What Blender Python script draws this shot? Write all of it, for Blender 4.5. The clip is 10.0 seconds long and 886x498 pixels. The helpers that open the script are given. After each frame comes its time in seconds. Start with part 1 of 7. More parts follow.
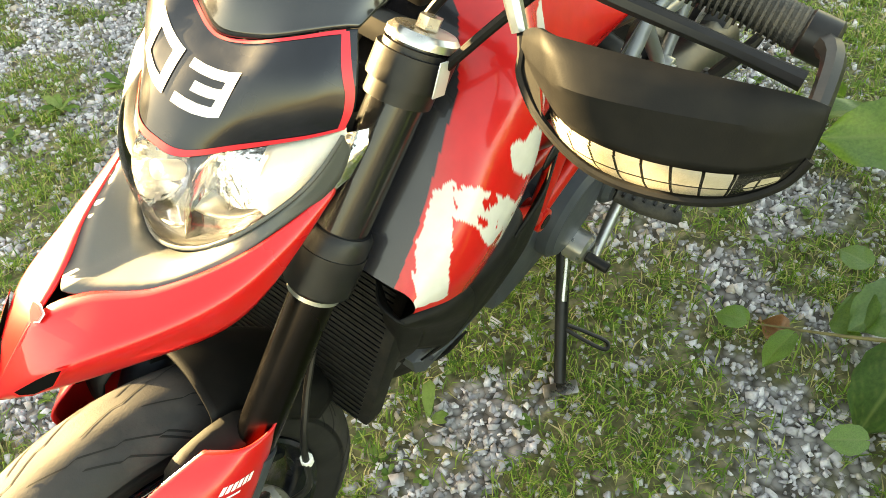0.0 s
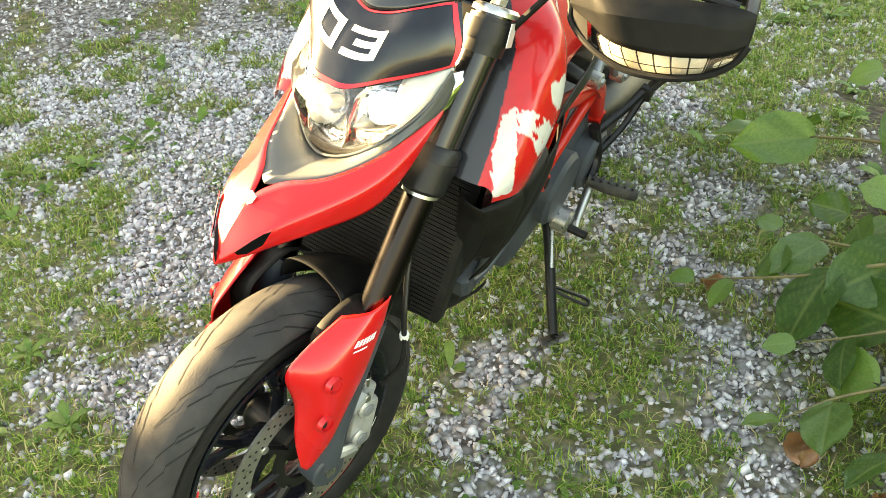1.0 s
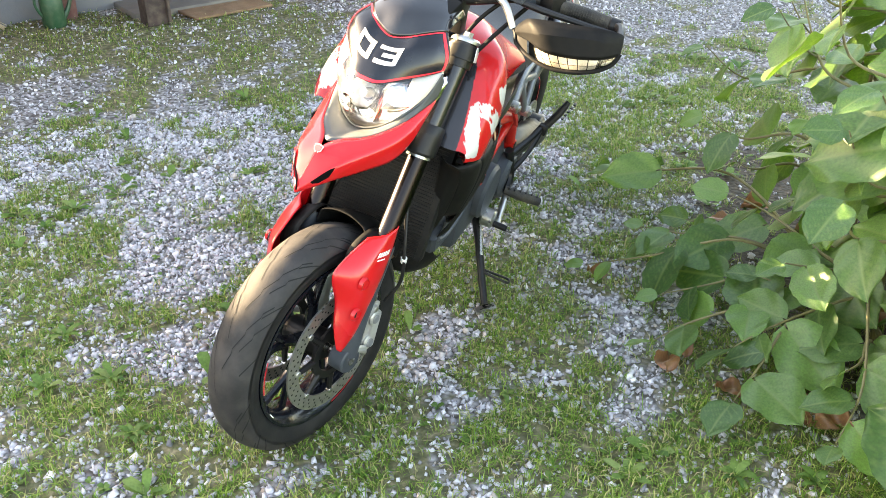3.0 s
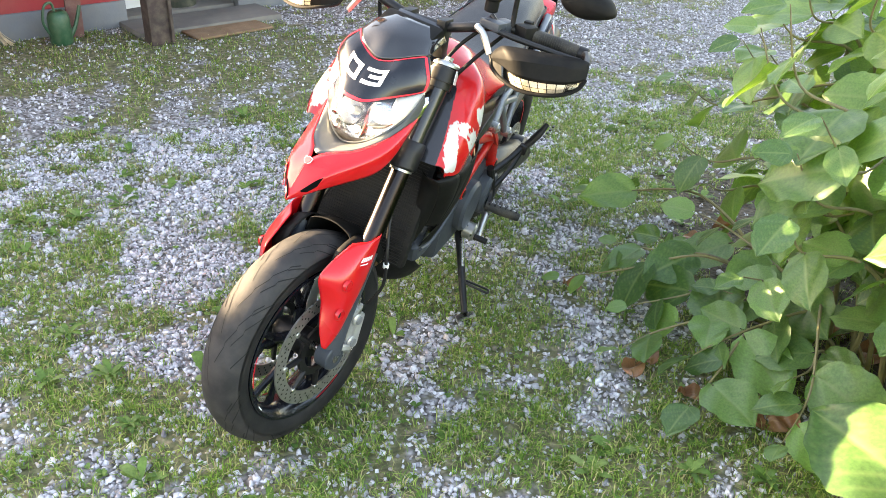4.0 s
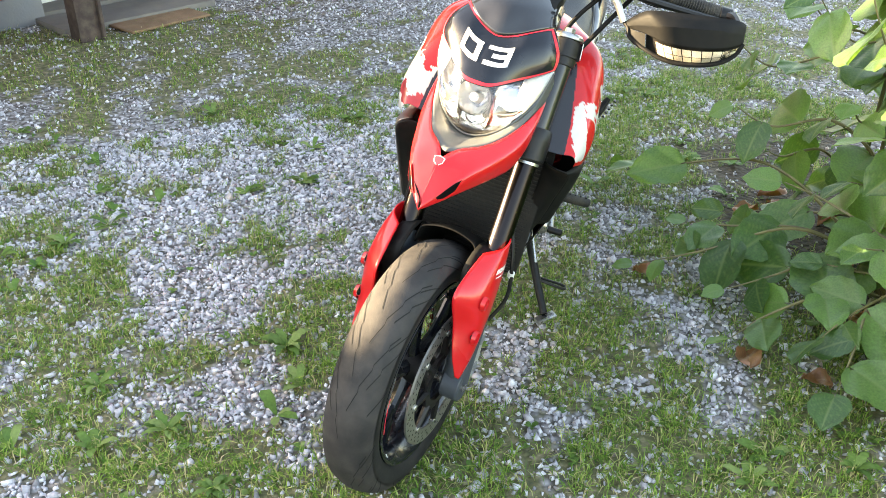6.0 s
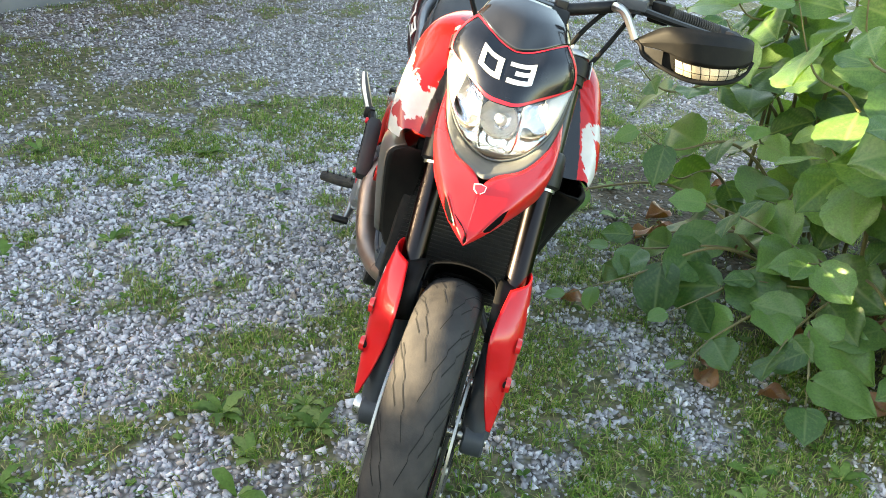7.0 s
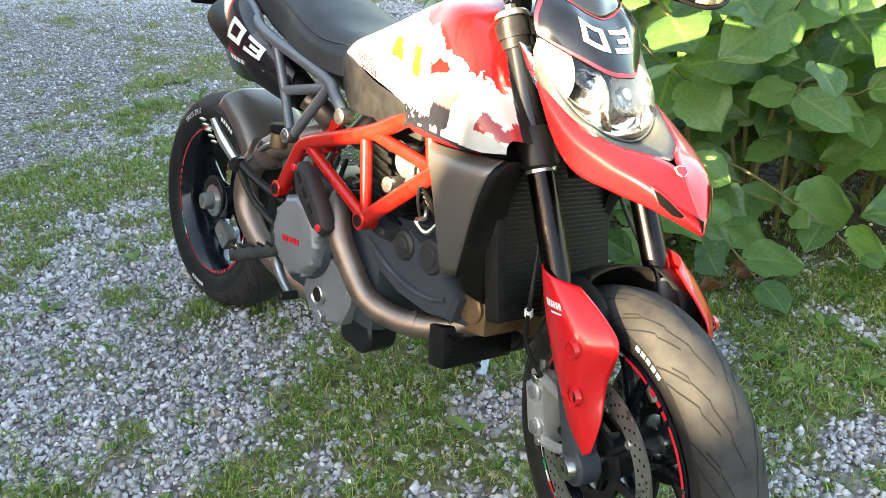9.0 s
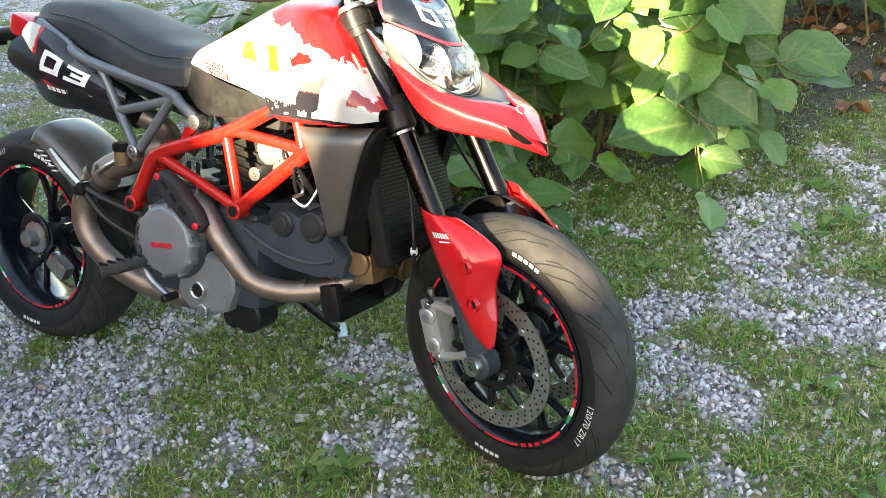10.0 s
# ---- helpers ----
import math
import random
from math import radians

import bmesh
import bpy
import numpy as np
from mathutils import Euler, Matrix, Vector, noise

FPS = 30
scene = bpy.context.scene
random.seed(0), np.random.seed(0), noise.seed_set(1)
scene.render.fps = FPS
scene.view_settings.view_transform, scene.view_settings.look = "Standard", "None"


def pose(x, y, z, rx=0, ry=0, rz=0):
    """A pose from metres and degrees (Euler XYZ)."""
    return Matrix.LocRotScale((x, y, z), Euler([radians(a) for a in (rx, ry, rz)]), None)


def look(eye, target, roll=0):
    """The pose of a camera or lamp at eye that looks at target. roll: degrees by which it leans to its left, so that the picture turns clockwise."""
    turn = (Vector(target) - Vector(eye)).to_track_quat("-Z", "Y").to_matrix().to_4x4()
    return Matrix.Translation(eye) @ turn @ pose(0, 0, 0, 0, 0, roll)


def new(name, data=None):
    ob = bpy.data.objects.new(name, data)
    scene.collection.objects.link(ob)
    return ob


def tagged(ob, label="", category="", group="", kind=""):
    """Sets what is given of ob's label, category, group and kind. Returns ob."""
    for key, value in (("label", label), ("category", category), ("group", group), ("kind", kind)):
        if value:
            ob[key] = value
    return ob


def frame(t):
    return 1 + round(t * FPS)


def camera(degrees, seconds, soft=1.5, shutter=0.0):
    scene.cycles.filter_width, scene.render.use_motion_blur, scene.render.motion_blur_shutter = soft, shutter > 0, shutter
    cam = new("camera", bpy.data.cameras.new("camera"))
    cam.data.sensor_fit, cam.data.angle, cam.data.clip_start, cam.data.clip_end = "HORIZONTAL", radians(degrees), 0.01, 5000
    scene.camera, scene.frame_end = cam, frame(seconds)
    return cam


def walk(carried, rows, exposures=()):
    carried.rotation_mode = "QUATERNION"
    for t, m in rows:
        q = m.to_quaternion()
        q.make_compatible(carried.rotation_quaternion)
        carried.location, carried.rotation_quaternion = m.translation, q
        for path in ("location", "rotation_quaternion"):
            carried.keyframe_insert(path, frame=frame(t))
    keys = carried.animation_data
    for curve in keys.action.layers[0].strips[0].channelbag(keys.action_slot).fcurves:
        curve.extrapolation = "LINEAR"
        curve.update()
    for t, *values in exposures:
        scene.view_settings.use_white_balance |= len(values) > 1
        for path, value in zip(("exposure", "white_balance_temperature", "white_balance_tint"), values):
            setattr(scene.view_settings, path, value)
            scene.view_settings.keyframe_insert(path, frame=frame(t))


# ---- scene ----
cam = camera(53.1, 10.0, soft=0.8)
PATH = [
    (0, (-0.013, 0.074, 1.352), (-0.055, 1.514, -0.036), -7.2),
    (0.5, (-0.097, -0.163, 1.398), (-0.101, 1.394, 0.141), -6.8),
    (1, (-0.27, -0.386, 1.43), (-0.081, 1.195, 0.22), -4.9),
    (1.5, (-0.4, -0.593, 1.45), (-0.098, 1.028, 0.318), -3.3),
    (2, (-0.536, -0.782, 1.454), (-0.083, 0.835, 0.369), -1.4),
    (2.2, (-0.608, -0.831, 1.467), (-0.11, 0.804, 0.429), -2.1),
    (3.3, (-0.681, -1.178, 1.516), (-0.139, 0.487, 0.549), 0.5),
    (3.5, (-0.674, -1.228, 1.526), (-0.128, 0.441, 0.569), 0.8),
    (4, (-0.687, -1.245, 1.551), (-0.14, 0.438, 0.619), 0.9),
    (4.5, (-0.761, -1.192, 1.557), (-0.193, 0.52, 0.693), -0.1),
    (5, (-0.899, -1.107, 1.545), (-0.197, 0.563, 0.698), -0.1),
    (5.5, (-0.988, -0.996, 1.508), (-0.25, 0.631, 0.61), -0.1),
    (5.7, (-1.008, -0.909, 1.496), (-0.286, 0.682, 0.524), -0.5),
    (6.8, (-1.348, -0.439, 1.361), (-0.239, 0.968, 0.472), 3.3),
    (7, (-1.393, -0.351, 1.358), (-0.171, 0.962, 0.472), 4.3),
    (7.5, (-1.432, -0.062, 1.313), (-0.108, 1.151, 0.431), 1.9),
    (8, (-1.536, 0.187, 1.308), (0.033, 1.045, 0.413), 0.4),
    (8.5, (-1.649, 0.449, 1.298), (0.054, 0.979, 0.394), -0.0),
    (9, (-1.681, 0.7, 1.306), (0.051, 1.117, 0.396), -3.2),
    (9.5, (-1.819, 0.913, 1.337), (-0.048, 0.885, 0.407), -4.0),
    (10, (-1.993, 0.999, 1.362), (-0.238, 0.791, 0.427), -5.8),
]
EXPOSURE = [(0, 4.72, 13200, 6), (2, 4.82, 10100, 11), (4, 4.76, 8700, 17), (5.5, 4.80, 8900, 15), (7.0, 4.27, 8400, 7), (8.5, 4.34, 8100, 6), (10, 4.05, 7800, 9)]
walk(cam, [(t, look(eye, target, roll)) for t, eye, target, roll in PATH], EXPOSURE)

# ---- world and sun ----
SUN_YAW, SUN_UP = 57.0, 15.0          # degrees left of +y, degrees above the horizon
world = bpy.data.worlds.new("sky")
world.use_nodes = True
scene.world = world
wn = world.node_tree.nodes
sky = wn.new("ShaderNodeTexSky")
sky.sky_type = "NISHITA"
sky.sun_disc = False
sky.sun_elevation = radians(SUN_UP)
sky.sun_rotation = radians(-SUN_YAW)
sky.air_density, sky.dust_density, sky.ozone_density = 1.0, 1.5, 1.0
world.node_tree.links.new(sky.outputs[0], wn["Background"].inputs[0])
wn["Background"].inputs[1].default_value = 0.066
sun_data = bpy.data.lights.new("sun", "SUN")
sun_data.energy, sun_data.angle, sun_data.color = 3.9, radians(0.6), (1.0, 0.87, 0.64)
sun = new("sun", sun_data)
_s = Vector((-math.sin(radians(SUN_YAW)) * math.cos(radians(SUN_UP)), math.cos(radians(SUN_YAW)) * math.cos(radians(SUN_UP)), math.sin(radians(SUN_UP))))
sun.matrix_world = look(_s * 30, (0, 0, 0))


# ---- materials ----
def ramp(nt, source, stops):
    r = nt.nodes.new("ShaderNodeValToRGB")
    els = r.color_ramp.elements
    while len(els) < len(stops):
        els.new(0.5)
    for e, (p, c) in zip(els, stops):
        e.position, e.color = p, (*c, 1)
    nt.links.new(source, r.inputs[0])
    return r.outputs[0]


def blend(nt, fac, a, b, mode="MIX"):
    m = nt.nodes.new("ShaderNodeMix")
    m.data_type, m.blend_type = "RGBA", mode
    for sock, val in ((m.inputs[0], fac), (m.inputs[6], a), (m.inputs[7], b)):
        if isinstance(val, (int, float)):
            sock.default_value = val
        elif isinstance(val, tuple):
            sock.default_value = (*val, 1)
        else:
            nt.links.new(val, sock)
    return m.outputs[2]


def noise_of(nt, scale, detail=4.0, coords="Object", rough=0.55):
    tc = nt.nodes.new("ShaderNodeTexCoord")
    n = nt.nodes.new("ShaderNodeTexNoise")
    n.inputs["Scale"].default_value, n.inputs["Detail"].default_value, n.inputs["Roughness"].default_value = scale, detail, rough
    nt.links.new(tc.outputs[coords], n.inputs["Vector"])
    return n.outputs["Fac"]


def bump(nt, bsdf, height, strength, distance):
    b = nt.nodes.new("ShaderNodeBump")
    b.inputs["Strength"].default_value, b.inputs["Distance"].default_value = strength, distance
    nt.links.new(height, b.inputs["Height"])
    nt.links.new(b.outputs[0], bsdf.inputs["Normal"])


def surface(name, base, rough=0.5, metal=0.0, coat=0.0, vary=0.15, scale=12.0, grain=300.0, relief=0.1, depth=0.0005, dust=0.0, spec=0.5, dirt=(0.30, 0.25, 0.18)):
    """A painted, plastic or metal surface: stains at two scales, fine relief, uneven gloss and dust."""
    m = bpy.data.materials.new(name)
    m.use_nodes = True
    nt = m.node_tree
    b = nt.nodes["Principled BSDF"]
    big, fine = noise_of(nt, scale), noise_of(nt, grain, 2.0)
    dark = tuple(c * (1 - vary) for c in base)
    light = tuple(min(1, c * (1 + vary)) for c in base)
    col = ramp(nt, big, [(0.3, dark), (0.7, light)])
    if dust:
        fac = ramp(nt, noise_of(nt, scale * 2.3, 6.0), [(0.42, (0, 0, 0)), (0.75, (dust, dust, dust))])
        col = blend(nt, fac, col, dirt)
    nt.links.new(col, b.inputs["Base Color"])
    r = ramp(nt, big, [(0.3, (max(0.02, rough - 0.07),) * 3), (0.75, (min(1, rough + 0.1),) * 3)])
    nt.links.new(r, b.inputs["Roughness"])
    b.inputs["Metallic"].default_value = metal
    b.inputs["Coat Weight"].default_value = coat
    b.inputs["Coat Roughness"].default_value = 0.04
    b.inputs["Specular IOR Level"].default_value = spec
    if relief:
        bump(nt, b, fine, relief, depth)
    return m


def painted(name, attribute, rough=0.27, coat=0.4):
    """Gloss bodywork whose printed graphic is stored on the mesh."""
    m = bpy.data.materials.new(name)
    m.use_nodes = True
    nt = m.node_tree
    b = nt.nodes["Principled BSDF"]
    a = nt.nodes.new("ShaderNodeAttribute")
    a.attribute_name = attribute
    b.inputs["Specular IOR Level"].default_value = 0.3
    fac = ramp(nt, noise_of(nt, 40, 5.0), [(0.35, (0.86,) * 3), (0.7, (1.0,) * 3)])
    nt.links.new(blend(nt, 1.0, a.outputs["Color"], fac, "MULTIPLY"), b.inputs["Base Color"])
    b.inputs["Roughness"].default_value, b.inputs["Coat Weight"].default_value, b.inputs["Coat Roughness"].default_value = rough, coat, 0.05
    bump(nt, b, noise_of(nt, 60, 2.0), 0.03, 0.001)
    return m


def glass(name, tint=(1, 1, 1), rough=0.0, ior=1.45):
    m = bpy.data.materials.new(name)
    m.use_nodes = True
    b = m.node_tree.nodes["Principled BSDF"]
    b.inputs["Base Color"].default_value = (*tint, 1)
    b.inputs["Transmission Weight"].default_value, b.inputs["Roughness"].default_value, b.inputs["IOR"].default_value = 1.0, rough, ior
    return m


RED = surface("red_gloss_paint", (0.50, 0.007, 0.011), 0.30, 0.0, 0.55, 0.06, 6, 120, 0.03, spec=0.3)
RED_FRAME = surface("red_frame_paint", (0.44, 0.009, 0.006), 0.33, 0.0, 0.3, 0.1, 20, 200, 0.06, dust=0.03, spec=0.35)
BLACK_GLOSS = surface("black_gloss_paint", (0.005, 0.006, 0.010), 0.22, 0.0, 0.35, 0.3, 20, 120, 0.02, spec=0.3)
BLACK_PLASTIC = surface("black_textured_plastic", (0.006, 0.006, 0.006), 0.58, 0.0, 0.0, 0.25, 18, 700, 0.3, 0.0004, dust=0.015, spec=0.12)
BLACK_METAL = surface("black_coated_metal", (0.008, 0.008, 0.009), 0.40, 0.1, 0.0, 0.3, 25, 300, 0.1, dust=0.02, spec=0.3)
DARK_VOID = surface("dark_grimy_metal", (0.007, 0.007, 0.007), 0.7, 0.0, 0.0, 0.4, 30, 200, 0.3, dust=0.03, spec=0.2)
INSERT = surface("matt_grey_insert", (0.052, 0.056, 0.056), 0.52, 0.0, 0.0, 0.1, 10, 600, 0.15)
FOIL = surface("indicator_foil", (0.50, 0.46, 0.39), 0.35, 0.3, 0.0, 0.1, 200, 900, 0.3)
GREY_PLASTIC = surface("dark_grey_plastic", (0.020, 0.021, 0.023), 0.5, 0.0, 0.0, 0.2, 14, 500, 0.2, dust=0.03, spec=0.35)
SEAT = surface("black_seat_vinyl", (0.016, 0.017, 0.02), 0.55, 0.0, 0.0, 0.25, 10, 420, 0.5, 0.0012, dust=0.04)
RUBBER = surface("tyre_rubber", (0.009, 0.009, 0.010), 0.66, 0.0, 0.0, 0.3, 12, 260, 0.35, 0.0008, spec=0.3, dust=0.10, dirt=(0.11, 0.10, 0.085))
TREAD = surface("dusty_worn_tread", (0.026, 0.025, 0.026), 0.72, 0.0, 0.0, 0.35, 9, 320, 0.4, 0.0008, dust=0.22, spec=0.25, dirt=(0.12, 0.105, 0.09))
VENT_BLACK = surface("unlit_vent_mesh", (0.003, 0.003, 0.003), 0.9, relief=0, vary=0.05, spec=0.05)
RECESS_SHADE = surface("tyre_groove", (0.004, 0.004, 0.004), 0.9, relief=0)
GRIP = surface("rubber_grip", (0.015, 0.015, 0.015), 0.75, relief=0.8, grain=250, depth=0.002, dust=0.15)
ALLOY = surface("grey_engine_alloy", (0.21, 0.22, 0.235), 0.42, 0.35, 0.0, 0.12, 15, 500, 0.25, dust=0.06)
ALLOY_DARK = surface("dark_grey_engine_cover", (0.040, 0.048, 0.060), 0.45, 0.1, 0.0, 0.15, 14, 500, 0.2, dust=0.015, spec=0.35)
SILVER = surface("silver_alloy", (0.46, 0.46, 0.45), 0.3, 0.9, 0.0, 0.12, 20, 400, 0.15, dust=0.15)
STEEL = surface("brushed_steel", (0.50, 0.49, 0.47), 0.28, 1.0, 0.0, 0.12, 30, 500, 0.12, dust=0.1)
CALIPER = surface("grey_cast_caliper", (0.42, 0.42, 0.41), 0.36, 0.5, 0.0, 0.12, 30, 500, 0.2)
DISC = surface("worn_brake_disc_steel", (0.40, 0.385, 0.36), 0.32, 0.85, 0.0, 0.15, 40, 500, 0.12)
CHROME_DARK = surface("smoked_chrome_tube", (0.024, 0.021, 0.022), 0.24, 1.0, 0.0, 0.08, 8, 100, 0.01)
TUBE_BLACK = surface("black_anodised_tube", (0.02, 0.02, 0.022), 0.22, 0.6, 0.3, 0.1, 8, 100, 0.02)
SUBFRAME = surface("grey_subframe_paint", (0.13, 0.14, 0.155), 0.35, 0.3, 0.2, 0.1, 16, 300, 0.08, dust=0.08)
BRONZE = surface("bronze_metallic_panel", (0.15, 0.132, 0.118), 0.40, 0.6, 0.2, 0.12, 7, 600, 0.12, dust=0.03)
HEADER = surface("heat_tinted_steel_pipe", (0.27, 0.21, 0.18), 0.45, 0.85, 0.0, 0.35, 9, 300, 0.1, dust=0.12)
BRASS = surface("brown_cast_metal", (0.19, 0.12, 0.06), 0.5, 0.6, 0.0, 0.3, 20, 300, 0.2, dust=0.2)
WHITE_PAINT = surface("white_gloss_vinyl", (0.78, 0.77, 0.74), 0.35, 0.0, 0.6, 0.04, 20, 200, 0.02)
WHITE_MARK = surface("white_marking", (0.72, 0.72, 0.70), 0.5, vary=0.08, relief=0)
GREEN_MARK = surface("green_marking", (0.02, 0.30, 0.10), 0.4, relief=0)
RED_MARK = surface("red_marking", (0.60, 0.015, 0.03), 0.35, relief=0, vary=0.08)
REFLECTOR = surface("lamp_reflector", (0.66, 0.66, 0.67), 0.15, 1.0, 0.0, 0.03, 60, 90, 0.35, 0.004)
LAMP_WHITE = surface("lamp_light_guide", (0.66, 0.66, 0.65), 0.25, 0.0, 0.6, 0.03, 30, 200, 0.02)
LENS = glass("clear_lamp_lens")
LENS_LED = glass("ribbed_indicator_lens", (0.95, 0.93, 0.88), 0.08)
SMOKE = surface("smoked_screen", (0.012, 0.012, 0.014), 0.14, 0.0, 0.4, 0.2, 15, 100, 0.01)
AMBER = surface("amber_brake_fluid_cup", (0.60, 0.17, 0.02), 0.15, 0.0, 0.8, 0.15, 20, 100, 0.0)
MIRROR = surface("mirror_glass", (0.9, 0.9, 0.9), 0.03, 1.0, 0.0, 0.01, 5, 50, 0)
STICKER = surface("silver_sticker", (0.55, 0.55, 0.55), 0.35, 0.4, relief=0)


# ---- shape helpers: every shape is (points, faces) ----
def spline(a, n, axis=0, closed=False):
    a = np.moveaxis(np.asarray(a, float), axis, 0)
    k = len(a)
    segs = k if closed else k - 1
    out = []
    for i in range(segs):
        p0, p1, p2, p3 = (a[(i - 1) % k], a[i % k], a[(i + 1) % k], a[(i + 2) % k]) if closed else (a[max(i - 1, 0)], a[i], a[i + 1], a[min(i + 2, k - 1)])
        for j in range(n):
            t = j / n
            out.append(0.5 * (2 * p1 + (p2 - p0) * t + (2 * p0 - 5 * p1 + 4 * p2 - p3) * t * t + (3 * p1 - p0 - 3 * p2 + p3) * t ** 3))
    if not closed:
        out.append(a[-1])
    return np.moveaxis(np.array(out), 0, axis)


def dense(grid, nu, nv, closed=False):
    return spline(spline(grid, nu, 0), nv, 1, closed)


def sheet(g, closed=False):
    nu, nv = g.shape[:2]
    f = []
    for i in range(nu - 1):
        for j in range(nv if closed else nv - 1):
            k = (j + 1) % nv
            f.append((i * nv + j, i * nv + k, (i + 1) * nv + k, (i + 1) * nv + j))
    return g.reshape(-1, 3), f


def capped(g):
    """A closed-ring sheet with both ends shut."""
    v, f = sheet(g, True)
    nu, nv = g.shape[:2]
    return v, f + [tuple(range(nv - 1, -1, -1)), tuple((nu - 1) * nv + j for j in range(nv))]


def join(*geos):
    v, f, o = [], [], 0
    for a, b in geos:
        v.append(np.asarray(a, float))
        f += [tuple(i + o for i in q) for q in b]
        o += len(a)
    return np.concatenate(v), f


def mirrored(geo):
    v = np.array(geo[0], float)
    v[:, 1] *= -1
    return v, [tuple(reversed(q)) for q in geo[1]]


def both(geo):
    return join(geo, mirrored(geo))


def moved(geo, m):
    v = np.asarray(geo[0], float)
    m = np.array(m)
    return v @ m[:3, :3].T + m[:3, 3], geo[1]


def lathe(profile, seg=48, centre=(0, 0, 0)):
    """Turned about the y axis: profile of (radius, y)."""
    a = np.linspace(0, 2 * np.pi, seg, endpoint=False)
    g = np.array([[(r * np.cos(t) + centre[0], h + centre[1], r * np.sin(t) + centre[2]) for t in a] for r, h in profile])
    return sheet(g, True)


def tube(points, radius, seg=12, fine=6, smooth=True, cap=True):
    p = spline(points, fine) if smooth and len(points) > 2 else np.asarray(points, float)
    r = np.interp(np.linspace(0, 1, len(p)), np.linspace(0, 1, len(radius)), radius) if hasattr(radius, "__len__") else np.full(len(p), radius)
    d = np.gradient(p, axis=0)
    d /= np.linalg.norm(d, axis=1)[:, None] + 1e-12
    ref = np.array((0, 0, 1.0)) if abs(d[0][2]) < 0.9 else np.array((0, 1.0, 0))
    rings, a = [], np.linspace(0, 2 * np.pi, seg, endpoint=False)
    for q, t, rad in zip(p, d, r):
        x = ref - t * (ref @ t)
        x /= np.linalg.norm(x)
        y = np.cross(t, x)
        ref = x
        rings.append(q + rad * (np.cos(a)[:, None] * x + np.sin(a)[:, None] * y))
    g = np.array(rings)
    return capped(g) if cap else sheet(g, True)


def rod(a, b, r, seg=16, bevel=0.0):
    a, b = np.asarray(a, float), np.asarray(b, float)
    d = (b - a) / np.linalg.norm(b - a)
    if not bevel:
        return tube([a, b], r, seg, 1, False)
    return tube([a, a + d * 1e-5, a + d * bevel, b - d * bevel, b - d * 1e-5, b], [r - bevel, r - bevel * 0.98, r, r, r - bevel * 0.98, r - bevel], seg, 1, False)


def box(c, s, bevel=0.003, turn=(0, 0, 0)):
    """A box with chamfered edges: centre, size, degrees."""
    bm = bmesh.new()
    bmesh.ops.create_cube(bm, size=1.0, matrix=Matrix.Diagonal((*s, 1)))
    if bevel:
        bmesh.ops.bevel(bm, geom=bm.edges[:], offset=min(bevel, min(s) * 0.45), segments=2, affect="EDGES", profile=0.6)
    m = pose(*c, *turn)
    v = np.array([m @ x.co for x in bm.verts])
    bm.verts.index_update()
    f = [tuple(x.index for x in q.verts) for q in bm.faces]
    bm.free()
    return v, f


def plate(outline, y0, y1, bevel=0.002):
    """A plate in the x-z plane with chamfered rim."""
    o = np.asarray(outline, float)
    c = o.mean(0)
    inner = c + (o - c) * (1 - bevel / max(1e-6, np.abs(o - c).max()) * 1.2)
    s = 1 if y1 > y0 else -1
    rings = [(inner, y0), (o, y0 + s * bevel), (o, y1 - s * bevel), (inner, y1)]
    g = np.array([[(x, y, z) for x, z in r] for r, y in rings])
    return capped(g)


def disc_sector(r0, r1, a0, a1, y, n=10, thick=0.0):
    a = np.linspace(radians(a0), radians(a1), n)
    g = np.array([[(r * np.cos(t), y, r * np.sin(t)) for t in a] for r in (r0, r1)])
    return sheet(g)


def part(name, geo, material, parent=None, label="", m=None, sharp=40, solid=0.0, mods=None):
    me = bpy.data.meshes.new(name)
    me.from_pydata([tuple(p) for p in geo[0]], [], geo[1])
    me.update()
    bm = bmesh.new()
    bm.from_mesh(me)
    bmesh.ops.remove_doubles(bm, verts=bm.verts[:], dist=1e-6)
    bmesh.ops.recalc_face_normals(bm, faces=bm.faces[:])
    bm.to_mesh(me)
    bm.free()
    me.shade_smooth()
    me.set_sharp_from_angle(angle=radians(sharp))
    me.materials.append(material)
    ob = new(name, me)
    if parent is not None:
        ob.parent = parent
    if m is not None:
        ob.matrix_basis = m
    if solid:
        s = ob.modifiers.new("thickness", "SOLIDIFY")
        s.thickness, s.offset = solid, -1
    if label:
        tagged(ob, label)
    return ob


def thing(name, label, category, m=None, group="", kind=""):
    ob = new(name)
    if m is not None:
        ob.matrix_basis = m
    return tagged(ob, label, category, group, kind)


def lettering(text, size):
    """Flat letters from the built-in font as (points, faces) in x-y, centred."""
    c = bpy.data.curves.new("letters", "FONT")
    c.body, c.size, c.align_x, c.align_y, c.resolution_u = text, size, "CENTER", "CENTER", 3
    o = bpy.data.objects.new("letters", c)
    scene.collection.objects.link(o)
    bpy.context.view_layer.update()
    me = o.to_mesh()
    v = np.array([tuple(p.co) for p in me.vertices]).reshape(-1, 3)
    f = [tuple(q.vertices) for q in me.polygons]
    o.to_mesh_clear()
    bpy.data.objects.remove(o)
    bpy.data.curves.remove(c)
    return v, f


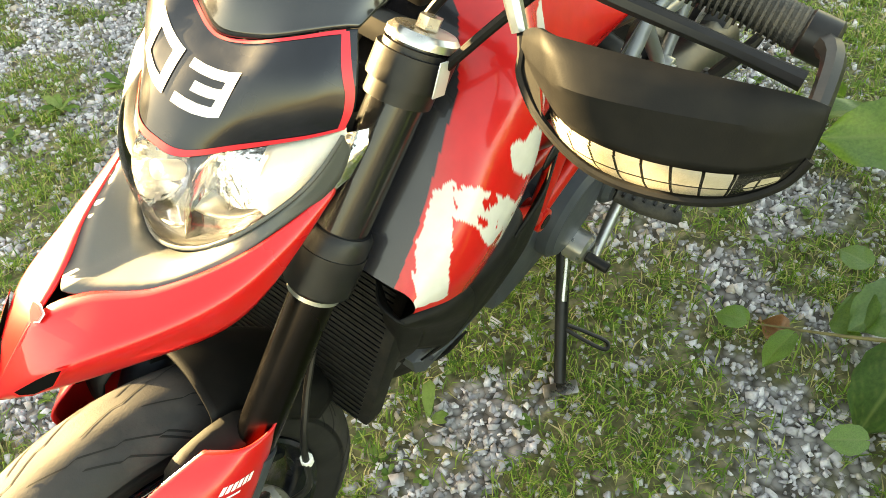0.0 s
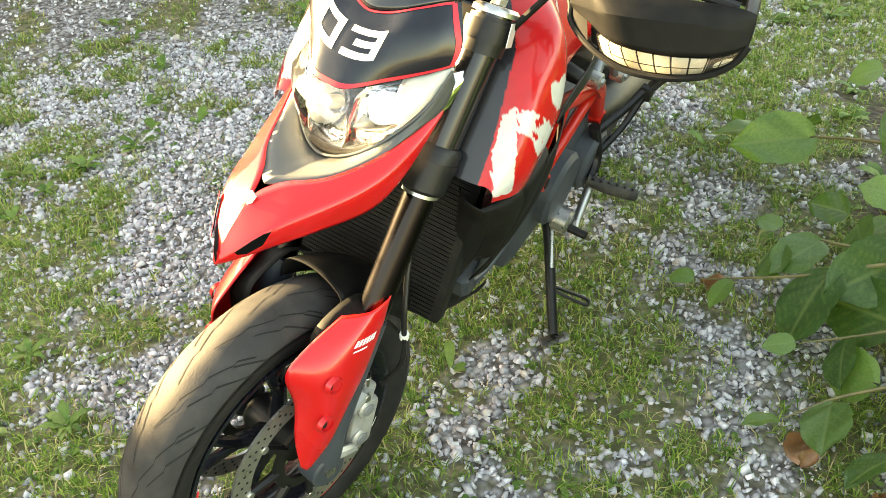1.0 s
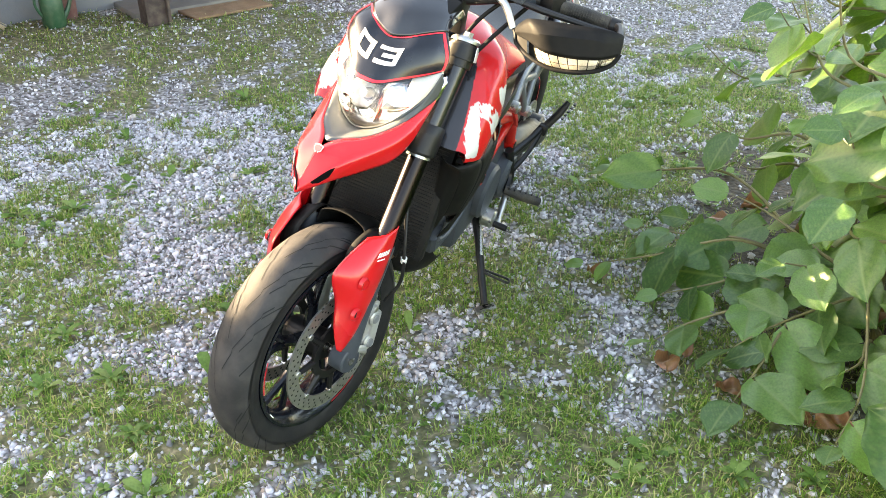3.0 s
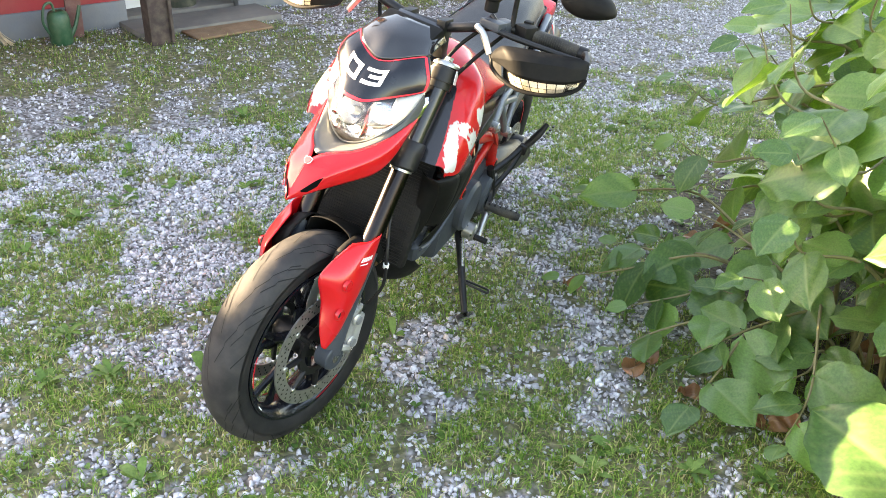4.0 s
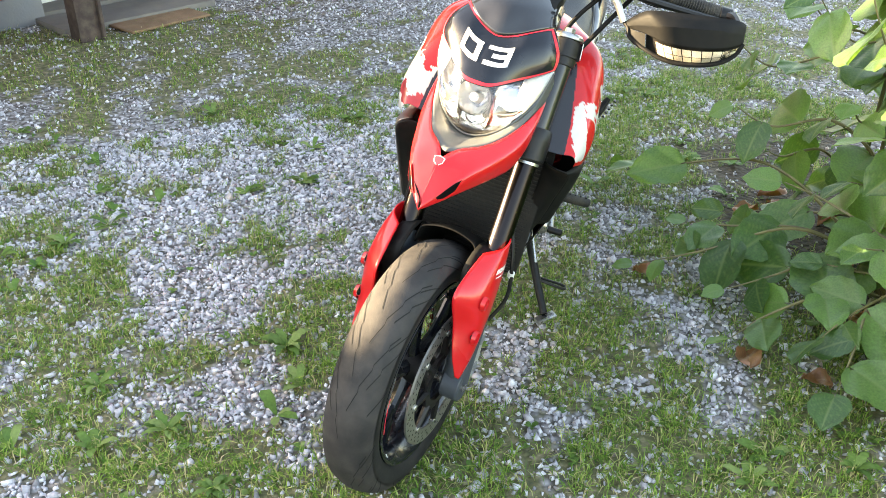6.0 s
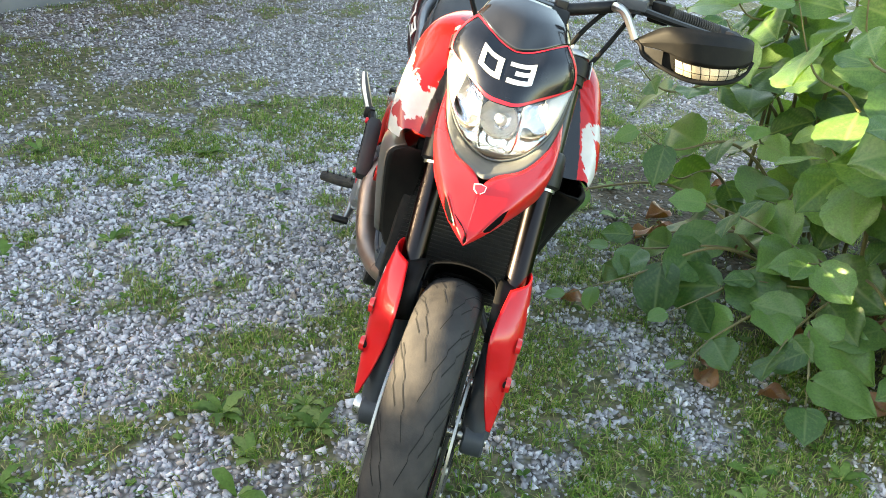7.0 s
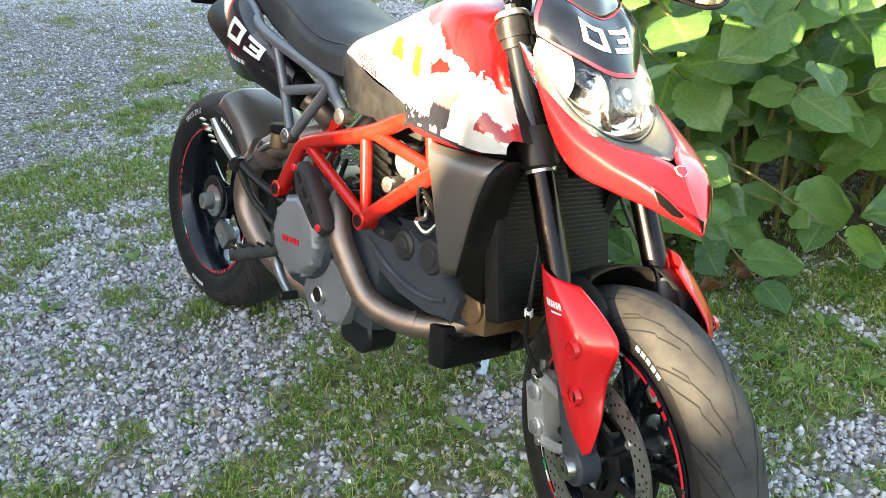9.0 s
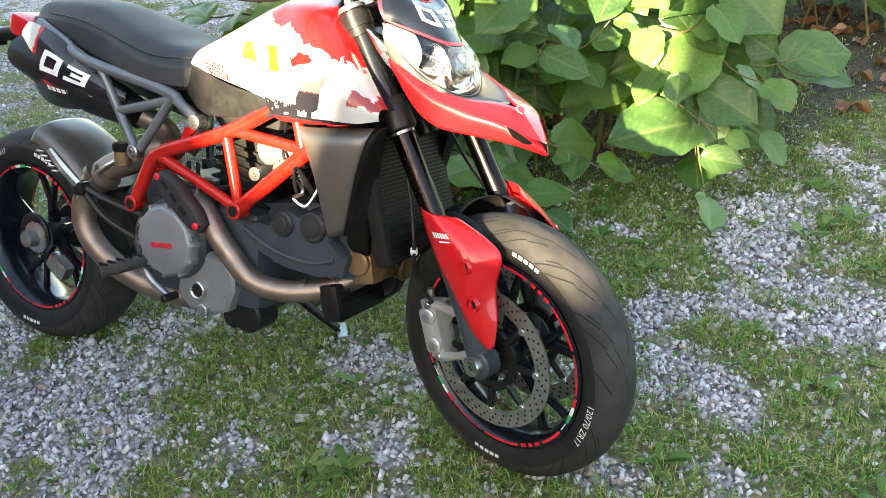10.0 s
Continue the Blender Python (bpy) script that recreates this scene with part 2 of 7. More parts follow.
def on_sheet(g, geo2, lift=0.001, centre=None):
    """Lays flat points (u, v in 0..1) on the dense sheet g, lifted along its normal, away from centre."""
    nu, nv = g.shape[:2]
    du, dv = np.gradient(g, axis=0), np.gradient(g, axis=1)
    n = np.cross(du, dv)
    n /= np.linalg.norm(n, axis=2)[..., None] + 1e-12
    if centre is not None:
        n *= np.sign(np.sum(n * (g - np.asarray(centre)), axis=2))[..., None]
    out = []
    for p in geo2[0]:
        a, b = np.clip(p[0], 0, 0.9999) * (nu - 1), np.clip(p[1], 0, 0.9999) * (nv - 1)
        i, j = int(a), int(b)
        s, t = a - i, b - j
        w = ((1 - s) * (1 - t), s * (1 - t), (1 - s) * t, s * t)
        ids = ((i, j), (i + 1, j), (i, j + 1), (i + 1, j + 1))
        out.append(sum(k * (g[q] + lift * n[q]) for k, q in zip(w, ids)))
    return np.array(out), geo2[1]


def strip2(points, width, steps=6):
    """A flat band along a line of (u, v) points."""
    p = np.asarray(points, float)
    fine = np.concatenate([np.linspace(a, b, steps, endpoint=False) for a, b in zip(p[:-1], p[1:])] + [p[-1:]])
    d = np.gradient(fine, axis=0)
    d /= np.linalg.norm(d, axis=1)[:, None] + 1e-12
    s = np.stack([-d[:, 1], d[:, 0]], 1)
    w = np.broadcast_to(width, (2,))
    g = np.stack([np.c_[fine - s * w / 2, np.zeros(len(fine))], np.c_[fine + s * w / 2, np.zeros(len(fine))]], 1)
    return sheet(g)


def quad2(u0, v0, u1, v1, n=5, skew=0.0):
    """A rectangle of (u, v), finely cut so that it bends with its sheet."""
    u, v = np.meshgrid(np.linspace(u0, u1, n), np.linspace(v0, v1, n), indexing="ij")
    return sheet(np.stack([u + skew * (v - v0), v, 0 * u], 2))


def digits_03(cx, cy, w, h, s, flip=1):
    """The racing digits 0 and 3 as square-cut bands; x to the reader's right, y up."""
    z, t = [], []
    for a in ((-1.15, -1.15 + s, -0.5, 0.5), (-0.15 - s, -0.15, -0.5, 0.5), (-1.15 + s, -0.15 - s, 0.5 - s, 0.5), (-1.15 + s, -0.15 - s, -0.5, -0.5 + s)):
        z.append(quad2(a[0], a[2], a[1], a[3]))
    for a in ((0.1, 1.1, 0.5 - s, 0.5), (0.35, 1.1, -s / 2, s / 2), (0.1, 1.1, -0.5, -0.5 + s), (1.1 - s, 1.1, -0.5, 0.5)):
        t.append(quad2(a[0], a[2], a[1], a[3]))
    out = []
    for geos in (z, t):
        v, f = join(*geos)
        v = np.array(v)
        out.append((np.stack([cx + flip * v[:, 0] * w, cy + v[:, 1] * h, 0 * v[:, 0]], 1), f))
    return out


# ---- ground: one sheet of worn grass and gravel ----
def value_noise(x, y, seed):
    rs = np.random.RandomState(seed)
    n = 64 if seed < 400 else 509
    t = rs.rand(n, n)
    xi, yi = np.floor(x).astype(int), np.floor(y).astype(int)
    fx, fy = x - xi, y - yi
    fx, fy = fx * fx * (3 - 2 * fx), fy * fy * (3 - 2 * fy)
    a, b = t[xi % n, yi % n], t[(xi + 1) % n, yi % n]
    c, d = t[xi % n, (yi + 1) % n], t[(xi + 1) % n, (yi + 1) % n]
    return (a * (1 - fx) + b * fx) * (1 - fy) + (c * (1 - fx) + d * fx) * fy


def fbm(x, y, scale, seed, octaves=4):
    s = 0
    for k in range(octaves):
        a, f = 0.0 if k == 0 else 0.7 * k + 0.3, scale * 2 ** k
        u, w = x * math.cos(a) - y * math.sin(a), x * math.sin(a) + y * math.cos(a)
        s = s + value_noise(u * f + 31 * k, w * f + 17 * k, seed + (401 * k if k else 0)) * 0.5 ** k
    return s / sum(0.5 ** k for k in range(octaves))


PATCHES = [  # x, y, radius, weight: gravel below nought, grass above
    (0.40, 1.15, 0.30, 0.35), (0.55, 0.85, 0.25, 0.3),
    (-0.95, 2.7, 0.6, -0.4), (-0.3, 2.9, 0.5, -0.3), (0.15, 0.55, 0.3, -0.3), (-1.6, 2.0, 0.6, -0.4), (-0.35, 0.25, 0.2, -0.2),
    (0.05, 2.15, 0.60, -0.8), (-0.05, 1.75, 0.28, -0.5), (0.5, 2.35, 0.45, -0.6), (-0.6, 2.4, 0.5, -0.45), (0.05, 0.76, 0.22, -0.45),
    (1.7, 3.9, 0.8, -0.7), (2.7, 4.4, 0.9, -0.7), (3.6, 6.2, 1.6, -0.8), (1.2, 4.6, 0.8, -0.5), (-1.2, 3.4, 0.8, -0.25), (0.0, 1.62, 0.2, -0.3),
    (1.35, 2.4, 0.65, 0.6), (0.75, 1.85, 0.35, 0.5), (0.15, 1.45, 0.28, 0.7), (-0.12, 1.2, 0.28, 0.65), (0.2, 1.0, 0.25, 0.5), (-0.3, 0.98, 0.22, 0.3),
    (-0.9, 0.97, 0.2, 0.7), (-1.22, 1.25, 0.2, 0.6), (-0.87, 0.76, 0.22, 0.8), (-0.46, 1.9, 0.13, 0.5), (-1.1, 4.55, 0.7, 1.0), (-0.2, 4.55, 0.6, 0.9),
    (0.9, 3.3, 0.8, 0.55), (2.1, 3.2, 0.5, 0.3), (0.85, 1.45, 0.3, 0.4), (-0.65, 0.0, 0.3, 0.5), (0.1, 0.42, 0.3, 0.45), (0.9, 0.4, 0.6, 0.5), (-1.3, 2.3, 0.2, 0.5), (0.0, 5.3, 0.5, -0.2), (1.6, 5.8, 0.5, 0.5),
    (1.5, -0.9, 0.8, 0.8), (2.4, -0.4, 1.2, 0.9), (2.2, -1.8, 1.2, 0.8), (-1.0, 3.1, 0.9, 0.3), (-2.0, 4.2, 0.8, 0.4), (2.4, 5.4, 0.6, 0.35)]


def grass_at(x, y):
    g = 0.425 + 1.0 * (fbm(x, y, 1.6, 5) - 0.5) + 2.3 * (fbm(x, y, 6.0, 11) - 0.5) + 1.6 * (fbm(x, y, 17.0, 15, 3) - 0.5)
    for px, py, r, w in PATCHES:
        g = g + (0.65 if w > 0 else 0.5) * w * np.exp(-((x - px) ** 2 + (y - py) ** 2) / (r * r))
    return np.clip(g, 0, 1)


def litter_at(x, y):
    """How thickly dead leaves and humus lie under the shrubs."""
    d = np.full(np.shape(x), 9.0)
    for (ax, ay), (bx, by) in (((1.35, 1.35), (1.25, 0.4)), ((1.25, 0.4), (1.35, -0.7)), ((1.35, -0.7), (2.4, -1.9))):
        t = np.clip(((x - ax) * (bx - ax) + (y - ay) * (by - ay)) / ((bx - ax) ** 2 + (by - ay) ** 2), 0, 1)
        d = np.minimum(d, np.hypot(x - ax - t * (bx - ax), y - ay - t * (by - ay)))
    d = np.where(x > 1.3, d * 0.45, d)
    return np.clip((0.42 - d + 0.35 * (fbm(x, y, 4.0, 33) - 0.5)) / 0.16, 0, 1)


def height_at(x, y):
    return 0.014 * (fbm(x, y, 1.2, 21) - 0.5) + 0.010 * (fbm(x, y, 7.0, 23) - 0.5)


gx = np.concatenate([[-400, -120, -50, -20, -9], np.arange(-5, 8.01, 0.05), [11, 20, 50, 120, 400]])
gy = np.concatenate([[-400, -120, -50, -20, -8], np.arange(-4, 9.01, 0.05), [13, 22, 50, 120, 400]])
GX, GY = np.meshgrid(gx, gy, indexing="ij")
gv = np.stack([GX, GY, height_at(GX, GY)], 2)
gm = bpy.data.meshes.new("ground")
_v, _f = sheet(gv)
gm.from_pydata(_v.tolist(), [], _f)
gm.shade_smooth()
gm.attributes.new("grass", "FLOAT", "POINT").data.foreach_set("value", (0.45 + (grass_at(GX, GY) - 0.45) * np.clip(np.minimum(np.minimum(GX + 5, 8 - GX), np.minimum(GY + 4, 9 - GY)) / 1.5, 0, 1)).ravel())

gm.attributes.new("loose", "FLOAT", "POINT").data.foreach_set("value", np.clip(np.minimum(np.minimum(GX + 2.4, 4.4 - GX), np.minimum(GY + 1.8, 6.2 - GY)) / 0.3, 0, 1).ravel())
gm.attributes.new("litter", "FLOAT", "POINT").data.foreach_set("value", litter_at(GX, GY).ravel())

SOIL = bpy.data.materials.new("gravel_and_turf")
SOIL.use_nodes = True
nt = SOIL.node_tree
b = nt.nodes["Principled BSDF"]
tc = nt.nodes.new("ShaderNodeTexCoord")
vor = nt.nodes.new("ShaderNodeTexVoronoi")
vor.inputs["Scale"].default_value = 48
nt.links.new(tc.outputs["Object"], vor.inputs["Vector"])
stone_col = ramp(nt, vor.outputs["Color"], [(0.0, (0.27, 0.265, 0.275)), (0.5, (0.43, 0.42, 0.44)), (1.0, (0.60, 0.59, 0.605))])
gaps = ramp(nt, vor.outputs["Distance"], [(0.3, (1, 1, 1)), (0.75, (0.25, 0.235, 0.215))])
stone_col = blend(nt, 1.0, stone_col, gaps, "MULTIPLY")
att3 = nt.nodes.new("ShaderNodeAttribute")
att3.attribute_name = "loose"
stone_col = blend(nt, att3.outputs["Fac"], stone_col, blend(nt, 1.0, stone_col, (0.66, 0.64, 0.61), "MULTIPLY"))  # tinted darker where loose stones are scattered
turf = ramp(nt, noise_of(nt, 30, 6.0), [(0.3, (0.05, 0.056, 0.022)), (0.5, (0.115, 0.11, 0.05)), (0.72, (0.27, 0.225, 0.14))])
att = nt.nodes.new("ShaderNodeAttribute")
att.attribute_name = "grass"
mask = blend(nt, 0.5, att.outputs["Fac"], noise_of(nt, 22, 5.0))
mask = ramp(nt, mask, [(0.40, (0, 0, 0)), (0.56, (1, 1, 1))])
att2 = nt.nodes.new("ShaderNodeAttribute")
att2.attribute_name = "litter"
humus = ramp(nt, noise_of(nt, 55, 5.0), [(0.3, (0.022, 0.018, 0.012)), (0.55, (0.055, 0.042, 0.026)), (0.75, (0.12, 0.085, 0.05))])
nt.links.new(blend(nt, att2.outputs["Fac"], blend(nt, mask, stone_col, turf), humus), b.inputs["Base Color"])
b.inputs["Roughness"].default_value = 0.9
bump(nt, b, vor.outputs["Distance"], 0.8, -0.012)
gm.materials.append(SOIL)
ground = tagged(new("ground", gm), "yard of pale crushed gravel worn through with grass and weeds", "ground", kind="structure")


def islands(name, low_high, rough=0.85, extra=None, through_light=0.0):
    """Colour that differs from piece to piece of one joined mesh."""
    m = bpy.data.materials.new(name)
    m.use_nodes = True
    nt = m.node_tree
    b = nt.nodes["Principled BSDF"]
    geo = nt.nodes.new("ShaderNodeNewGeometry")
    col = ramp(nt, geo.outputs["Random Per Island"], low_high)
    col = blend(nt, 1.0, col, ramp(nt, noise_of(nt, 120, 3.0), [(0.3, (0.75,) * 3), (0.7, (1.1,) * 3)]), "MULTIPLY")
    nt.links.new(col, b.inputs["Base Color"])
    b.inputs["Roughness"].default_value = rough
    b.inputs["Specular IOR Level"].default_value = 0.3
    if through_light:
        t = nt.nodes.new("ShaderNodeBsdfTranslucent")
        nt.links.new(col, t.inputs["Color"])
        mx = nt.nodes.new("ShaderNodeMixShader")
        mx.inputs[0].default_value = through_light
        nt.links.new(b.outputs[0], mx.inputs[1])
        nt.links.new(t.outputs[0], mx.inputs[2])
        nt.links.new(mx.outputs[0], nt.nodes["Material Output"].inputs[0])
    return m


STONE = islands("crushed_limestone", [(0.0, (0.18, 0.175, 0.185)), (0.15, (0.35, 0.34, 0.365)), (0.55, (0.51, 0.495, 0.53)), (0.88, (0.70, 0.685, 0.72)), (0.96, (0.44, 0.37, 0.31)), (1.0, (0.16, 0.13, 0.11))])
BLADE = islands("grass_blades", [(0.0, (0.05, 0.14, 0.016)), (0.35, (0.14, 0.27, 0.034)), (0.68, (0.28, 0.40, 0.08)), (0.84, (0.42, 0.43, 0.16)), (0.95, (0.46, 0.38, 0.20)), (1.0, (0.55, 0.46, 0.28))], 0.6, None, 0.35)
WEED = islands("weed_leaves", [(0.0, (0.055, 0.125, 0.026)), (0.6, (0.12, 0.22, 0.045)), (1.0, (0.20, 0.27, 0.085))], 0.55, None, 0.3)

rng = np.random.RandomState(7)


def scatter(n, x0, x1, y0, y1, keep):
    x, y = rng.uniform(x0, x1, n), rng.uniform(y0, y1, n)
    k = rng.rand(n) < keep(x, y)
    return x[k], y[k]


def many(name, verts, faces, material, label, category):
    me = bpy.data.meshes.new(name)
    me.vertices.add(len(verts))
    me.vertices.foreach_set("co", verts.astype(np.float32).ravel())
    k = faces.shape[1]
    me.loops.add(faces.size)
    me.loops.foreach_set("vertex_index", faces.astype(np.int32).ravel())
    me.polygons.add(len(faces))
    me.polygons.foreach_set("loop_start", np.arange(0, faces.size, k, dtype=np.int32))
    me.update(calc_edges=True)
    me.materials.append(material)
    return tagged(new(name, me), label, category, kind="stuff")


# crushed stones
ico = np.array([(x, y, z) for x in (-0.62, 0.62) for y in (-0.62, 0.62) for z in (-0.62, 0.62)])
icf = np.array([(0, 1, 3), (0, 3, 2), (4, 6, 7), (4, 7, 5), (0, 4, 5), (0, 5, 1), (2, 3, 7), (2, 7, 6), (0, 2, 6), (0, 6, 4), (1, 5, 7), (1, 7, 3)])
bare = lambda x, y: np.clip(1.3 - 1.5 * grass_at(x, y), 0.26, 1) * (1 - 0.93 * litter_at(x, y))
sx, sy = scatter(118000, -1.7, 1.9, -0.9, 3.1, bare)
fx, fy = scatter(90000, -2.6, 4.6, -2.0, 6.4, bare)
out = (fx < -1.7) | (fx > 1.9) | (fy < -0.9) | (fy > 3.1)
sx, sy = np.r_[sx, fx[out]], np.r_[sy, fy[out]]
n = len(sx)
size = rng.lognormal(math.log(0.0064), 0.36, n).clip(0.003, 0.0155)
shape = ico[None] * (1 + 0.26 * rng.randn(n, 8, 1)).clip(0.4, 1.45) * rng.uniform(0.6, 1.3, (n, 1, 3)) * np.array((1, 1, 0.6))
q = rng.randn(n, 4)
q /= np.linalg.norm(q, axis=1)[:, None]
w_, x_, y_, z_ = q.T
R = np.stack([1 - 2 * (y_ * y_ + z_ * z_), 2 * (x_ * y_ - z_ * w_), 2 * (x_ * z_ + y_ * w_), 2 * (x_ * y_ + z_ * w_), 1 - 2 * (x_ * x_ + z_ * z_), 2 * (y_ * z_ - x_ * w_), 2 * (x_ * z_ - y_ * w_), 2 * (y_ * z_ + x_ * w_), 1 - 2 * (x_ * x_ + y_ * y_)], 1).reshape(n, 3, 3)
sv = np.einsum("nij,nkj->nki", R, shape) * size[:, None, None] + np.stack([sx, sy, height_at(sx, sy) + size * 0.3], 1)[:, None]
many("gravel", sv.reshape(-1, 3), (icf[None] + 8 * np.arange(n)[:, None, None]).reshape(-1, 3), STONE, "loose pale grey crushed gravel stones", "gravel")

# grass blades, in tufts
lush = lambda x, y: np.clip(1.9 * grass_at(x, y) - 0.62, 0.09, 1) ** 1.2 * (1 - 0.75 * litter_at(x, y))


def blades(x, y, lo, hi, wide):
    n = len(x)
    h, a, lean = rng.uniform(lo, hi, n), rng.uniform(0, 2 * np.pi, n), rng.uniform(0.3, 1.7, n)
    u = np.stack([np.cos(a), np.sin(a), 0 * a], 1)
    s = np.stack([-np.sin(a), np.cos(a), 0 * a], 1) * (wide * rng.uniform(0.6, 1.3, n))[:, None]
    o = np.stack([x, y, height_at(x, y) - 0.003], 1)
    z = np.array((0, 0, 1.0))
    m1 = o + u * (h * 0.25 * lean)[:, None] + z * (h * 0.55)[:, None]
    tp = o + u * (h * 0.75 * lean)[:, None] + z * (h * (0.95 - 0.3 * lean))[:, None]
    v = np.stack([o, m1 - s, m1 + s, tp], 1)
    f = np.array([(0, 2, 1), (1, 2, 3)])
    return v.reshape(-1, 3), (f[None] + 4 * np.arange(n)[:, None, None]).reshape(-1, 3)


tx, ty = scatter(43000, -2.2, 2.7, -1.3, 3.4, lambda x, y: lush(x, y) * np.clip(np.minimum(np.minimum(x + 2.2, 2.7 - x), np.minimum(y + 1.3, 3.4 - y)) / 0.5, 0, 1))
k = rng.randint(6, 15, len(tx))
bx, by = np.repeat(tx, k) + rng.normal(0, 0.012, k.sum()), np.repeat(ty, k) + rng.normal(0, 0.012, k.sum())
v1, f1 = blades(bx, by, 0.014, 0.052, 0.0014)
tx, ty = scatter(34000, -3.2, 5.5, -2.4, 6.6, lambda x, y: lush(x, y) * np.where((y < 2.9) & (x < 2.2) & (x > -1.8) & (y > -0.9), 0.0, 1.0))
k = rng.randint(4, 9, len(tx))
v2, f2 = blades(np.repeat(tx, k) + rng.normal(0, 0.02, k.sum()), np.repeat(ty, k) + rng.normal(0, 0.025, k.sum()), 0.016, 0.048, 0.0022)
many("grass", np.concatenate([v1, v2]), np.concatenate([f1, f2 + len(v1)]), BLADE, "short green and straw-dry grass tufts", "grass")

# small broad-leaved weeds and clover in the turf
wx, wy = scatter(4200, -2.0, 2.6, -1.6, 3.4, lambda x, y: 0.25 + 0.6 * lush(x, y))
wv, wf, o = [], [], 0
for x, y in zip(wx, wy):
    z = float(height_at(np.array([x]), np.array([y]))[0])
    big = rng.rand() < 0.05
    for j in range(rng.randint(4, 9)):
        a, l = rng.uniform(0, 6.28), rng.uniform(0.035, 0.075) if big else rng.uniform(0.008, 0.022)
        w = l * (rng.uniform(0.16, 0.26) if big else rng.uniform(0.25, 0.42))
        c, s, up = math.cos(a), math.sin(a), rng.uniform(0.15, 0.6)
        for t, ww, hh in ((0.0, 0.12, 0), (0.4, 0.9, 0.7), (0.75, 0.9, 0.95), (1.0, 0.05, 0.8)):
            for sg in (-1, 1):
                wv.append((x + c * l * t - s * w * ww * sg, y + s * l * t + c * w * ww * sg, z + 0.004 + l * up * hh))
        wf += [(o, o + 1, o + 3, o + 2), (o + 2, o + 3, o + 5, o + 4), (o + 4, o + 5, o + 7, o + 6)]
        o += 8
for x, y, r in ((-0.43, 1.08, 0.09), (-0.40, 1.17, 0.08), (-0.58, 1.26, 0.10), (-0.45, 1.13, 0.07), (-1.08, 1.31, 0.08), (-0.95, 1.05, 0.09), (-1.18, 2.06, 0.07), (-1.08, 2.18, 0.09), (0.45, 0.20, 0.08), (0.62, 0.12, 0.07), (-0.9, 0.8, 0.08)):
    # larger rosettes of toothed leaves
    for j in range(11):
        a, l = j * 2.4 + rng.uniform(-0.2, 0.2), 0.72 * r * rng.uniform(0.55, 1.1)
        w, c, s = l * rng.uniform(0.16, 0.24), math.cos(a), math.sin(a)
        for t in range(9):
            ww = math.sin(math.pi * (t / 8) ** 0.8 * 0.97) * (1.0 if t % 2 else 0.68) + 0.04
            for sg in (-1, 1):
                wv.append((x + c * l * t / 8 - s * w * ww * sg, y + s * l * t / 8 + c * w * ww * sg, 0.012 + l * 0.5 * math.sin(2.3 * t / 8) * (0.4 + 0.06 * j)))
        wf += [(o + 2 * t, o + 2 * t + 1, o + 2 * t + 3, o + 2 * t + 2) for t in range(8)]
        o += 18
many("weeds", np.array(wv), np.array(wf), WEED, "small broad-leaved weeds and clover", "weeds")

# ---- the house behind the yard ----
PLASTER = surface("red_wall_plaster", (0.28, 0.027, 0.032), 0.85, 0.0, 0.0, 0.12, 2.0, 90, 0.4, 0.002, dust=0.12)
PLINTH = surface("grey_plinth_render", (0.125, 0.132, 0.148), 0.9, 0.0, 0.0, 0.15, 3.0, 80, 0.5, 0.003, dust=0.15)
CONCRETE = surface("worn_concrete", (0.125, 0.115, 0.108), 0.9, 0.0, 0.0, 0.15, 4.0, 100, 0.5, 0.002, dust=0.2)
OLD_WOOD = surface("dark_weathered_timber", (0.045, 0.028, 0.025), 0.8, 0.0, 0.0, 0.3, 8, 60, 0.6, 0.003, dust=0.2)
WHITE_WALL = surface("white_door_paint", (0.58, 0.58, 0.59), 0.6, 0.0, 0.0, 0.05, 4, 120, 0.1, dust=0.06)
COIR = surface("brown_door_mat", (0.20, 0.115, 0.065), 0.95, 0.0, 0.0, 0.2, 10, 300, 1.0, 0.004, dust=0.2)
ROOF = surface("brown_roof_tile", (0.16, 0.075, 0.05), 0.85, 0.0, 0.0, 0.2, 3, 60, 0.5, 0.004)
HOUSE = pose(-0.08, 5.68, 0, 0, 0, 19.6)   # x along the wall, y into the house
house = thing("house", "low house with red plastered wall and grey plinth", "house", HOUSE)
WT, WH = 0.28, 2.5
DOOR0, DOOR1, LEFT = -0.86, -0.02, -1.78


def hp(name, geo, mat_, label=""):
    return part(name, geo, mat_, house, label)


hp("wall", join(box(((DOOR0 + LEFT) / 2, WT / 2, 1.31), (DOOR0 - LEFT, WT, 2.38), 0.004), box(((DOOR1 + 3.35) / 2, WT / 2, 1.31), (3.35 - DOOR1, WT, 2.38), 0.004), box(((DOOR0 + DOOR1) / 2, WT / 2, 2.3), (DOOR1 - DOOR0, WT, 0.4), 0.004)), PLASTER, "red plastered wall")
hp("plinth", join(box(((DOOR0 + LEFT) / 2, WT / 2 - 0.01, 0.09), (DOOR0 - LEFT, WT + 0.02, 0.18), 0.006), box(((DOOR1 + 3.35) / 2, WT / 2 - 0.01, 0.09), (3.35 - DOOR1, WT + 0.02, 0.22), 0.006)), PLINTH, "grey rendered plinth")
hp("side_wall", box((3.21, 4.0, 1.25), (0.28, 7.4, 2.5), 0.004), PLASTER)
hp("side_wall", box((LEFT + 0.14, 4.0, 1.25), (0.28, 7.4, 2.5), 0.004), PLASTER)
hp("passage_wall", join(box((DOOR0 - 0.05, 1.3, 1.2), (0.10, 2.0, 2.4), 0.003), box((DOOR1 + 0.05, 1.3, 1.2), (0.10, 2.0, 2.4), 0.003)), PLASTER)
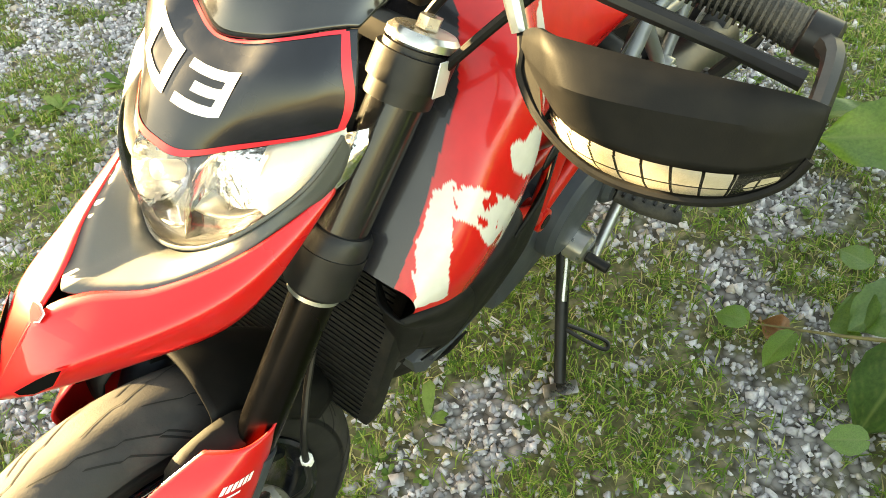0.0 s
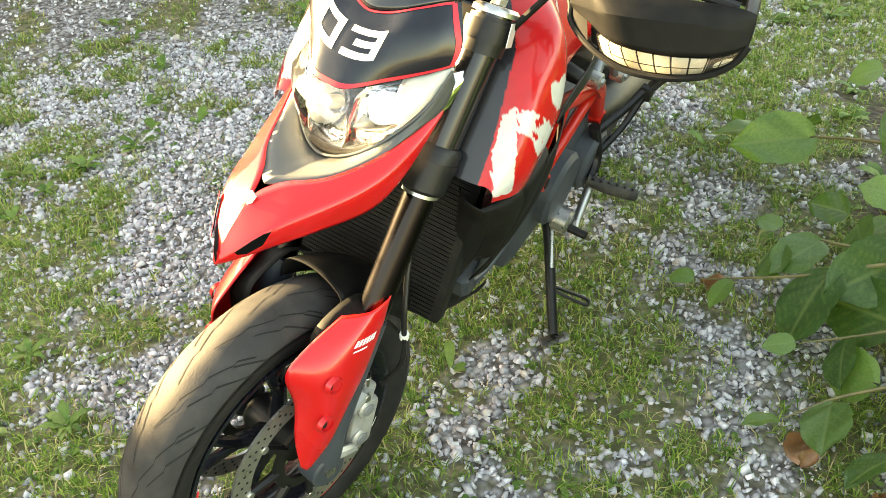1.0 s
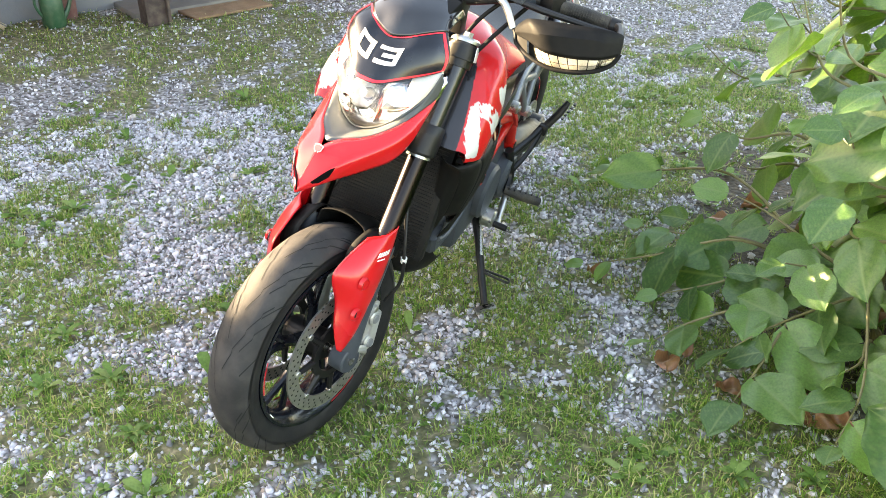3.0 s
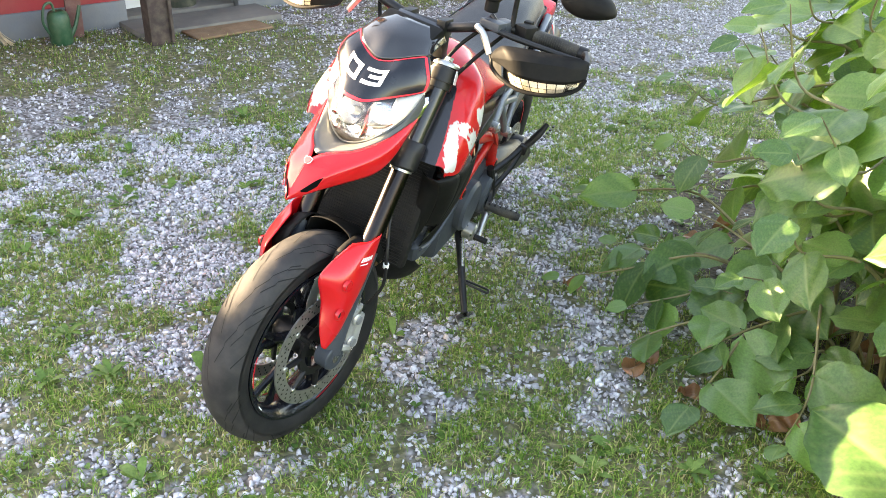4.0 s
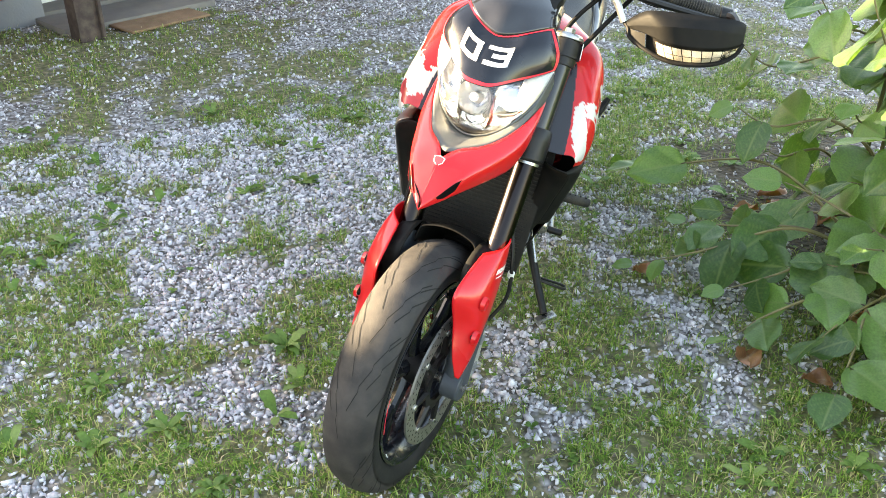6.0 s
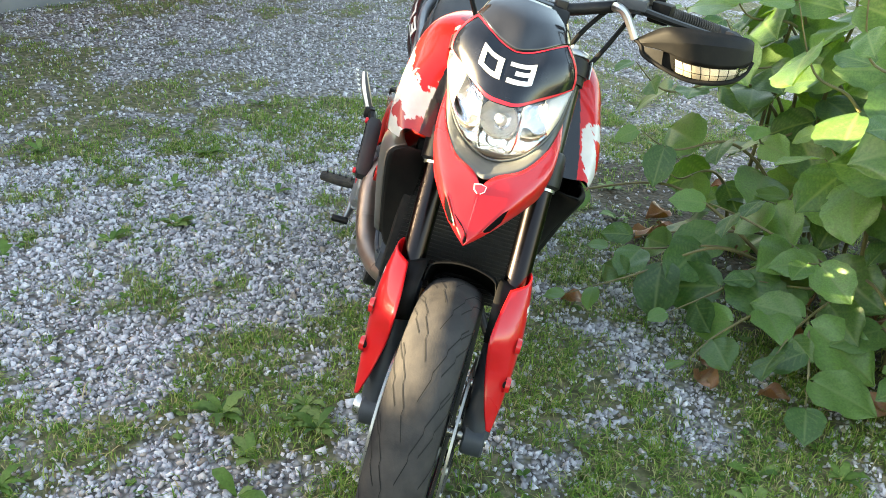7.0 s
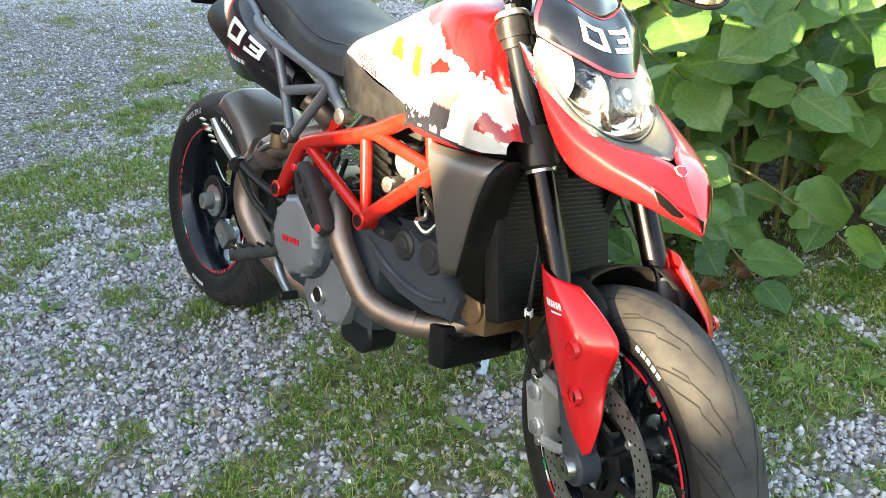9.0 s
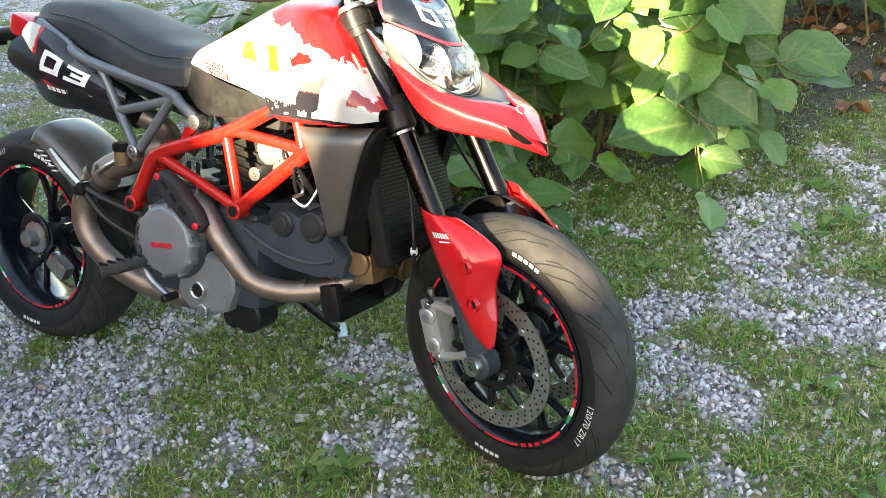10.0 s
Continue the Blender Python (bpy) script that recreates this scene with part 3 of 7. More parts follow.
hp("passage_end_wall", box(((DOOR0 + DOOR1) / 2, 2.35, 1.2), (1.1, 0.1, 2.4), 0.003), WHITE_WALL)
hp("passage_ceiling", box(((DOOR0 + DOOR1) / 2, 1.35, 2.42), (1.1, 2.1, 0.06), 0.003), WHITE_WALL)
hp("passage_floor", box(((DOOR0 + DOOR1) / 2, 1.2, 0.025), (0.84, 2.3, 0.05), 0.003), CONCRETE)
hp("door_leaf", box((DOOR0 + 0.20, 0.32, 1.05), (0.36, 0.04, 2.0), 0.004, (0, 0, 8)), WHITE_WALL, "white door leaf standing open")
# unseen block, added to keep sky light off the house front
hp("wing_wall", box((-2.75, 0.20, 1.25), (1.3, 1.6, 2.5), 0.004), PLASTER, "unseen red block, added to darken the house front")
# out-of-view eave, drawn out past the post to darken the wall
hp("eave", join(box((-0.02, -0.67, 2.36), (6.8, 1.65, 0.05), 0.004, (0, 0, 0))), OLD_WOOD, "boarded eave")
hp("roof", join(box((0.77, 3.4, 2.70), (5.3, 8.0, 0.10), 0.01, (3.2, 0, 0))), ROOF, "low brown roof")
tagged(part("door_step", box((0, 0, 0.02), (1.05, 0.42, 0.045), 0.01), CONCRETE, None, "", HOUSE @ pose(-0.40, -0.22, 0.0)), "grey concrete slab before the doorway", "door step", kind="structure")
mat_ob = part("door_mat", box((0, 0, 0.008), (0.56, 0.36, 0.016), 0.004), COIR, None, "", HOUSE @ pose(-0.36, -0.50, 0.008, 0, 0, 3))
tagged(mat_ob, "flat brown coir door mat by the doorway", "door mat")
post = thing("porch_post", "dark weathered timber post carrying the eave", "post", pose(-0.70, 4.86, 0, 0, 0, 19.6))
part("post_shaft", box((0, 0, 1.165), (0.13, 0.13, 2.33), 0.006), OLD_WOOD, post)
part("post_board", box((0.075, -0.015, 1.165), (0.02, 0.15, 2.33), 0.004), OLD_WOOD, post, "lighter edge board")

BUCKET = surface("grey_green_bucket", (0.035, 0.042, 0.034), 0.6, 0.1, 0.0, 0.2, 10, 200, 0.2, dust=0.2)
CAN = surface("green_plastic_can", (0.010, 0.062, 0.028), 0.45, 0.0, 0.0, 0.15, 10, 200, 0.1, dust=0.12)
TWIG = surface("pale_twigs", (0.42, 0.33, 0.22), 0.8, 0.0, 0.0, 0.3, 20, 200, 0.3)
STICK = surface("grey_wood_handle", (0.25, 0.20, 0.15), 0.75, 0.0, 0.0, 0.3, 20, 120, 0.4)
UPRIGHT = pose(0, 0, 0, 90, 0, 0)
bk = thing("bucket", "old grey-green bucket standing in the doorway", "bucket", HOUSE @ pose(-0.38, 0.22, 0.05))
part("bucket_body", moved(lathe([(0.0, 0.0), (0.115, 0.0), (0.12, 0.01), (0.15, 0.27), (0.156, 0.275), (0.156, 0.29), (0.146, 0.29), (0.142, 0.27), (0.11, 0.015), (0.0, 0.012)], 36), UPRIGHT), BUCKET, bk)
part("bucket_handle", tube([(-0.155, 0, 0.28), (-0.13, 0.09, 0.32), (0, 0.15, 0.34), (0.13, 0.09, 0.32), (0.155, 0, 0.28)], 0.004, 6, 5), STEEL, bk)
part("bucket_stick", tube([(-0.02, 0.0, 0.05), (-0.06, 0.02, 0.36), (-0.09, 0.05, 0.75)], 0.012, 8, 4), STICK, bk, "stick leaning out of it")
wc = thing("watering_can", "green plastic watering can on the grass by the wall", "watering can", pose(-1.30, 5.00, 0.0, 0, 0, 30))
wc.matrix_basis = wc.matrix_basis @ Matrix.Diagonal((0.78, 0.78, 0.86, 1))
part("can_body", moved(lathe([(0.0, 0.0), (0.085, 0.0), (0.092, 0.01), (0.088, 0.20), (0.075, 0.235), (0.05, 0.25), (0.046, 0.245), (0.0, 0.24)], 32), UPRIGHT), CAN, wc)
part("can_handle", tube([(-0.02, 0, 0.245), (-0.04, 0, 0.31), (-0.10, 0, 0.29), (-0.13, 0, 0.18), (-0.085, 0, 0.08)], 0.011, 8, 6), CAN, wc)
part("can_spout", tube([(0.08, 0, 0.05), (0.14, 0, 0.12), (0.20, 0, 0.26)], [0.026, 0.017, 0.014], 10, 4), CAN, wc)
br = thing("broom", "twig broom leaning on the red wall", "broom", pose(-1.72, 5.02, 0, 0, 0, 0))
part("broom_handle", tube([(0.02, 0.02, 0.14), (-0.06, 0.10, 0.6), (-0.16, 0.10, 1.3)], 0.013, 8, 3), STICK, br)
part("broom_twigs", join(*[tube([(0.02 + 0.012 * math.cos(a), 0.02 + 0.012 * math.sin(a), 0.20), (0.02 + 0.04 * math.cos(a * 3.1), 0.01 + 0.03 * math.sin(a), 0.08), (0.03 + 0.10 * math.cos(a * 3.1), 0.0 + 0.06 * math.sin(a), 0.012)], 0.0022, 4, 3) for a in np.linspace(0, 6.28, 40)]), TWIG, br)
part("broom_binding", tube([(0.02, 0.02, 0.15), (0.018, 0.024, 0.21)], 0.022, 10, 1, False), TWIG, br)
dp = thing("leaning_board", "grey-red weathered board leaning on the wall", "board", pose(-1.22, 5.14, 0.0, -4, 4, 19.6))
part("board", box((0, 0.0, 0.9), (0.10, 0.025, 1.8), 0.003), surface("faded_board", (0.13, 0.05, 0.046), 0.8, dust=0.25), dp)
for k in range(9):
    a = rng.rand(6)
    px = 2.3 + 0.11 * k
    bv, bf = lathe([(0.0, -0.9), (0.45, -0.82), (0.85, -0.4), (1.0, 0.0), (0.85, 0.45), (0.45, 0.8), (0.0, 0.9)], 10)
    bv = np.array(bv)
    g = (bv * (1 + 0.45 * (fbm(bv[:, 0] * 3 + k, bv[:, 1] * 3 + bv[:, 2] * 2 + 7, 0.8, 71) - 0.5))[:, None], bf)
    r_ = 0.05 + 0.06 * a[0]
    st = part("boulder", moved(g, Matrix.Translation((px, 6.42 + 0.30 * (px - 2.3) + 0.12 * a[1], r_ * 0.45)) @ Matrix.Rotation(6.28 * a[2], 4, "Z") @ Matrix.Diagonal((r_ * 1.3, r_, r_ * 0.8, 1))), CONCRETE, None, "", None, 30)
    tagged(st, "grey field stone lying along the house wall", "stone", "stones along the wall")

# unseen hedge-shaped blocker, added towards the sun to shade the yard
BLOCKER_GREEN = surface("hedge_foliage", (0.035, 0.06, 0.02), 0.8, 0.0, 0.0, 0.4, 2.0, 12, 1.0, 0.05)
hx = np.concatenate([np.linspace(-26, -3, 18), np.linspace(-2.5, 3, 89), np.linspace(3.5, 26, 18)])
hz = np.concatenate([np.linspace(0, 2.75, 8), [3.16]])
shade_edge = np.interp(hx, (-26, -0.95, -0.55, -0.38, -0.28, -0.18, 0.10, 0.20, 0.30, 0.44, 0.66, 0.80, 1.2, 26), (0.8, 0.8, 0.8, 0.6, 0.03, 0.0, 0.13, 0.42, 0.45, 0.14, 0.16, 0.55, 0.6, 0.6))  # top edge shaped so that sun reaches only some parts
hg = np.array([[(x, 0.5 * (fbm(np.array([x + 40]), np.array([z * 1.3]), 0.9, 61)[0] - 0.5) * (0 if k == len(hz) - 1 else 1) + (0.9 if k == len(hz) - 1 else 0), z + (shade_edge[i] + 0.06 * (fbm(np.array([x + 40]), np.array([3.0]), 0.5, 63)[0] - 0.5) if k > 6 else 0)) for k, z in enumerate(hz)] for i, x in enumerate(hx)])
sun_boxes = join(box((-0.66, 1.6, 4.85), (1.24, 1.2, 2.6), 0.15), box((0.75, 1.6, 5.34), (1.1, 1.2, 2.6), 0.15))  # added boxes that cut off the sun higher up
hb = hg.copy()
hb[..., 1] = 2.2
tagged(part("hedge", join(sheet(hg), sheet(hb), sheet(np.stack([hg[:, -1], hb[:, -1]], 1)), sun_boxes), BLOCKER_GREEN, None, "", pose(-8.05, 5.63, 0, 0, 0, SUN_YAW)), "unseen green hedge-like blocker, added to shade the yard", "hedge", kind="structure")


# ---- the motorcycle: x ahead, y to its left, z up, leaning on its side stand, bars turned to the right ----
bike = thing("motorcycle", "red, white and black naked sport motorcycle leaning on its side stand", "motorcycle", pose(0.4255, 1.8838, 0.001, -14.4, 0, 231.3))
RAKE = 24.5
_axis = Vector((-math.sin(radians(RAKE)), 0, math.cos(radians(RAKE))))
_foot = Vector((1.597, 0, 0))
STEER = Matrix.Translation(_foot) @ Matrix.Rotation(radians(-15.2), 4, _axis) @ Matrix.Translation(-_foot)


def bp(name, geo, material, label="", parent=None, sharp=40, solid=0.0):
    return part(name, geo, material, parent or bike, label, None, sharp, solid)


def sp(name, geo, material, label="", parent=None, sharp=40, solid=0.0):
    """A part that turns with the bars."""
    return part(name, geo, material, parent or bike, label, None if parent else STEER, sharp, solid)


def on_axis(s, ahead=0.0, y=0.0):
    """A point on the fork's line at height s."""
    return (1.597 - math.tan(radians(RAKE)) * s + ahead, y, s)


# wheels ------------------------------------------------------------------
def tyre_sheet(R, w, c, rim):
    half = [(rim, -0.36 * w), (rim + 0.012, -0.45 * w), (rim + (R - rim) * 0.42, -0.5 * w), (rim + (R - rim) * 0.66, -0.475 * w), (rim + (R - rim) * 0.86, -0.36 * w), (R - 0.004, -0.2 * w)]
    prof = half + [(R, 0)] + [(r, -y) for r, y in reversed(half)]
    p = spline(np.array(prof), 3)
    a = np.linspace(0, 2 * np.pi, 97)
    return np.array([[(c[0] + r * np.cos(t), c[1] + y, c[2] + r * np.sin(t)) for r, y in p] for t in a])


def arc_text(text, size, r, middle, y, c, side=-1):
    v, f = lettering(text, size)
    out = []
    for p in v:
        t = radians(middle) - p[0] / r
        rad = r + p[1]
        out.append((c[0] + rad * np.cos(t), y, c[2] + rad * np.sin(t)))
    return np.array(out), f


def wheel(name, c, R, w, rim_w, nspoke, steered, label, disc_y, disc_r, size_text, text_at):
    rim = 0.210
    put = sp if steered else bp
    prof = [(rim - 0.018, -rim_w * 0.36), (rim - 0.003, -rim_w * 0.5), (rim + 0.004, -rim_w * 0.5), (rim + 0.004, -rim_w * 0.44), (rim - 0.012, -rim_w * 0.36), (rim - 0.016, 0),
            (rim - 0.012, rim_w * 0.36), (rim + 0.004, rim_w * 0.44), (rim + 0.004, rim_w * 0.5), (rim - 0.003, rim_w * 0.5), (rim - 0.018, rim_w * 0.36), (rim - 0.026, 0), (rim - 0.018, -rim_w * 0.36)]
    geo = [lathe(prof, 72, c), lathe([(0.012, -0.055), (0.034, -0.055), (0.040, -0.04), (0.036, 0), (0.040, 0.04), (0.034, 0.055), (0.012, 0.055)], 32, c)]
    spokes = []
    for k in range(nspoke):
        t = 2 * np.pi * (k + 0.3) / nspoke
        P = lambda r, d: (c[0] + r * np.cos(t + d), c[1], c[2] + r * np.sin(t + d))
        spokes.append([tube([P(0.03, 0), P(0.075, 0), P(0.105, 0.02)], [0.019, 0.014, 0.012], 8, 3)])
        for s in (-1, 1):
            spokes[-1].append(tube([P(0.085, 0), P(0.12, 0.10 * s), P(0.16, 0.18 * s), P(rim - 0.018, 0.22 * s)], [0.011, 0.010, 0.009, 0.011], 8, 3))
    ob = put(name, geo[0], BLACK_GLOSS, label)
    put("hub", geo[1], BLACK_METAL, "", ob)
    for sk in spokes:
        put("spoke", join(*sk), BLACK_GLOSS, "", ob)
    g = tyre_sheet(R, w, c, rim)
    m = g.shape[1] // 2
    put("tyre", join(sheet(g[:, :m - 10]), sheet(g[:, m + 10:])), RUBBER, "black tyre side walls", ob, 60)
    put("tread", sheet(g[:, m - 11:m + 12]), TREAD, "dusty worn tread", ob, 60)
    # dark strips laid on the tread put its grooves' shade into colour
    cuts = []
    n = 13
    for k in range(n):
        for s in (-1, 1):
            o = (k + (0.5 if s > 0 else 0)) / n
            V = lambda d: 0.5 + s * d
            for line in ([(0.0, 0.012), (0.024, 0.055), (0.030, 0.050), (0.052, 0.105), (0.057, 0.100), (0.078, 0.165), (0.082, 0.16), (0.096, 0.215)], [(0.030, 0.11), (0.050, 0.18), (0.055, 0.175), (0.076, 0.26), (0.088, 0.30)], [(0.0, 0.17), (0.020, 0.25), (0.030, 0.30)]):
                pts = [((o + a) % 1.0, V(d)) for a, d in line]
                if max(p[0] for p in pts) - min(p[0] for p in pts) < 0.5:
                    cuts.append(on_sheet(g, strip2(pts, 0.0030 if R < 0.3 else 0.0028, 4), 0.0007, c))
    tagged(put("tread_pattern", join(*cuts), RECESS_SHADE, "black zigzag tread grooves", ob, 60), kind="stuff")
    for s in (-1, 1):
        yy = c[1] + s * (rim_w * 0.5 + 0.0015)
        for k in range(3):
            a0 = 120 * k + 20
            for mat_, r0, r1, x0, x1 in ((RED_MARK, 0.2015, 0.2075, 0, 26), (RED_MARK, 0.2000, 0.2085, 29, 33), (RED_MARK, 0.2000, 0.2085, 35, 38), (RED_MARK, 0.2000, 0.2085, 40, 44), (RED_MARK, 0.2015, 0.2075, 47, 64), (WHITE_MARK, 0.2025, 0.2050, 66, 72), (GREEN_MARK, 0.2005, 0.2080, 73, 79), (WHITE_MARK, 0.2005, 0.2080, 79, 85), (RED_MARK, 0.2005, 0.2080, 85, 91), (RED_MARK, 0.2025, 0.2060, 93, 118)):
                if steered and s > 0 and r1 - r0 > 0.0055:
                    continue
                v, f = disc_sector(r0, r1, a0 + x0, a0 + x1, 0, 24)
                put("rim_stripe", (v + np.array((c[0], yy, c[2])), f), mat_, "", ob)
    ys = c[1] - w * 0.5 - 0.0012
    if size_text:
        for at in text_at:
            put("size_marking", arc_text(size_text, 0.020, rim + (R - rim) * 0.42, at, ys, c), WHITE_MARK, "white tyre size lettering " + size_text, ob)
        for at in (62, 256):
            bars = [disc_sector(rim + (R - rim) * 0.37, rim + (R - rim) * 0.47, at + 3.4 * k, at + 3.4 * k + 2.5, 0, 4) for k in range(5)]
            v, f = join(*bars)
            put("sidewall_marking", (v + np.array((c[0], ys, c[2])), f), WHITE_MARK, "", ob)
    for y in disc_y:
        prof = [(disc_r - 0.036, -0.0024), (disc_r, -0.0024), (disc_r, 0.0024), (disc_r - 0.036, 0.0024), (disc_r - 0.036, -0.0024)]
        d = put("brake_disc", lathe(prof, 64, (c[0], y, c[2])), DISC, "perforated steel brake disc", ob)
        # dark dots on the disc faces stand for shade in the drillings
        holes = []
        for s in (-1, 1):
            for k in range(36):
                for j, r in enumerate((disc_r - 0.008, disc_r - 0.017, disc_r - 0.026)):
                    t = 2 * np.pi * (k + j * 0.33) / 36
                    a = np.linspace(0, 2 * np.pi, 8, endpoint=False)
                    q = np.array([(c[0] + r * np.cos(t) + 0.0028 * np.cos(b), y + s * 0.0027, c[2] + r * np.sin(t) + 0.0028 * np.sin(b)) for b in a])
                    holes.append((q, [tuple(range(8))]))
        tagged(put("disc_drilling", join(*holes), RECESS_SHADE, "rows of drilled holes", ob), kind="stuff")
        put("disc_carrier", lathe([(0.052, -0.004), (0.072, -0.004), (0.072, 0.004), (0.052, 0.004), (0.052, -0.004)], 40, (c[0], y, c[2])), BLACK_METAL, "", ob)
        for k in range(8):
            t = 2 * np.pi * k / 8
            u = np.array((np.cos(t), 0, np.sin(t)))
            o = np.array((c[0], y, c[2]))
            put("carrier_arm", tube([o + u * 0.066, o + u * (disc_r - 0.030)], [0.009, 0.006], 6, 1, False), BLACK_METAL, "", ob)
            put("disc_pin", rod(o + u * (disc_r - 0.034) - (0, 0.006, 0), o + u * (disc_r - 0.034) + (0, 0.006, 0), 0.0075, 12, 0.001), SILVER, "", ob)
    return ob


FC, RC = (1.482, -0.006, 0.291), (0.010, 0, 0.307)
wheel("front_wheel", FC, 0.291, 0.116, 0.102, 5, True, "black cast front wheel with red rim stripes", (-0.078, 0.068), 0.155, "120/70 ZR17", (-19,))
wheel("rear_wheel", RC, 0.309, 0.174, 0.146, 5, False, "black cast rear wheel with red rim stripes", (0.095,), 0.122, "180/55 ZR17", (118,))
sp("front_axle", join(rod((1.482, -0.128, 0.291), (1.482, 0.128, 0.291), 0.011), lathe([(0.006, -0.133), (0.012, -0.134), (0.019, -0.134), (0.021, -0.128), (0.021, -0.1), (0.0, -0.1)], 24, FC), lathe([(0.0, 0.1), (0.021, 0.1), (0.021, 0.125), (0.018, 0.13), (0.0, 0.13)], 24, FC)), STEEL, "hollow steel axle end")
bp("rear_axle_nut", join(lathe([(0.0, -0.10), (0.014, -0.10), (0.022, -0.102), (0.024, -0.095), (0.026, -0.06), (0.0, -0.06)], 12, RC), lathe([(0.026, -0.075), (0.045, -0.07), (0.05, -0.05), (0.0, -0.05)], 32, RC)), SILVER, "large silver wheel nut")

def sp(name, geo, material, label="", parent=None, sharp=40, solid=0.0, plain=sp):
    """A part of the fork; towards the top the legs lean back a little more."""
    v = np.array(geo[0], float)
    k = np.clip((v[:, 2] - 0.60) / 0.385, 0, 1.2)
    y = v[:, 1].copy()
    v[:, 0] -= (0.043 + 0.17 * y) * k
    v[:, 1] -= 0.012 * k
    return plain(name, (v, geo[1]), material, label, parent, sharp, solid)


# fork --------------------------------------------------------------------
for s in (-1, 1):
    y = 0.103 * s
    t0, t1, t2, t3 = on_axis(0.30, 0.034, y), on_axis(0.60, 0.034, y), on_axis(0.765, 0.034, y), on_axis(0.985, 0.034, y)
    leg = sp("fork_tube", tube([on_axis(0.50, 0.034, y), t2], 0.0245, 24, 1, False), CHROME_DARK, "dark polished fork tube")
    sp("outer_tube", tube([t2, on_axis(0.775, 0.034, y), t3], [0.027, 0.027, 0.0265], 24, 1, False), TUBE_BLACK, "black upper fork tube", leg)
    sp("collar", join(tube([on_axis(0.747, 0.034, y), on_axis(0.752, 0.034, y), on_axis(0.805, 0.034, y), on_axis(0.810, 0.034, y)], [0.030, 0.0345, 0.0345, 0.030], 24, 1, False)), BLACK_METAL, "", leg)
    sp("seal_ring", tube([on_axis(0.742, 0.034, y), on_axis(0.747, 0.034, y)], 0.0280, 24, 1, False), SILVER, "", leg)
    sp("top_cap", join(tube([on_axis(0.93, 0.034, y), on_axis(0.975, 0.034, y)], 0.0315, 28, 1, False)), BLACK_METAL, "", leg)
    sp("top_cap_rim", join(tube([on_axis(0.978, 0.034, y), on_axis(0.984, 0.034, y), on_axis(0.988, 0.034, y)], [0.0325, 0.0325, 0.028], 28, 1, False), tube([on_axis(0.989, 0.034, y), on_axis(0.999, 0.034, y)], 0.011, 6, 1, False)), SILVER, "silver fork top cap with hexagon", leg)
    foot = [tube([on_axis(0.56, 0.034, y), on_axis(0.44, 0.036, y), (1.463, y, 0.36), (1.477, y, 0.30)], [0.030, 0.031, 0.030, 0.028], 16, 3), rod((1.482, y - 0.022, 0.291), (1.482, y + 0.022, 0.291), 0.034, 24, 0.004)]
    sp("fork_foot", join(*foot), ALLOY_DARK, "dark grey cast fork bottom", leg)
    # radial brake caliper on its two arms
    tilt_ = Matrix.Translation((1.352 if s < 0 else 1.395, 0.090 * s - (0.006 if s > 0 else 0), 0.325)) @ Matrix.Rotation(radians(-14), 4, "Y")
    body = [box((0, 0, 0), (0.040, 0.046, 0.128), 0.009), box((-0.012, 0.006 * s, 0), (0.030, 0.050, 0.100), 0.010)]
    for d in (-0.032, 0.032):
        body.append(rod((-0.002, 0.018 * s, d), (-0.002, 0.031 * s, d), 0.0185, 20, 0.004))
        body.append(box((-0.020, 0.0, d * 1.75), (0.022, 0.030, 0.022), 0.006))
    cal = sp("brake_caliper", moved(join(*body), tilt_), CALIPER, "silver-grey four-piston brake caliper")
    for d in (-0.032, 0.032):
        sp("piston_cap", moved(rod((-0.002, 0.030 * s, d), (-0.002, 0.0335 * s, d), 0.0125, 8, 0.001), tilt_), ALLOY, "", cal)
    for d in (-0.058, 0.058):
        sp("caliper_bolt", moved(rod((0.004, 0.020 * s, d), (0.004, 0.030 * s, d), 0.008, 12, 0.001), tilt_), STEEL, "", cal)
    sp("pad_pin", moved(rod((-0.030, 0, -0.034), (-0.030, 0, 0.034), 0.003, 8), tilt_), STEEL, "", cal)
    for pts_ in ([(1.485, y + 0.012 * s, 0.318), (1.43, y + 0.012 * s, 0.292), (1.372 if s < 0 else 1.41, y, 0.268)], [(1.462, y + 0.010 * s, 0.392), (1.42, y + 0.010 * s, 0.388), (1.352 if s < 0 else 1.39, y, 0.384)]):
        sp("caliper_arm", tube(pts_, [0.013, 0.009, 0.011], 8, 3), CALIPER, "silver arm to the caliper", cal)
    sp("banjo_bolt", rod((1.334 if s < 0 else 1.375, 0.094 * s, 0.392), (1.330 if s < 0 else 1.371, 0.094 * s, 0.412), 0.008, 10, 0.001), STEEL, "", cal)
    # red slider cover
    o = 0.032
    rows = [
        [(1.338, 0.118, 0.606), (1.356, 0.136, 0.604), (1.392, 0.140, 0.600), (1.425, 0.125, 0.592)],
        [(1.352, 0.124, 0.560), (1.385, 0.143, 0.562), (1.440, 0.147, 0.566), (1.490, 0.122, 0.562)],
        [(1.385, 0.122, 0.490), (1.420, 0.147, 0.500), (1.480, 0.150, 0.520), (1.528, 0.120, 0.530)],
        [(1.432, 0.122, 0.430), (1.455, 0.146, 0.440), (1.495, 0.148, 0.455), (1.520, 0.124, 0.465)],
        [(1.474, 0.126, 0.375), (1.490, 0.142, 0.380), (1.515, 0.143, 0.392), (1.535, 0.128, 0.405)],
        [(1.522, 0.132, 0.345), (1.527, 0.137, 0.346), (1.534, 0.137, 0.350), (1.539, 0.133, 0.355)],
    ]
    rows = np.array(rows)
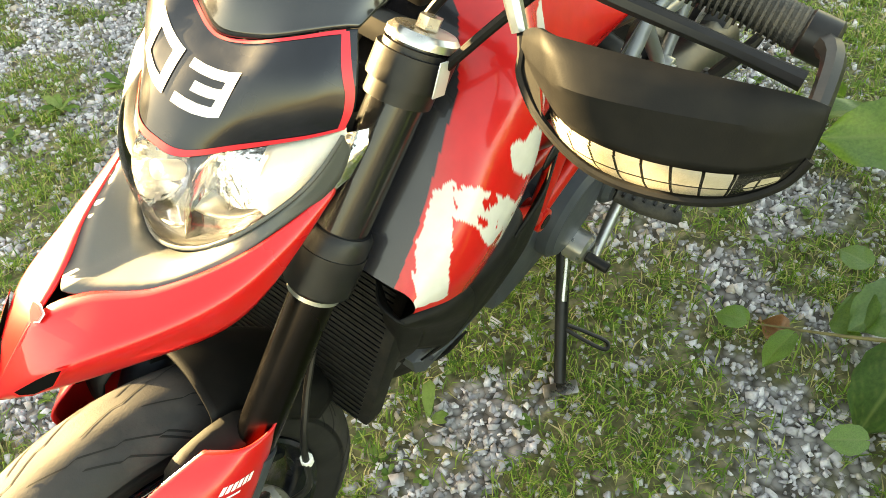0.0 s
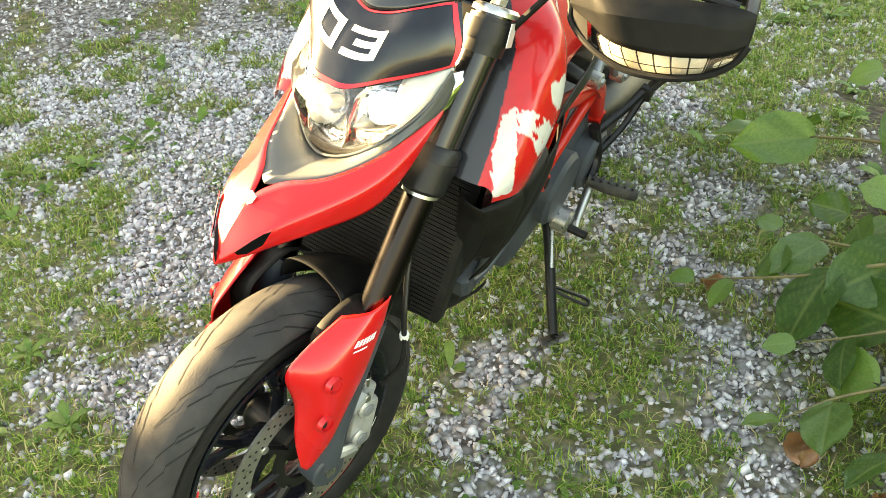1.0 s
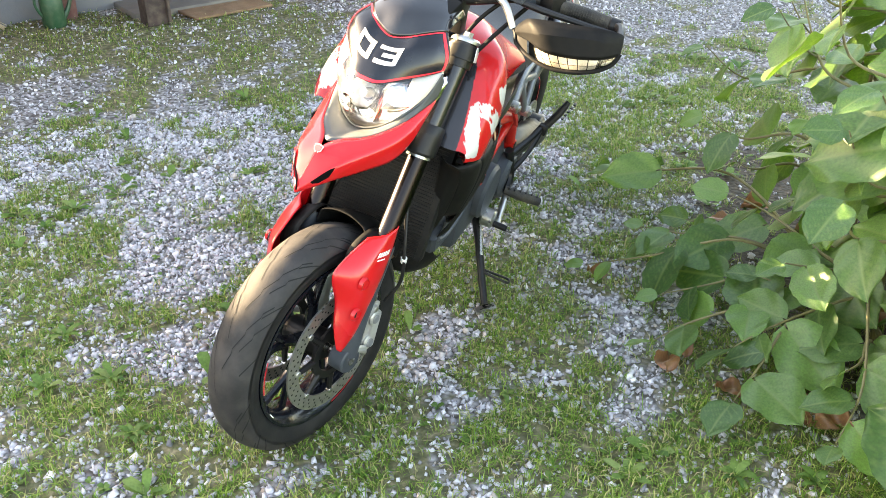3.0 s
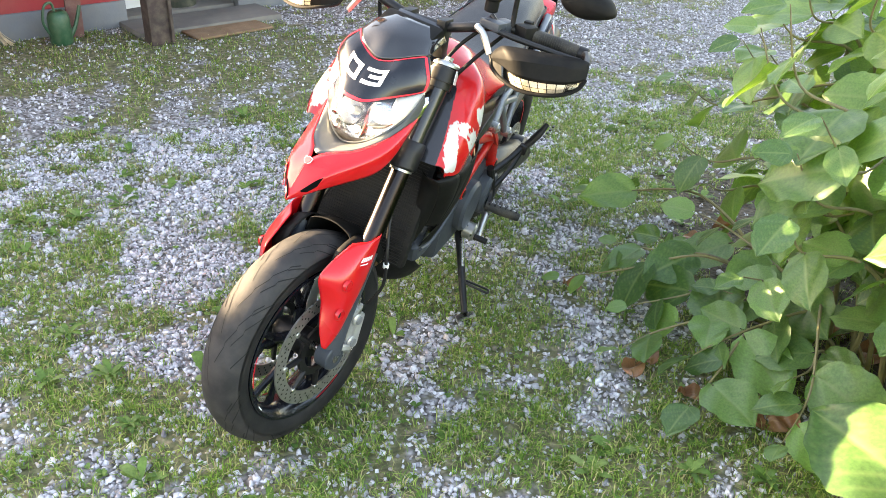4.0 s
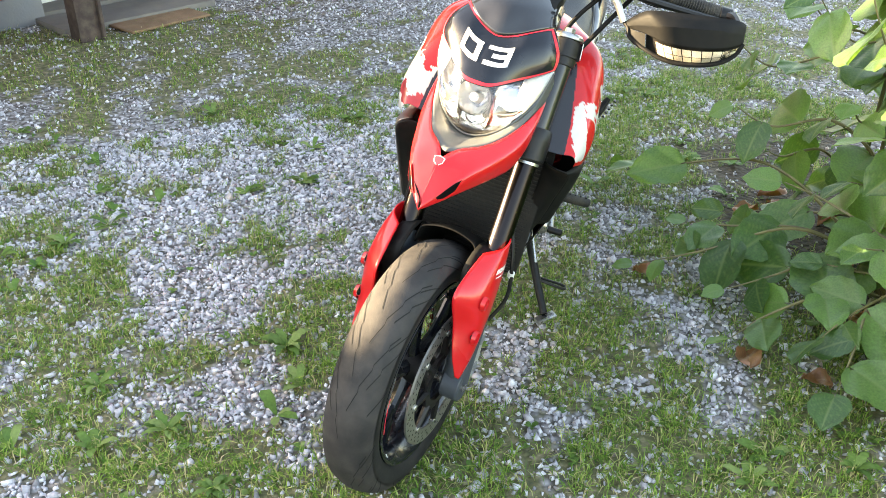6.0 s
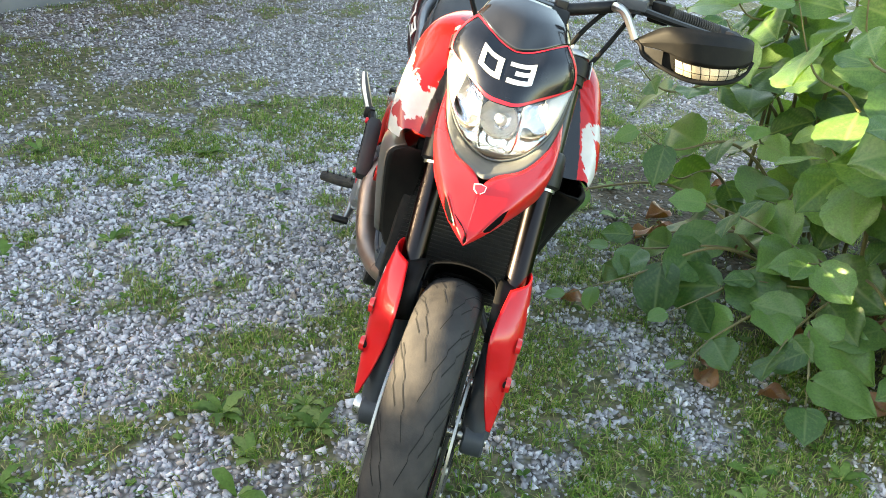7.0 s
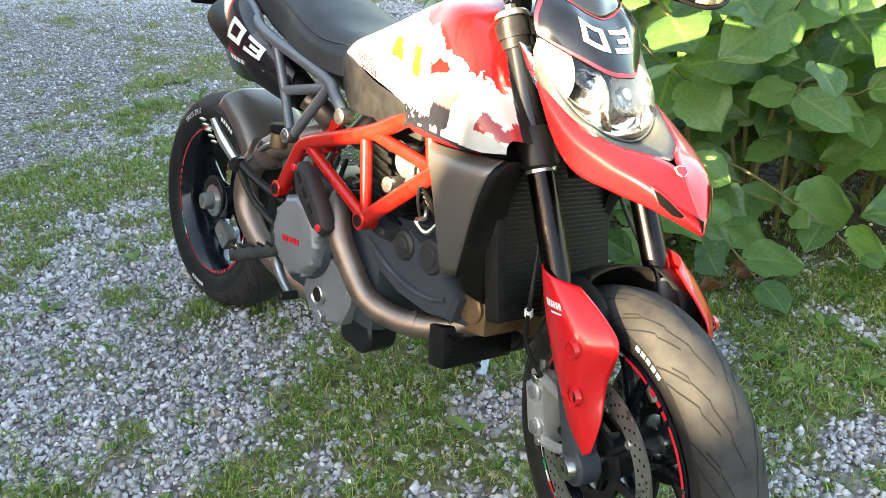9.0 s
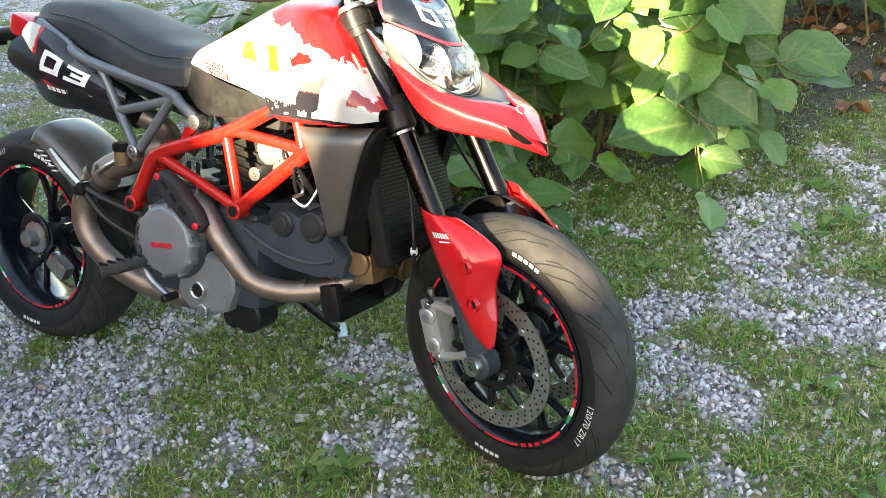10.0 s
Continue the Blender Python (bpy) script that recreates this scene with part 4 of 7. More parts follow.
    tilt = np.array((0.0, 0.0, 0.007, 0.027)) * np.array((0.8, 1, 1, 0.9, 0.5, 0.1))[:, None]
    inset = 0.008 if s > 0 else 0.0
    rows[:, :, 1] -= tilt + inset
    gg = dense(rows * np.array((1, s, 1)), 5, 5)
    cov = sp("fork_cover", sheet(gg), RED, "red gloss plastic fork slider cover", None, 30, 0.003)
    for (cx, cz) in ((1.478, 0.512), (1.497, 0.438)):
        sp("cover_bolt_recess", lathe([(0.0112, (0.1435 - inset) * s), (0.0120, (0.1495 - inset) * s), (0.0140, (0.1500 - inset) * s), (0.0165, (0.141 - inset) * s)], 20, (cx, 0, cz)), RED, "", cov)
        sp("cover_bolt", rod((cx, (0.134 - inset) * s, cz), (cx, (0.1442 - inset) * s, cz), 0.0085, 16), DARK_VOID, "", cov)
    marks = [on_sheet(gg, quad2(0.185, 0.40 + 0.038 * k, 0.225, 0.428 + 0.038 * k, 3), 0.0008, (1.45, 0.10 * s, 0.47)) for k in range(6)]
    marks += [on_sheet(gg, quad2(0.245, 0.46, 0.255, 0.60, 4), 0.0008, (1.45, 0.10 * s, 0.47))]
    sp("maker_marks", join(*marks), WHITE_MARK, "white block marks", cov)

# mudguard between the legs
ang = np.radians(np.linspace(106, 142, 9))
rows = [[(FC[0] + (0.306 + h) * np.cos(t), y, FC[2] + (0.306 + h) * np.sin(t)) for y, h in ((-0.072, -0.035), (-0.066, 0.0), (-0.035, 0.014), (0, 0.018), (0.035, 0.014), (0.066, 0.0), (0.072, -0.035))] for t in ang]
mud = sp("front_mudguard", sheet(dense(rows, 2, 3)), BLACK_PLASTIC, "small black plastic front mudguard", None, 50, 0.003)
for s in (-1, 1):
    wing = [[(1.335, 0.075 * s, 0.560), (1.345, 0.108 * s, 0.570)], [(1.375, 0.072 * s, 0.588), (1.385, 0.112 * s, 0.580)], [(1.425, 0.071 * s, 0.584), (1.430, 0.114 * s, 0.566)], [(1.465, 0.071 * s, 0.560), (1.470, 0.118 * s, 0.545)], [(1.475, 0.072 * s, 0.50), (1.475, 0.118 * s, 0.49)]]
    sp("mudguard_wing", sheet(dense(wing, 3, 3)), BLACK_PLASTIC, "", mud, 40, 0.003)
    sp("brake_hose", tube([(1.352, 0.11 * s, 0.39), (1.33, 0.135 * s, 0.45), (1.325, 0.13 * s, 0.54), (1.29, 0.10 * s, 0.62), (1.25, 0.07 * s, 0.74), (1.17, 0.05 * s, 0.95)], 0.0045, 8, 5), BLACK_METAL, "black rubber brake hose")
    sp("hose_clip", tube([(1.325, 0.132 * s, 0.50), (1.327, 0.134 * s, 0.512)], 0.008, 8, 1, False), WHITE_MARK, "")
# clamps
sp("lower_fork_clamp", join(*[tube([on_axis(0.752, 0.034, 0.103 * s), on_axis(0.790, 0.034, 0.103 * s)], 0.036, 20, 1, False) for s in (-1, 1)], box(on_axis(0.77, 0.02), (0.07, 0.20, 0.034), 0.01, (0, -RAKE, 0))), BLACK_METAL, "black lower fork clamp")
sp("upper_fork_clamp", join(*[tube([on_axis(0.945, 0.034, 0.103 * s), on_axis(0.970, 0.034, 0.103 * s)], 0.036, 20, 1, False) for s in (-1, 1)], box(on_axis(0.958, 0.0), (0.08, 0.20, 0.022), 0.008, (0, -RAKE, 0))), BLACK_METAL, "black upper fork clamp")
sp("steering_stem", rod(on_axis(0.72), on_axis(0.98), 0.026), BLACK_METAL)

def sf(name, geo, material, label="", parent=None, sharp=40, solid=0.0):
    """A part of the mask, whose upper half sits turned a little further to the right."""
    v = np.array(geo[0], float)
    k = np.clip((v[:, 2] - 0.80) / 0.12, 0, 1)
    y = v[:, 1].copy()
    v[:, 0] -= (0.18 * y + 0.002) * k
    v[:, 1] -= 0.012 * k
    v[:, 2] -= 0.12 * y * k
    return part(name, (v, geo[1]), material, parent or bike, label, None if parent else STEER, sharp, solid)


# beak, lamp, number board -------------------------------------------------
beak_rows = np.array([
    [(1.255, 0.113, 0.885), (1.255, 0.115, 0.882), (1.256, 0.115, 0.878), (1.258, 0.114, 0.874)],
    [(1.305, 0.106, 0.862), (1.308, 0.117, 0.850), (1.310, 0.117, 0.835), (1.318, 0.112, 0.805)],
    [(1.355, 0.090, 0.838), (1.365, 0.109, 0.822), (1.368, 0.110, 0.805), (1.372, 0.102, 0.768)],
    [(1.415, 0.060, 0.820), (1.432, 0.086, 0.803), (1.438, 0.088, 0.785), (1.440, 0.078, 0.755)],
    [(1.462, 0.018, 0.812), (1.490, 0.058, 0.788), (1.497, 0.061, 0.770), (1.500, 0.052, 0.745)],
    [(1.505, 0.000, 0.794), (1.530, 0.030, 0.762), (1.537, 0.032, 0.748), (1.540, 0.026, 0.731)],
    [(1.560, 0.000, 0.735), (1.564, 0.003, 0.728), (1.566, 0.003, 0.722), (1.565, 0.000, 0.716)]])
beak_g = dense(beak_rows, 5, 4)
beak = sf("beak", both(sheet(beak_g)), RED, "red gloss pointed beak below the headlight", None, 28, 0.003)
beak_under = [[(x, y * k, z + 0.012 * (1 - k)) for k in (1, 0.5, 0, -0.5, -1)] for x, y, z in beak_rows[1:, 3]]
sf("beak_underside", sheet(dense(beak_under, 3, 2)), BLACK_PLASTIC, "", beak)
for s in (0, 1):
    u = np.array([(0.70, 0.42), (0.74, 0.40), (0.80, 0.42), (0.90, 0.50), (0.88, 0.68), (0.82, 0.80), (0.74, 0.72)])
    c = u.mean(0)
    rim_ = np.concatenate([np.c_[u, np.zeros(7)], np.c_[c + (u - c) * 0.86, np.zeros(7)]])
    ring = (rim_, [(i, (i + 1) % 7, 7 + (i + 1) % 7, 7 + i) for i in range(7)])
    hole = (np.c_[c + (u - c) * 0.92, np.zeros(7)], [tuple(range(7))])
    a, b = on_sheet(beak_g, ring, 0.0050, (1.42, 0, 0.74)), on_sheet(beak_g, hole, 0.0042, (1.42, 0, 0.74))
    sf("beak_vent_rim", mirrored(a) if s else a, RED, "", beak)
    # flat black patch puts the vent opening's shade into colour
    sf("beak_vent", mirrored(b) if s else b, VENT_BLACK, "air vent, its shaded opening put in as flat black", beak)
# shield-shaped badge
sh = np.array([(-0.016, 0.012), (0, 0.017), (0.016, 0.012), (0.014, -0.006), (0, -0.02), (-0.014, -0.006)])
def badge(k, lift):
    pts = [(1.497 + lift - 0.55 * q[1] * k, q[0] * k, 0.795 + lift * 0.8 + 0.62 * q[1] * k) for q in sh]
    return np.array(pts), [tuple(range(6))]
sf("badge", badge(0.72, 0.004), WHITE_MARK, "small white-edged red shield badge", beak)
sf("badge_field", badge(0.60, 0.0052), RED_MARK, "", beak)

# grey insert between lamp and beak
gi = np.array([
    [(1.246, 0.122, 0.930), (1.250, 0.119, 0.948)],
    [(1.258, 0.115, 0.888), (1.283, 0.109, 0.897)],
    [(1.305, 0.105, 0.863), (1.302, 0.100, 0.878)],
    [(1.355, 0.089, 0.839), (1.332, 0.081, 0.853)],
    [(1.415, 0.059, 0.821), (1.362, 0.045, 0.824)],
    [(1.462, 0.017, 0.813), (1.373, 0.014, 0.814)],
    [(1.474, 0.000, 0.812), (1.375, 0.000, 0.813)]])
gi = gi - np.array((0, 0, 0.002))
sf("lamp_surround", both(sheet(dense(gi, 4, 3))), INSERT, "matt grey plastic surround below the lamp", None, 40, 0.003)

lamp_rows = np.array([
    [(1.250, -0.120, 0.953), (1.250, -0.120, 0.951), (1.250, -0.119, 0.948)],
    [(1.275, -0.100, 0.942), (1.292, -0.106, 0.918), (1.285, -0.108, 0.897)],
    [(1.314, -0.063, 0.925), (1.346, -0.072, 0.888), (1.332, -0.081, 0.853)],
    [(1.347, -0.029, 0.911), (1.372, -0.038, 0.868), (1.362, -0.045, 0.825)],
    [(1.353, 0.0, 0.909), (1.377, 0.0, 0.862), (1.376, 0.0, 0.814)]])
lamp_rows = np.concatenate([lamp_rows, (lamp_rows * np.array((1, -1, 1)))[-2::-1]])
lamp_g = dense(lamp_rows, 6, 6)
lamp = sf("headlight", sheet(lamp_g - np.array((0.050, 0, 0.018))), REFLECTOR, "clear faceted headlight with mirrored reflector")
lens = sf("lens", join(sheet(lamp_g), (lambda q: (q[0], [tuple(reversed(f)) for f in q[1]]))(sheet(lamp_g - np.array((0.0025, 0, 0.001))))), LENS, "clear plastic lens", lamp)
lens.visible_shadow = False
for s in (-1, 1):
    a = dense(lamp_rows[:4] if s < 0 else lamp_rows[:-5:-1], 6, 4)
    k = np.linspace(0, 1, a.shape[1])[None, :, None]
    guide = a * np.array((1, 0.97, 1)) - np.array((0.010, 0, 0.004))
    # white sheet, widened to put the lamp's bright reflections into colour
    sf("light_guide", sheet(guide[1:11]), LAMP_WHITE, "white light guide, widened to stand for bright reflections", lamp, 50, 0.003)
cup = [(0.004, 0), (0.010, 0.004), (0.022, 0.014), (0.032, 0.030), (0.034, 0.034)]
aim = Matrix.Translation((1.325, 0, 0.868)) @ Matrix.Rotation(radians(-28), 4, "Y") @ Matrix.Rotation(radians(-90), 4, "Z")
sf("bulb_bowl", moved(lathe([(r, h - 0.008) for r, h in cup], 24), aim), REFLECTOR, "", lamp)
sf("bulb_shield", moved(lathe([(0.0, 0.030), (0.009, 0.028), (0.010, 0.0), (0.0, 0.0)], 16), aim), SILVER, "", lamp)
for y, z, r in ((0.0, 0.842, 0.017),):
    cell = Matrix.Translation((1.318, y, z)) @ Matrix.Rotation(radians(-28), 4, "Y") @ Matrix.Rotation(radians(-90), 4, "Z")
    sf("reflector_cell", moved(lathe([(0.003, -0.012), (r * 0.6, -0.004), (r, 0.012), (r * 1.06, 0.013)], 20), cell), REFLECTOR, "", lamp)
    sf("cell_bulb", moved(lathe([(0.0, 0.008), (0.004, 0.006), (0.0045, -0.010), (0.0, -0.011)], 10), cell), SILVER, "", lamp)
for s in (-1, 1):
    sf("reflector_fin", sheet(dense(np.array([[(1.300, 0.030 * s, 0.905), (1.335, 0.034 * s, 0.897)], [(1.296, 0.028 * s, 0.870), (1.345, 0.031 * s, 0.862)], [(1.300, 0.020 * s, 0.838), (1.345, 0.021 * s, 0.828)]]), 3, 2)), REFLECTOR, "", lamp, 40, 0.0015)
    sf("reflector_step", sheet(dense(np.array([[(1.310, 0.034 * s, 0.862), (1.338, 0.034 * s, 0.858)], [(1.298, 0.066 * s, 0.868), (1.322, 0.066 * s, 0.864)], [(1.280, 0.088 * s, 0.885), (1.298, 0.088 * s, 0.882)]]), 3, 2)), SILVER, "", lamp, 40, 0.0015)
sf("lamp_floor", sheet(dense(np.array([[(1.290, -0.05, 0.836), (1.350, -0.040, 0.824)], [(1.300, 0.0, 0.826), (1.366, 0.0, 0.817)], [(1.290, 0.05, 0.836), (1.350, 0.040, 0.824)]]), 4, 2)), GREY_PLASTIC, "dark lamp floor", lamp, 40, 0.002)
sf("lamp_rim", join(tube(lamp_rows[:, 2] + np.array((0.001, 0, -0.001)), 0.0022, 8, 5)), INSERT, "", lamp)
sf("lamp_bowl", sheet(lamp_g * np.array((1, 0.96, 1)) - np.array((0.085, 0, 0.010))), BLACK_PLASTIC, "", lamp)

board_rows = np.array([
    [(1.250, -0.120, 0.954), (1.238, -0.121, 0.974), (1.225, -0.112, 0.998), (1.205, -0.092, 1.022)],
    [(1.275, -0.100, 0.943), (1.268, -0.102, 0.968), (1.252, -0.096, 0.998), (1.222, -0.082, 1.021)],
    [(1.314, -0.063, 0.926), (1.300, -0.064, 0.958), (1.279, -0.062, 0.989), (1.250, -0.058, 1.012)],
    [(1.347, -0.029, 0.912), (1.321, -0.033, 0.946), (1.293, -0.034, 0.976), (1.264, -0.030, 0.999)],
    [(1.353, 0.0, 0.910), (1.327, 0.0, 0.944), (1.299, 0.0, 0.973), (1.272, 0.0, 0.992)]])
board_rows = np.concatenate([board_rows, (board_rows * np.array((1, -1, 1)))[-2::-1]])
board_g = dense(board_rows, 8, 8)
board = sf("number_board", sheet(board_g), BLACK_GLOSS, "gloss black number board with red border and white 03", None, 60, 0.004)
edge = [strip2([(i / 40, 0.045) for i in range(0, 41)], 0.075, 2), strip2([(i / 40, 0.975) for i in range(3, 38)], 0.05, 2)]
edge += [strip2([(0.02, 0.03), (0.03, 0.5), (0.075, 0.975)], 0.035, 8), strip2([(0.98, 0.03), (0.97, 0.5), (0.925, 0.975)], 0.035, 8)]
sf("board_border", join(*[on_sheet(board_g, e, 0.0009) for e in edge]), RED_MARK, "red border stripe", board, 60)
for gnum, nm in zip(digits_03(0.475, 0.52, 0.180, 0.37, 0.22), ("digit_zero", "digit_three")):
    sf(nm, on_sheet(board_g, gnum, 0.0012), WHITE_PAINT, "white racing digit", board, 60)

scr_rows = np.array([
    [(1.203, -0.092, 1.023), (1.160, -0.086, 1.034), (1.115, -0.078, 1.038)],
    [(1.222, -0.081, 1.023), (1.178, -0.078, 1.046), (1.125, -0.070, 1.056)],
    [(1.250, -0.057, 1.014), (1.205, -0.055, 1.048), (1.138, -0.050, 1.066)],
    [(1.264, -0.030, 1.001), (1.226, -0.029, 1.046), (1.150, -0.027, 1.070)],
    [(1.273, 0.0, 0.994), (1.236, 0.0, 1.044), (1.155, 0.0, 1.072)]])
scr_rows = np.concatenate([scr_rows, (scr_rows * np.array((1, -1, 1)))[-2::-1]])
sf("instrument_cowl", sheet(dense(scr_rows, 5, 6)), SMOKE, "smoked black cowl over the instruments", None, 40, 0.004)
dash = sf("instrument_panel", join(box((1.165, 0, 1.040), (0.09, 0.150, 0.03), 0.008, (0, 25, 0))), BLACK_PLASTIC, "black instrument panel")
sf("dial_glass", box((1.135, 0, 1.058), (0.055, 0.115, 0.004), 0.001, (0, 25, 0)), SMOKE, "", dash)

def sb(name, geo, material, label="", parent=None, sharp=40, solid=0.0):
    """A part of the bars, set a little to the right of the fork's middle."""
    return part(name, geo, material, parent or bike, label, None if parent else STEER @ Matrix.Translation((1.085, -0.010, 0)) @ Matrix.Rotation(0.10, 4, "Z") @ Matrix.Translation((-1.085, 0, 0)), sharp, solid)


# bars --------------------------------------------------------------------
bar_pts = np.array([(1.085, 0, 1.055), (1.083, 0.06, 1.058), (1.085, 0.13, 1.078), (1.066, 0.20, 1.093), (1.028, 0.31, 1.082), (1.015, 0.375, 1.070)])
bar_all = np.concatenate([(bar_pts * np.array((1, -1, 1)))[:0:-1], bar_pts])
sb("handlebar", tube(bar_all, 0.0125, 14, 6), BLACK_METAL, "black tapered handlebar")
sb("bar_clamp", join(*[box((1.085, y, 1.055), (0.045, 0.026, 0.045), 0.006) for y in (-0.05, 0.05)], *[box((1.088, y, 1.015), (0.03, 0.028, 0.07), 0.006) for y in (-0.05, 0.05)]), BLACK_METAL, "black bar clamps")
for s in (-1, 1):
    G = np.array((1, s, 1))
    Y = lambda p: (np.array(p) + p[1] * np.array((0.13, 0.027, -0.06))) * G
    grip = sb("grip", tube([Y((1.010, 0.262, 1.103)), Y((0.988, 0.31, 1.100)), Y((0.968, 0.368, 1.0925))], [0.0165, 0.0155, 0.017], 16, 8), GRIP, "black ribbed rubber grip")
    sb("grip_ribs", join(*[tube([Y((1.010 - 0.042 * k, 0.262 + 0.106 * k, 1.103 - 0.010 * k)), Y((1.010 - 0.042 * (k + 0.02), 0.262 + 0.106 * (k + 0.02), 1.103 - 0.010 * (k + 0.02)))], 0.0175, 16, 1, False) for k in np.linspace(0.02, 0.95, 20)]), GRIP, "", grip)
    sb("bar_end", rod(Y((0.969, 0.366, 1.0925)), Y((0.960, 0.392, 1.0905)), 0.019, 18, 0.003), BLACK_METAL, "", grip)
    # hand guard with built-in indicator
    top = np.array([(1.133, 0.204, 1.040), (1.160, 0.235, 1.072), (1.174, 0.264, 1.086), (1.150, 0.340, 1.085), (1.115, 0.415, 1.078), (1.098, 0.438, 1.066)])
    mid = np.array([(1.140, 0.208, 1.034), (1.172, 0.245, 1.052), (1.192, 0.290, 1.064), (1.172, 0.350, 1.066), (1.134, 0.415, 1.062), (1.102, 0.441, 1.058)])
    low = np.array([(1.145, 0.216, 1.026), (1.174, 0.256, 1.030), (1.190, 0.300, 1.024), (1.176, 0.355, 1.022), (1.146, 0.412, 1.027), (1.112, 0.443, 1.038)])
    bot = np.array([(1.148, 0.225, 1.016), (1.166, 0.262, 1.004), (1.172, 0.312, 0.990), (1.163, 0.362, 0.988), (1.142, 0.408, 0.996), (1.116, 0.434, 1.014)])
    low = low + np.array((0.0, 0, 0.007))
    bot = bot + np.array((0.007, 0, 0.002))
    if s > 0:  # the outer end stands higher
        top[3:, 2] += (0.004, 0.010, 0.014)
        mid[3:, 2] += (0.002, 0.007, 0.008)
        bot[2:, 2] += (0.003, 0.006, 0.008, 0.006)
    if s < 0:
        top, mid, low, bot = (a + np.array((0, 0, 0.032)) for a in (top, mid, low, bot))
    gg = np.concatenate([dense(np.stack([top, mid]) * G, 2, 6), dense(np.stack([mid, low]) * G, 5, 6)[1:]])
    guard = sb("hand_guard", sheet(gg), BLACK_PLASTIC, "black plastic hand guard with built-in indicator", None, 30, 0.004)
    sb("guard_rim", join(tube(np.concatenate([top[:1], low[:1], bot, low[-1:]]) * np.array((1, s, 1)), 0.0042, 8, 5), sheet(dense(np.stack([low[1:5] * 0.985 + 0.015 * bot[1:5], bot[1:5]]) * np.array((1, s, 1)) - np.array((0.010, 0, 0)), 4, 5)), *[sheet(dense(np.stack([low[a:a + 2], bot[a:a + 2]]) * G, 3, 3)) for a in (0, 4)]), BLACK_PLASTIC, "", guard)
    ind = dense(np.stack([low + np.array((0.002, 0, -0.003)), (low + bot) / 2 + np.array((0.004, 0.001, 0)), bot + np.array((0.001, 0, 0.006))]) * np.array((1, s, 1)), 4, 6)[:, 9:29]
    le = sb("indicator_lens", join(sheet(ind), (lambda q: (q[0], [tuple(reversed(f)) for f in q[1]]))(sheet(ind - np.array((0.003, 0, 0))))), LENS_LED, "clear ribbed indicator lens", guard)
    le.visible_shadow = False
    cells = [on_sheet(ind - np.array((0.006, 0, 0)), quad2(0.05 + 0.47 * r, 0.025 + 0.107 * k, 0.480 + 0.47 * r, 0.1205 + 0.107 * k, 4), 0.0) for k in range(9) for r in (0, 1)]
    sb("indicator_cells", join(*cells), FOIL, "silver indicator cells", guard)
    arm = sb("guard_bracket", tube([Y((1.070, 0.150, 1.092)), Y((1.100, 0.150, 1.100)), G * (1.125, 0.175, 1.080), G * (1.134, 0.203, 1.040)], [0.008, 0.0085, 0.0085, 0.007], 8, 5), SILVER, "bare alloy hand guard bracket", guard)
    sb("guard_end_arm", tube([Y((0.966, 0.380, 1.091)), G * (1.040, 0.412, 1.076), G * (1.095, 0.430, 1.068)], [0.012, 0.009, 0.008], 8, 4), BLACK_METAL, "", guard)
    # lever, clamp and switches
    mc = sb("lever_clamp", join(box(Y((1.050, 0.195, 1.108)), (0.05, 0.038, 0.030), 0.006, (0, 0, -14 * s)), box(Y((1.075, 0.180, 1.112)), (0.035, 0.06, 0.022), 0.006, (0, 0, -14 * s))), ALLOY_DARK, "grey radial master cylinder")
    sb("lever", tube([Y((1.085, 0.20, 1.105)), Y((1.070, 0.25, 1.100)), Y((1.035, 0.34, 1.094)), Y((1.015, 0.395, 1.090))], [0.008, 0.008, 0.0065, 0.008], 8, 5), BLACK_METAL, "black lever", mc)
    sb("switch_box", join(box(Y((1.022, 0.245, 1.104)), (0.045, 0.045, 0.042), 0.008, (0, 0, -22 * s)), box(Y((1.000, 0.240, 1.124)), (0.02, 0.02, 0.01), 0.003)), BLACK_PLASTIC, "", mc)
    if s > 0:
        cup_ = sb("clutch_fluid_cup", rod(Y((1.050, 0.155, 1.130)), Y((1.048, 0.155, 1.165)), 0.017, 18, 0.003), BLACK_PLASTIC, "small black fluid cup with lid")
    else:
        cup_ = sb("brake_fluid_cup", rod(Y((1.075, 0.165, 1.125)), Y((1.074, 0.165, 1.158)), 0.021, 20, 0.003), AMBER, "amber brake fluid cup with black lid")
    sb("cup_lid", rod(Y((1.049 if s > 0 else 1.075, 0.155 if s > 0 else 0.165, 1.158)), Y((1.049 if s > 0 else 1.075, 0.155 if s > 0 else 0.165, 1.176)), 0.023, 20, 0.004), BLACK_PLASTIC, "", cup_)
    sb("cup_bracket", tube([Y((1.065, 0.185, 1.115)), Y((1.062, 0.165, 1.128))], 0.006, 8, 1, False), BLACK_METAL, "", cup_)
    stalk = [Y((1.040, 0.215, 1.115)), Y((1.040, 0.215, 1.180)), Y((1.048, 0.222, 1.212)), Y((1.052, 0.262, 1.226)), Y((1.050, 0.300, 1.229))] if s > 0 else [Y((1.040, 0.205, 1.115)), Y((1.040, 0.205, 1.165)), Y((1.046, 0.20, 1.20)), Y((1.042, 0.25, 1.28)), Y((1.030, 0.30, 1.33))]
    mir = sb("mirror_stalk", tube(stalk, 0.0065, 10, 6), BLACK_METAL, "black mirror stalk")
    e = stalk[-1]
    sb("stalk_boot", join(*[tube([e + Y((-0.002 * k, 0.008 * k, 0)), e + Y((-0.002 * k - 0.001, 0.008 * k + 0.005, 0))], [0.009 + 0.0008 * k, 0.0095 + 0.0008 * k], 12, 1, False) for k in range(4)]), RUBBER, "", mir)
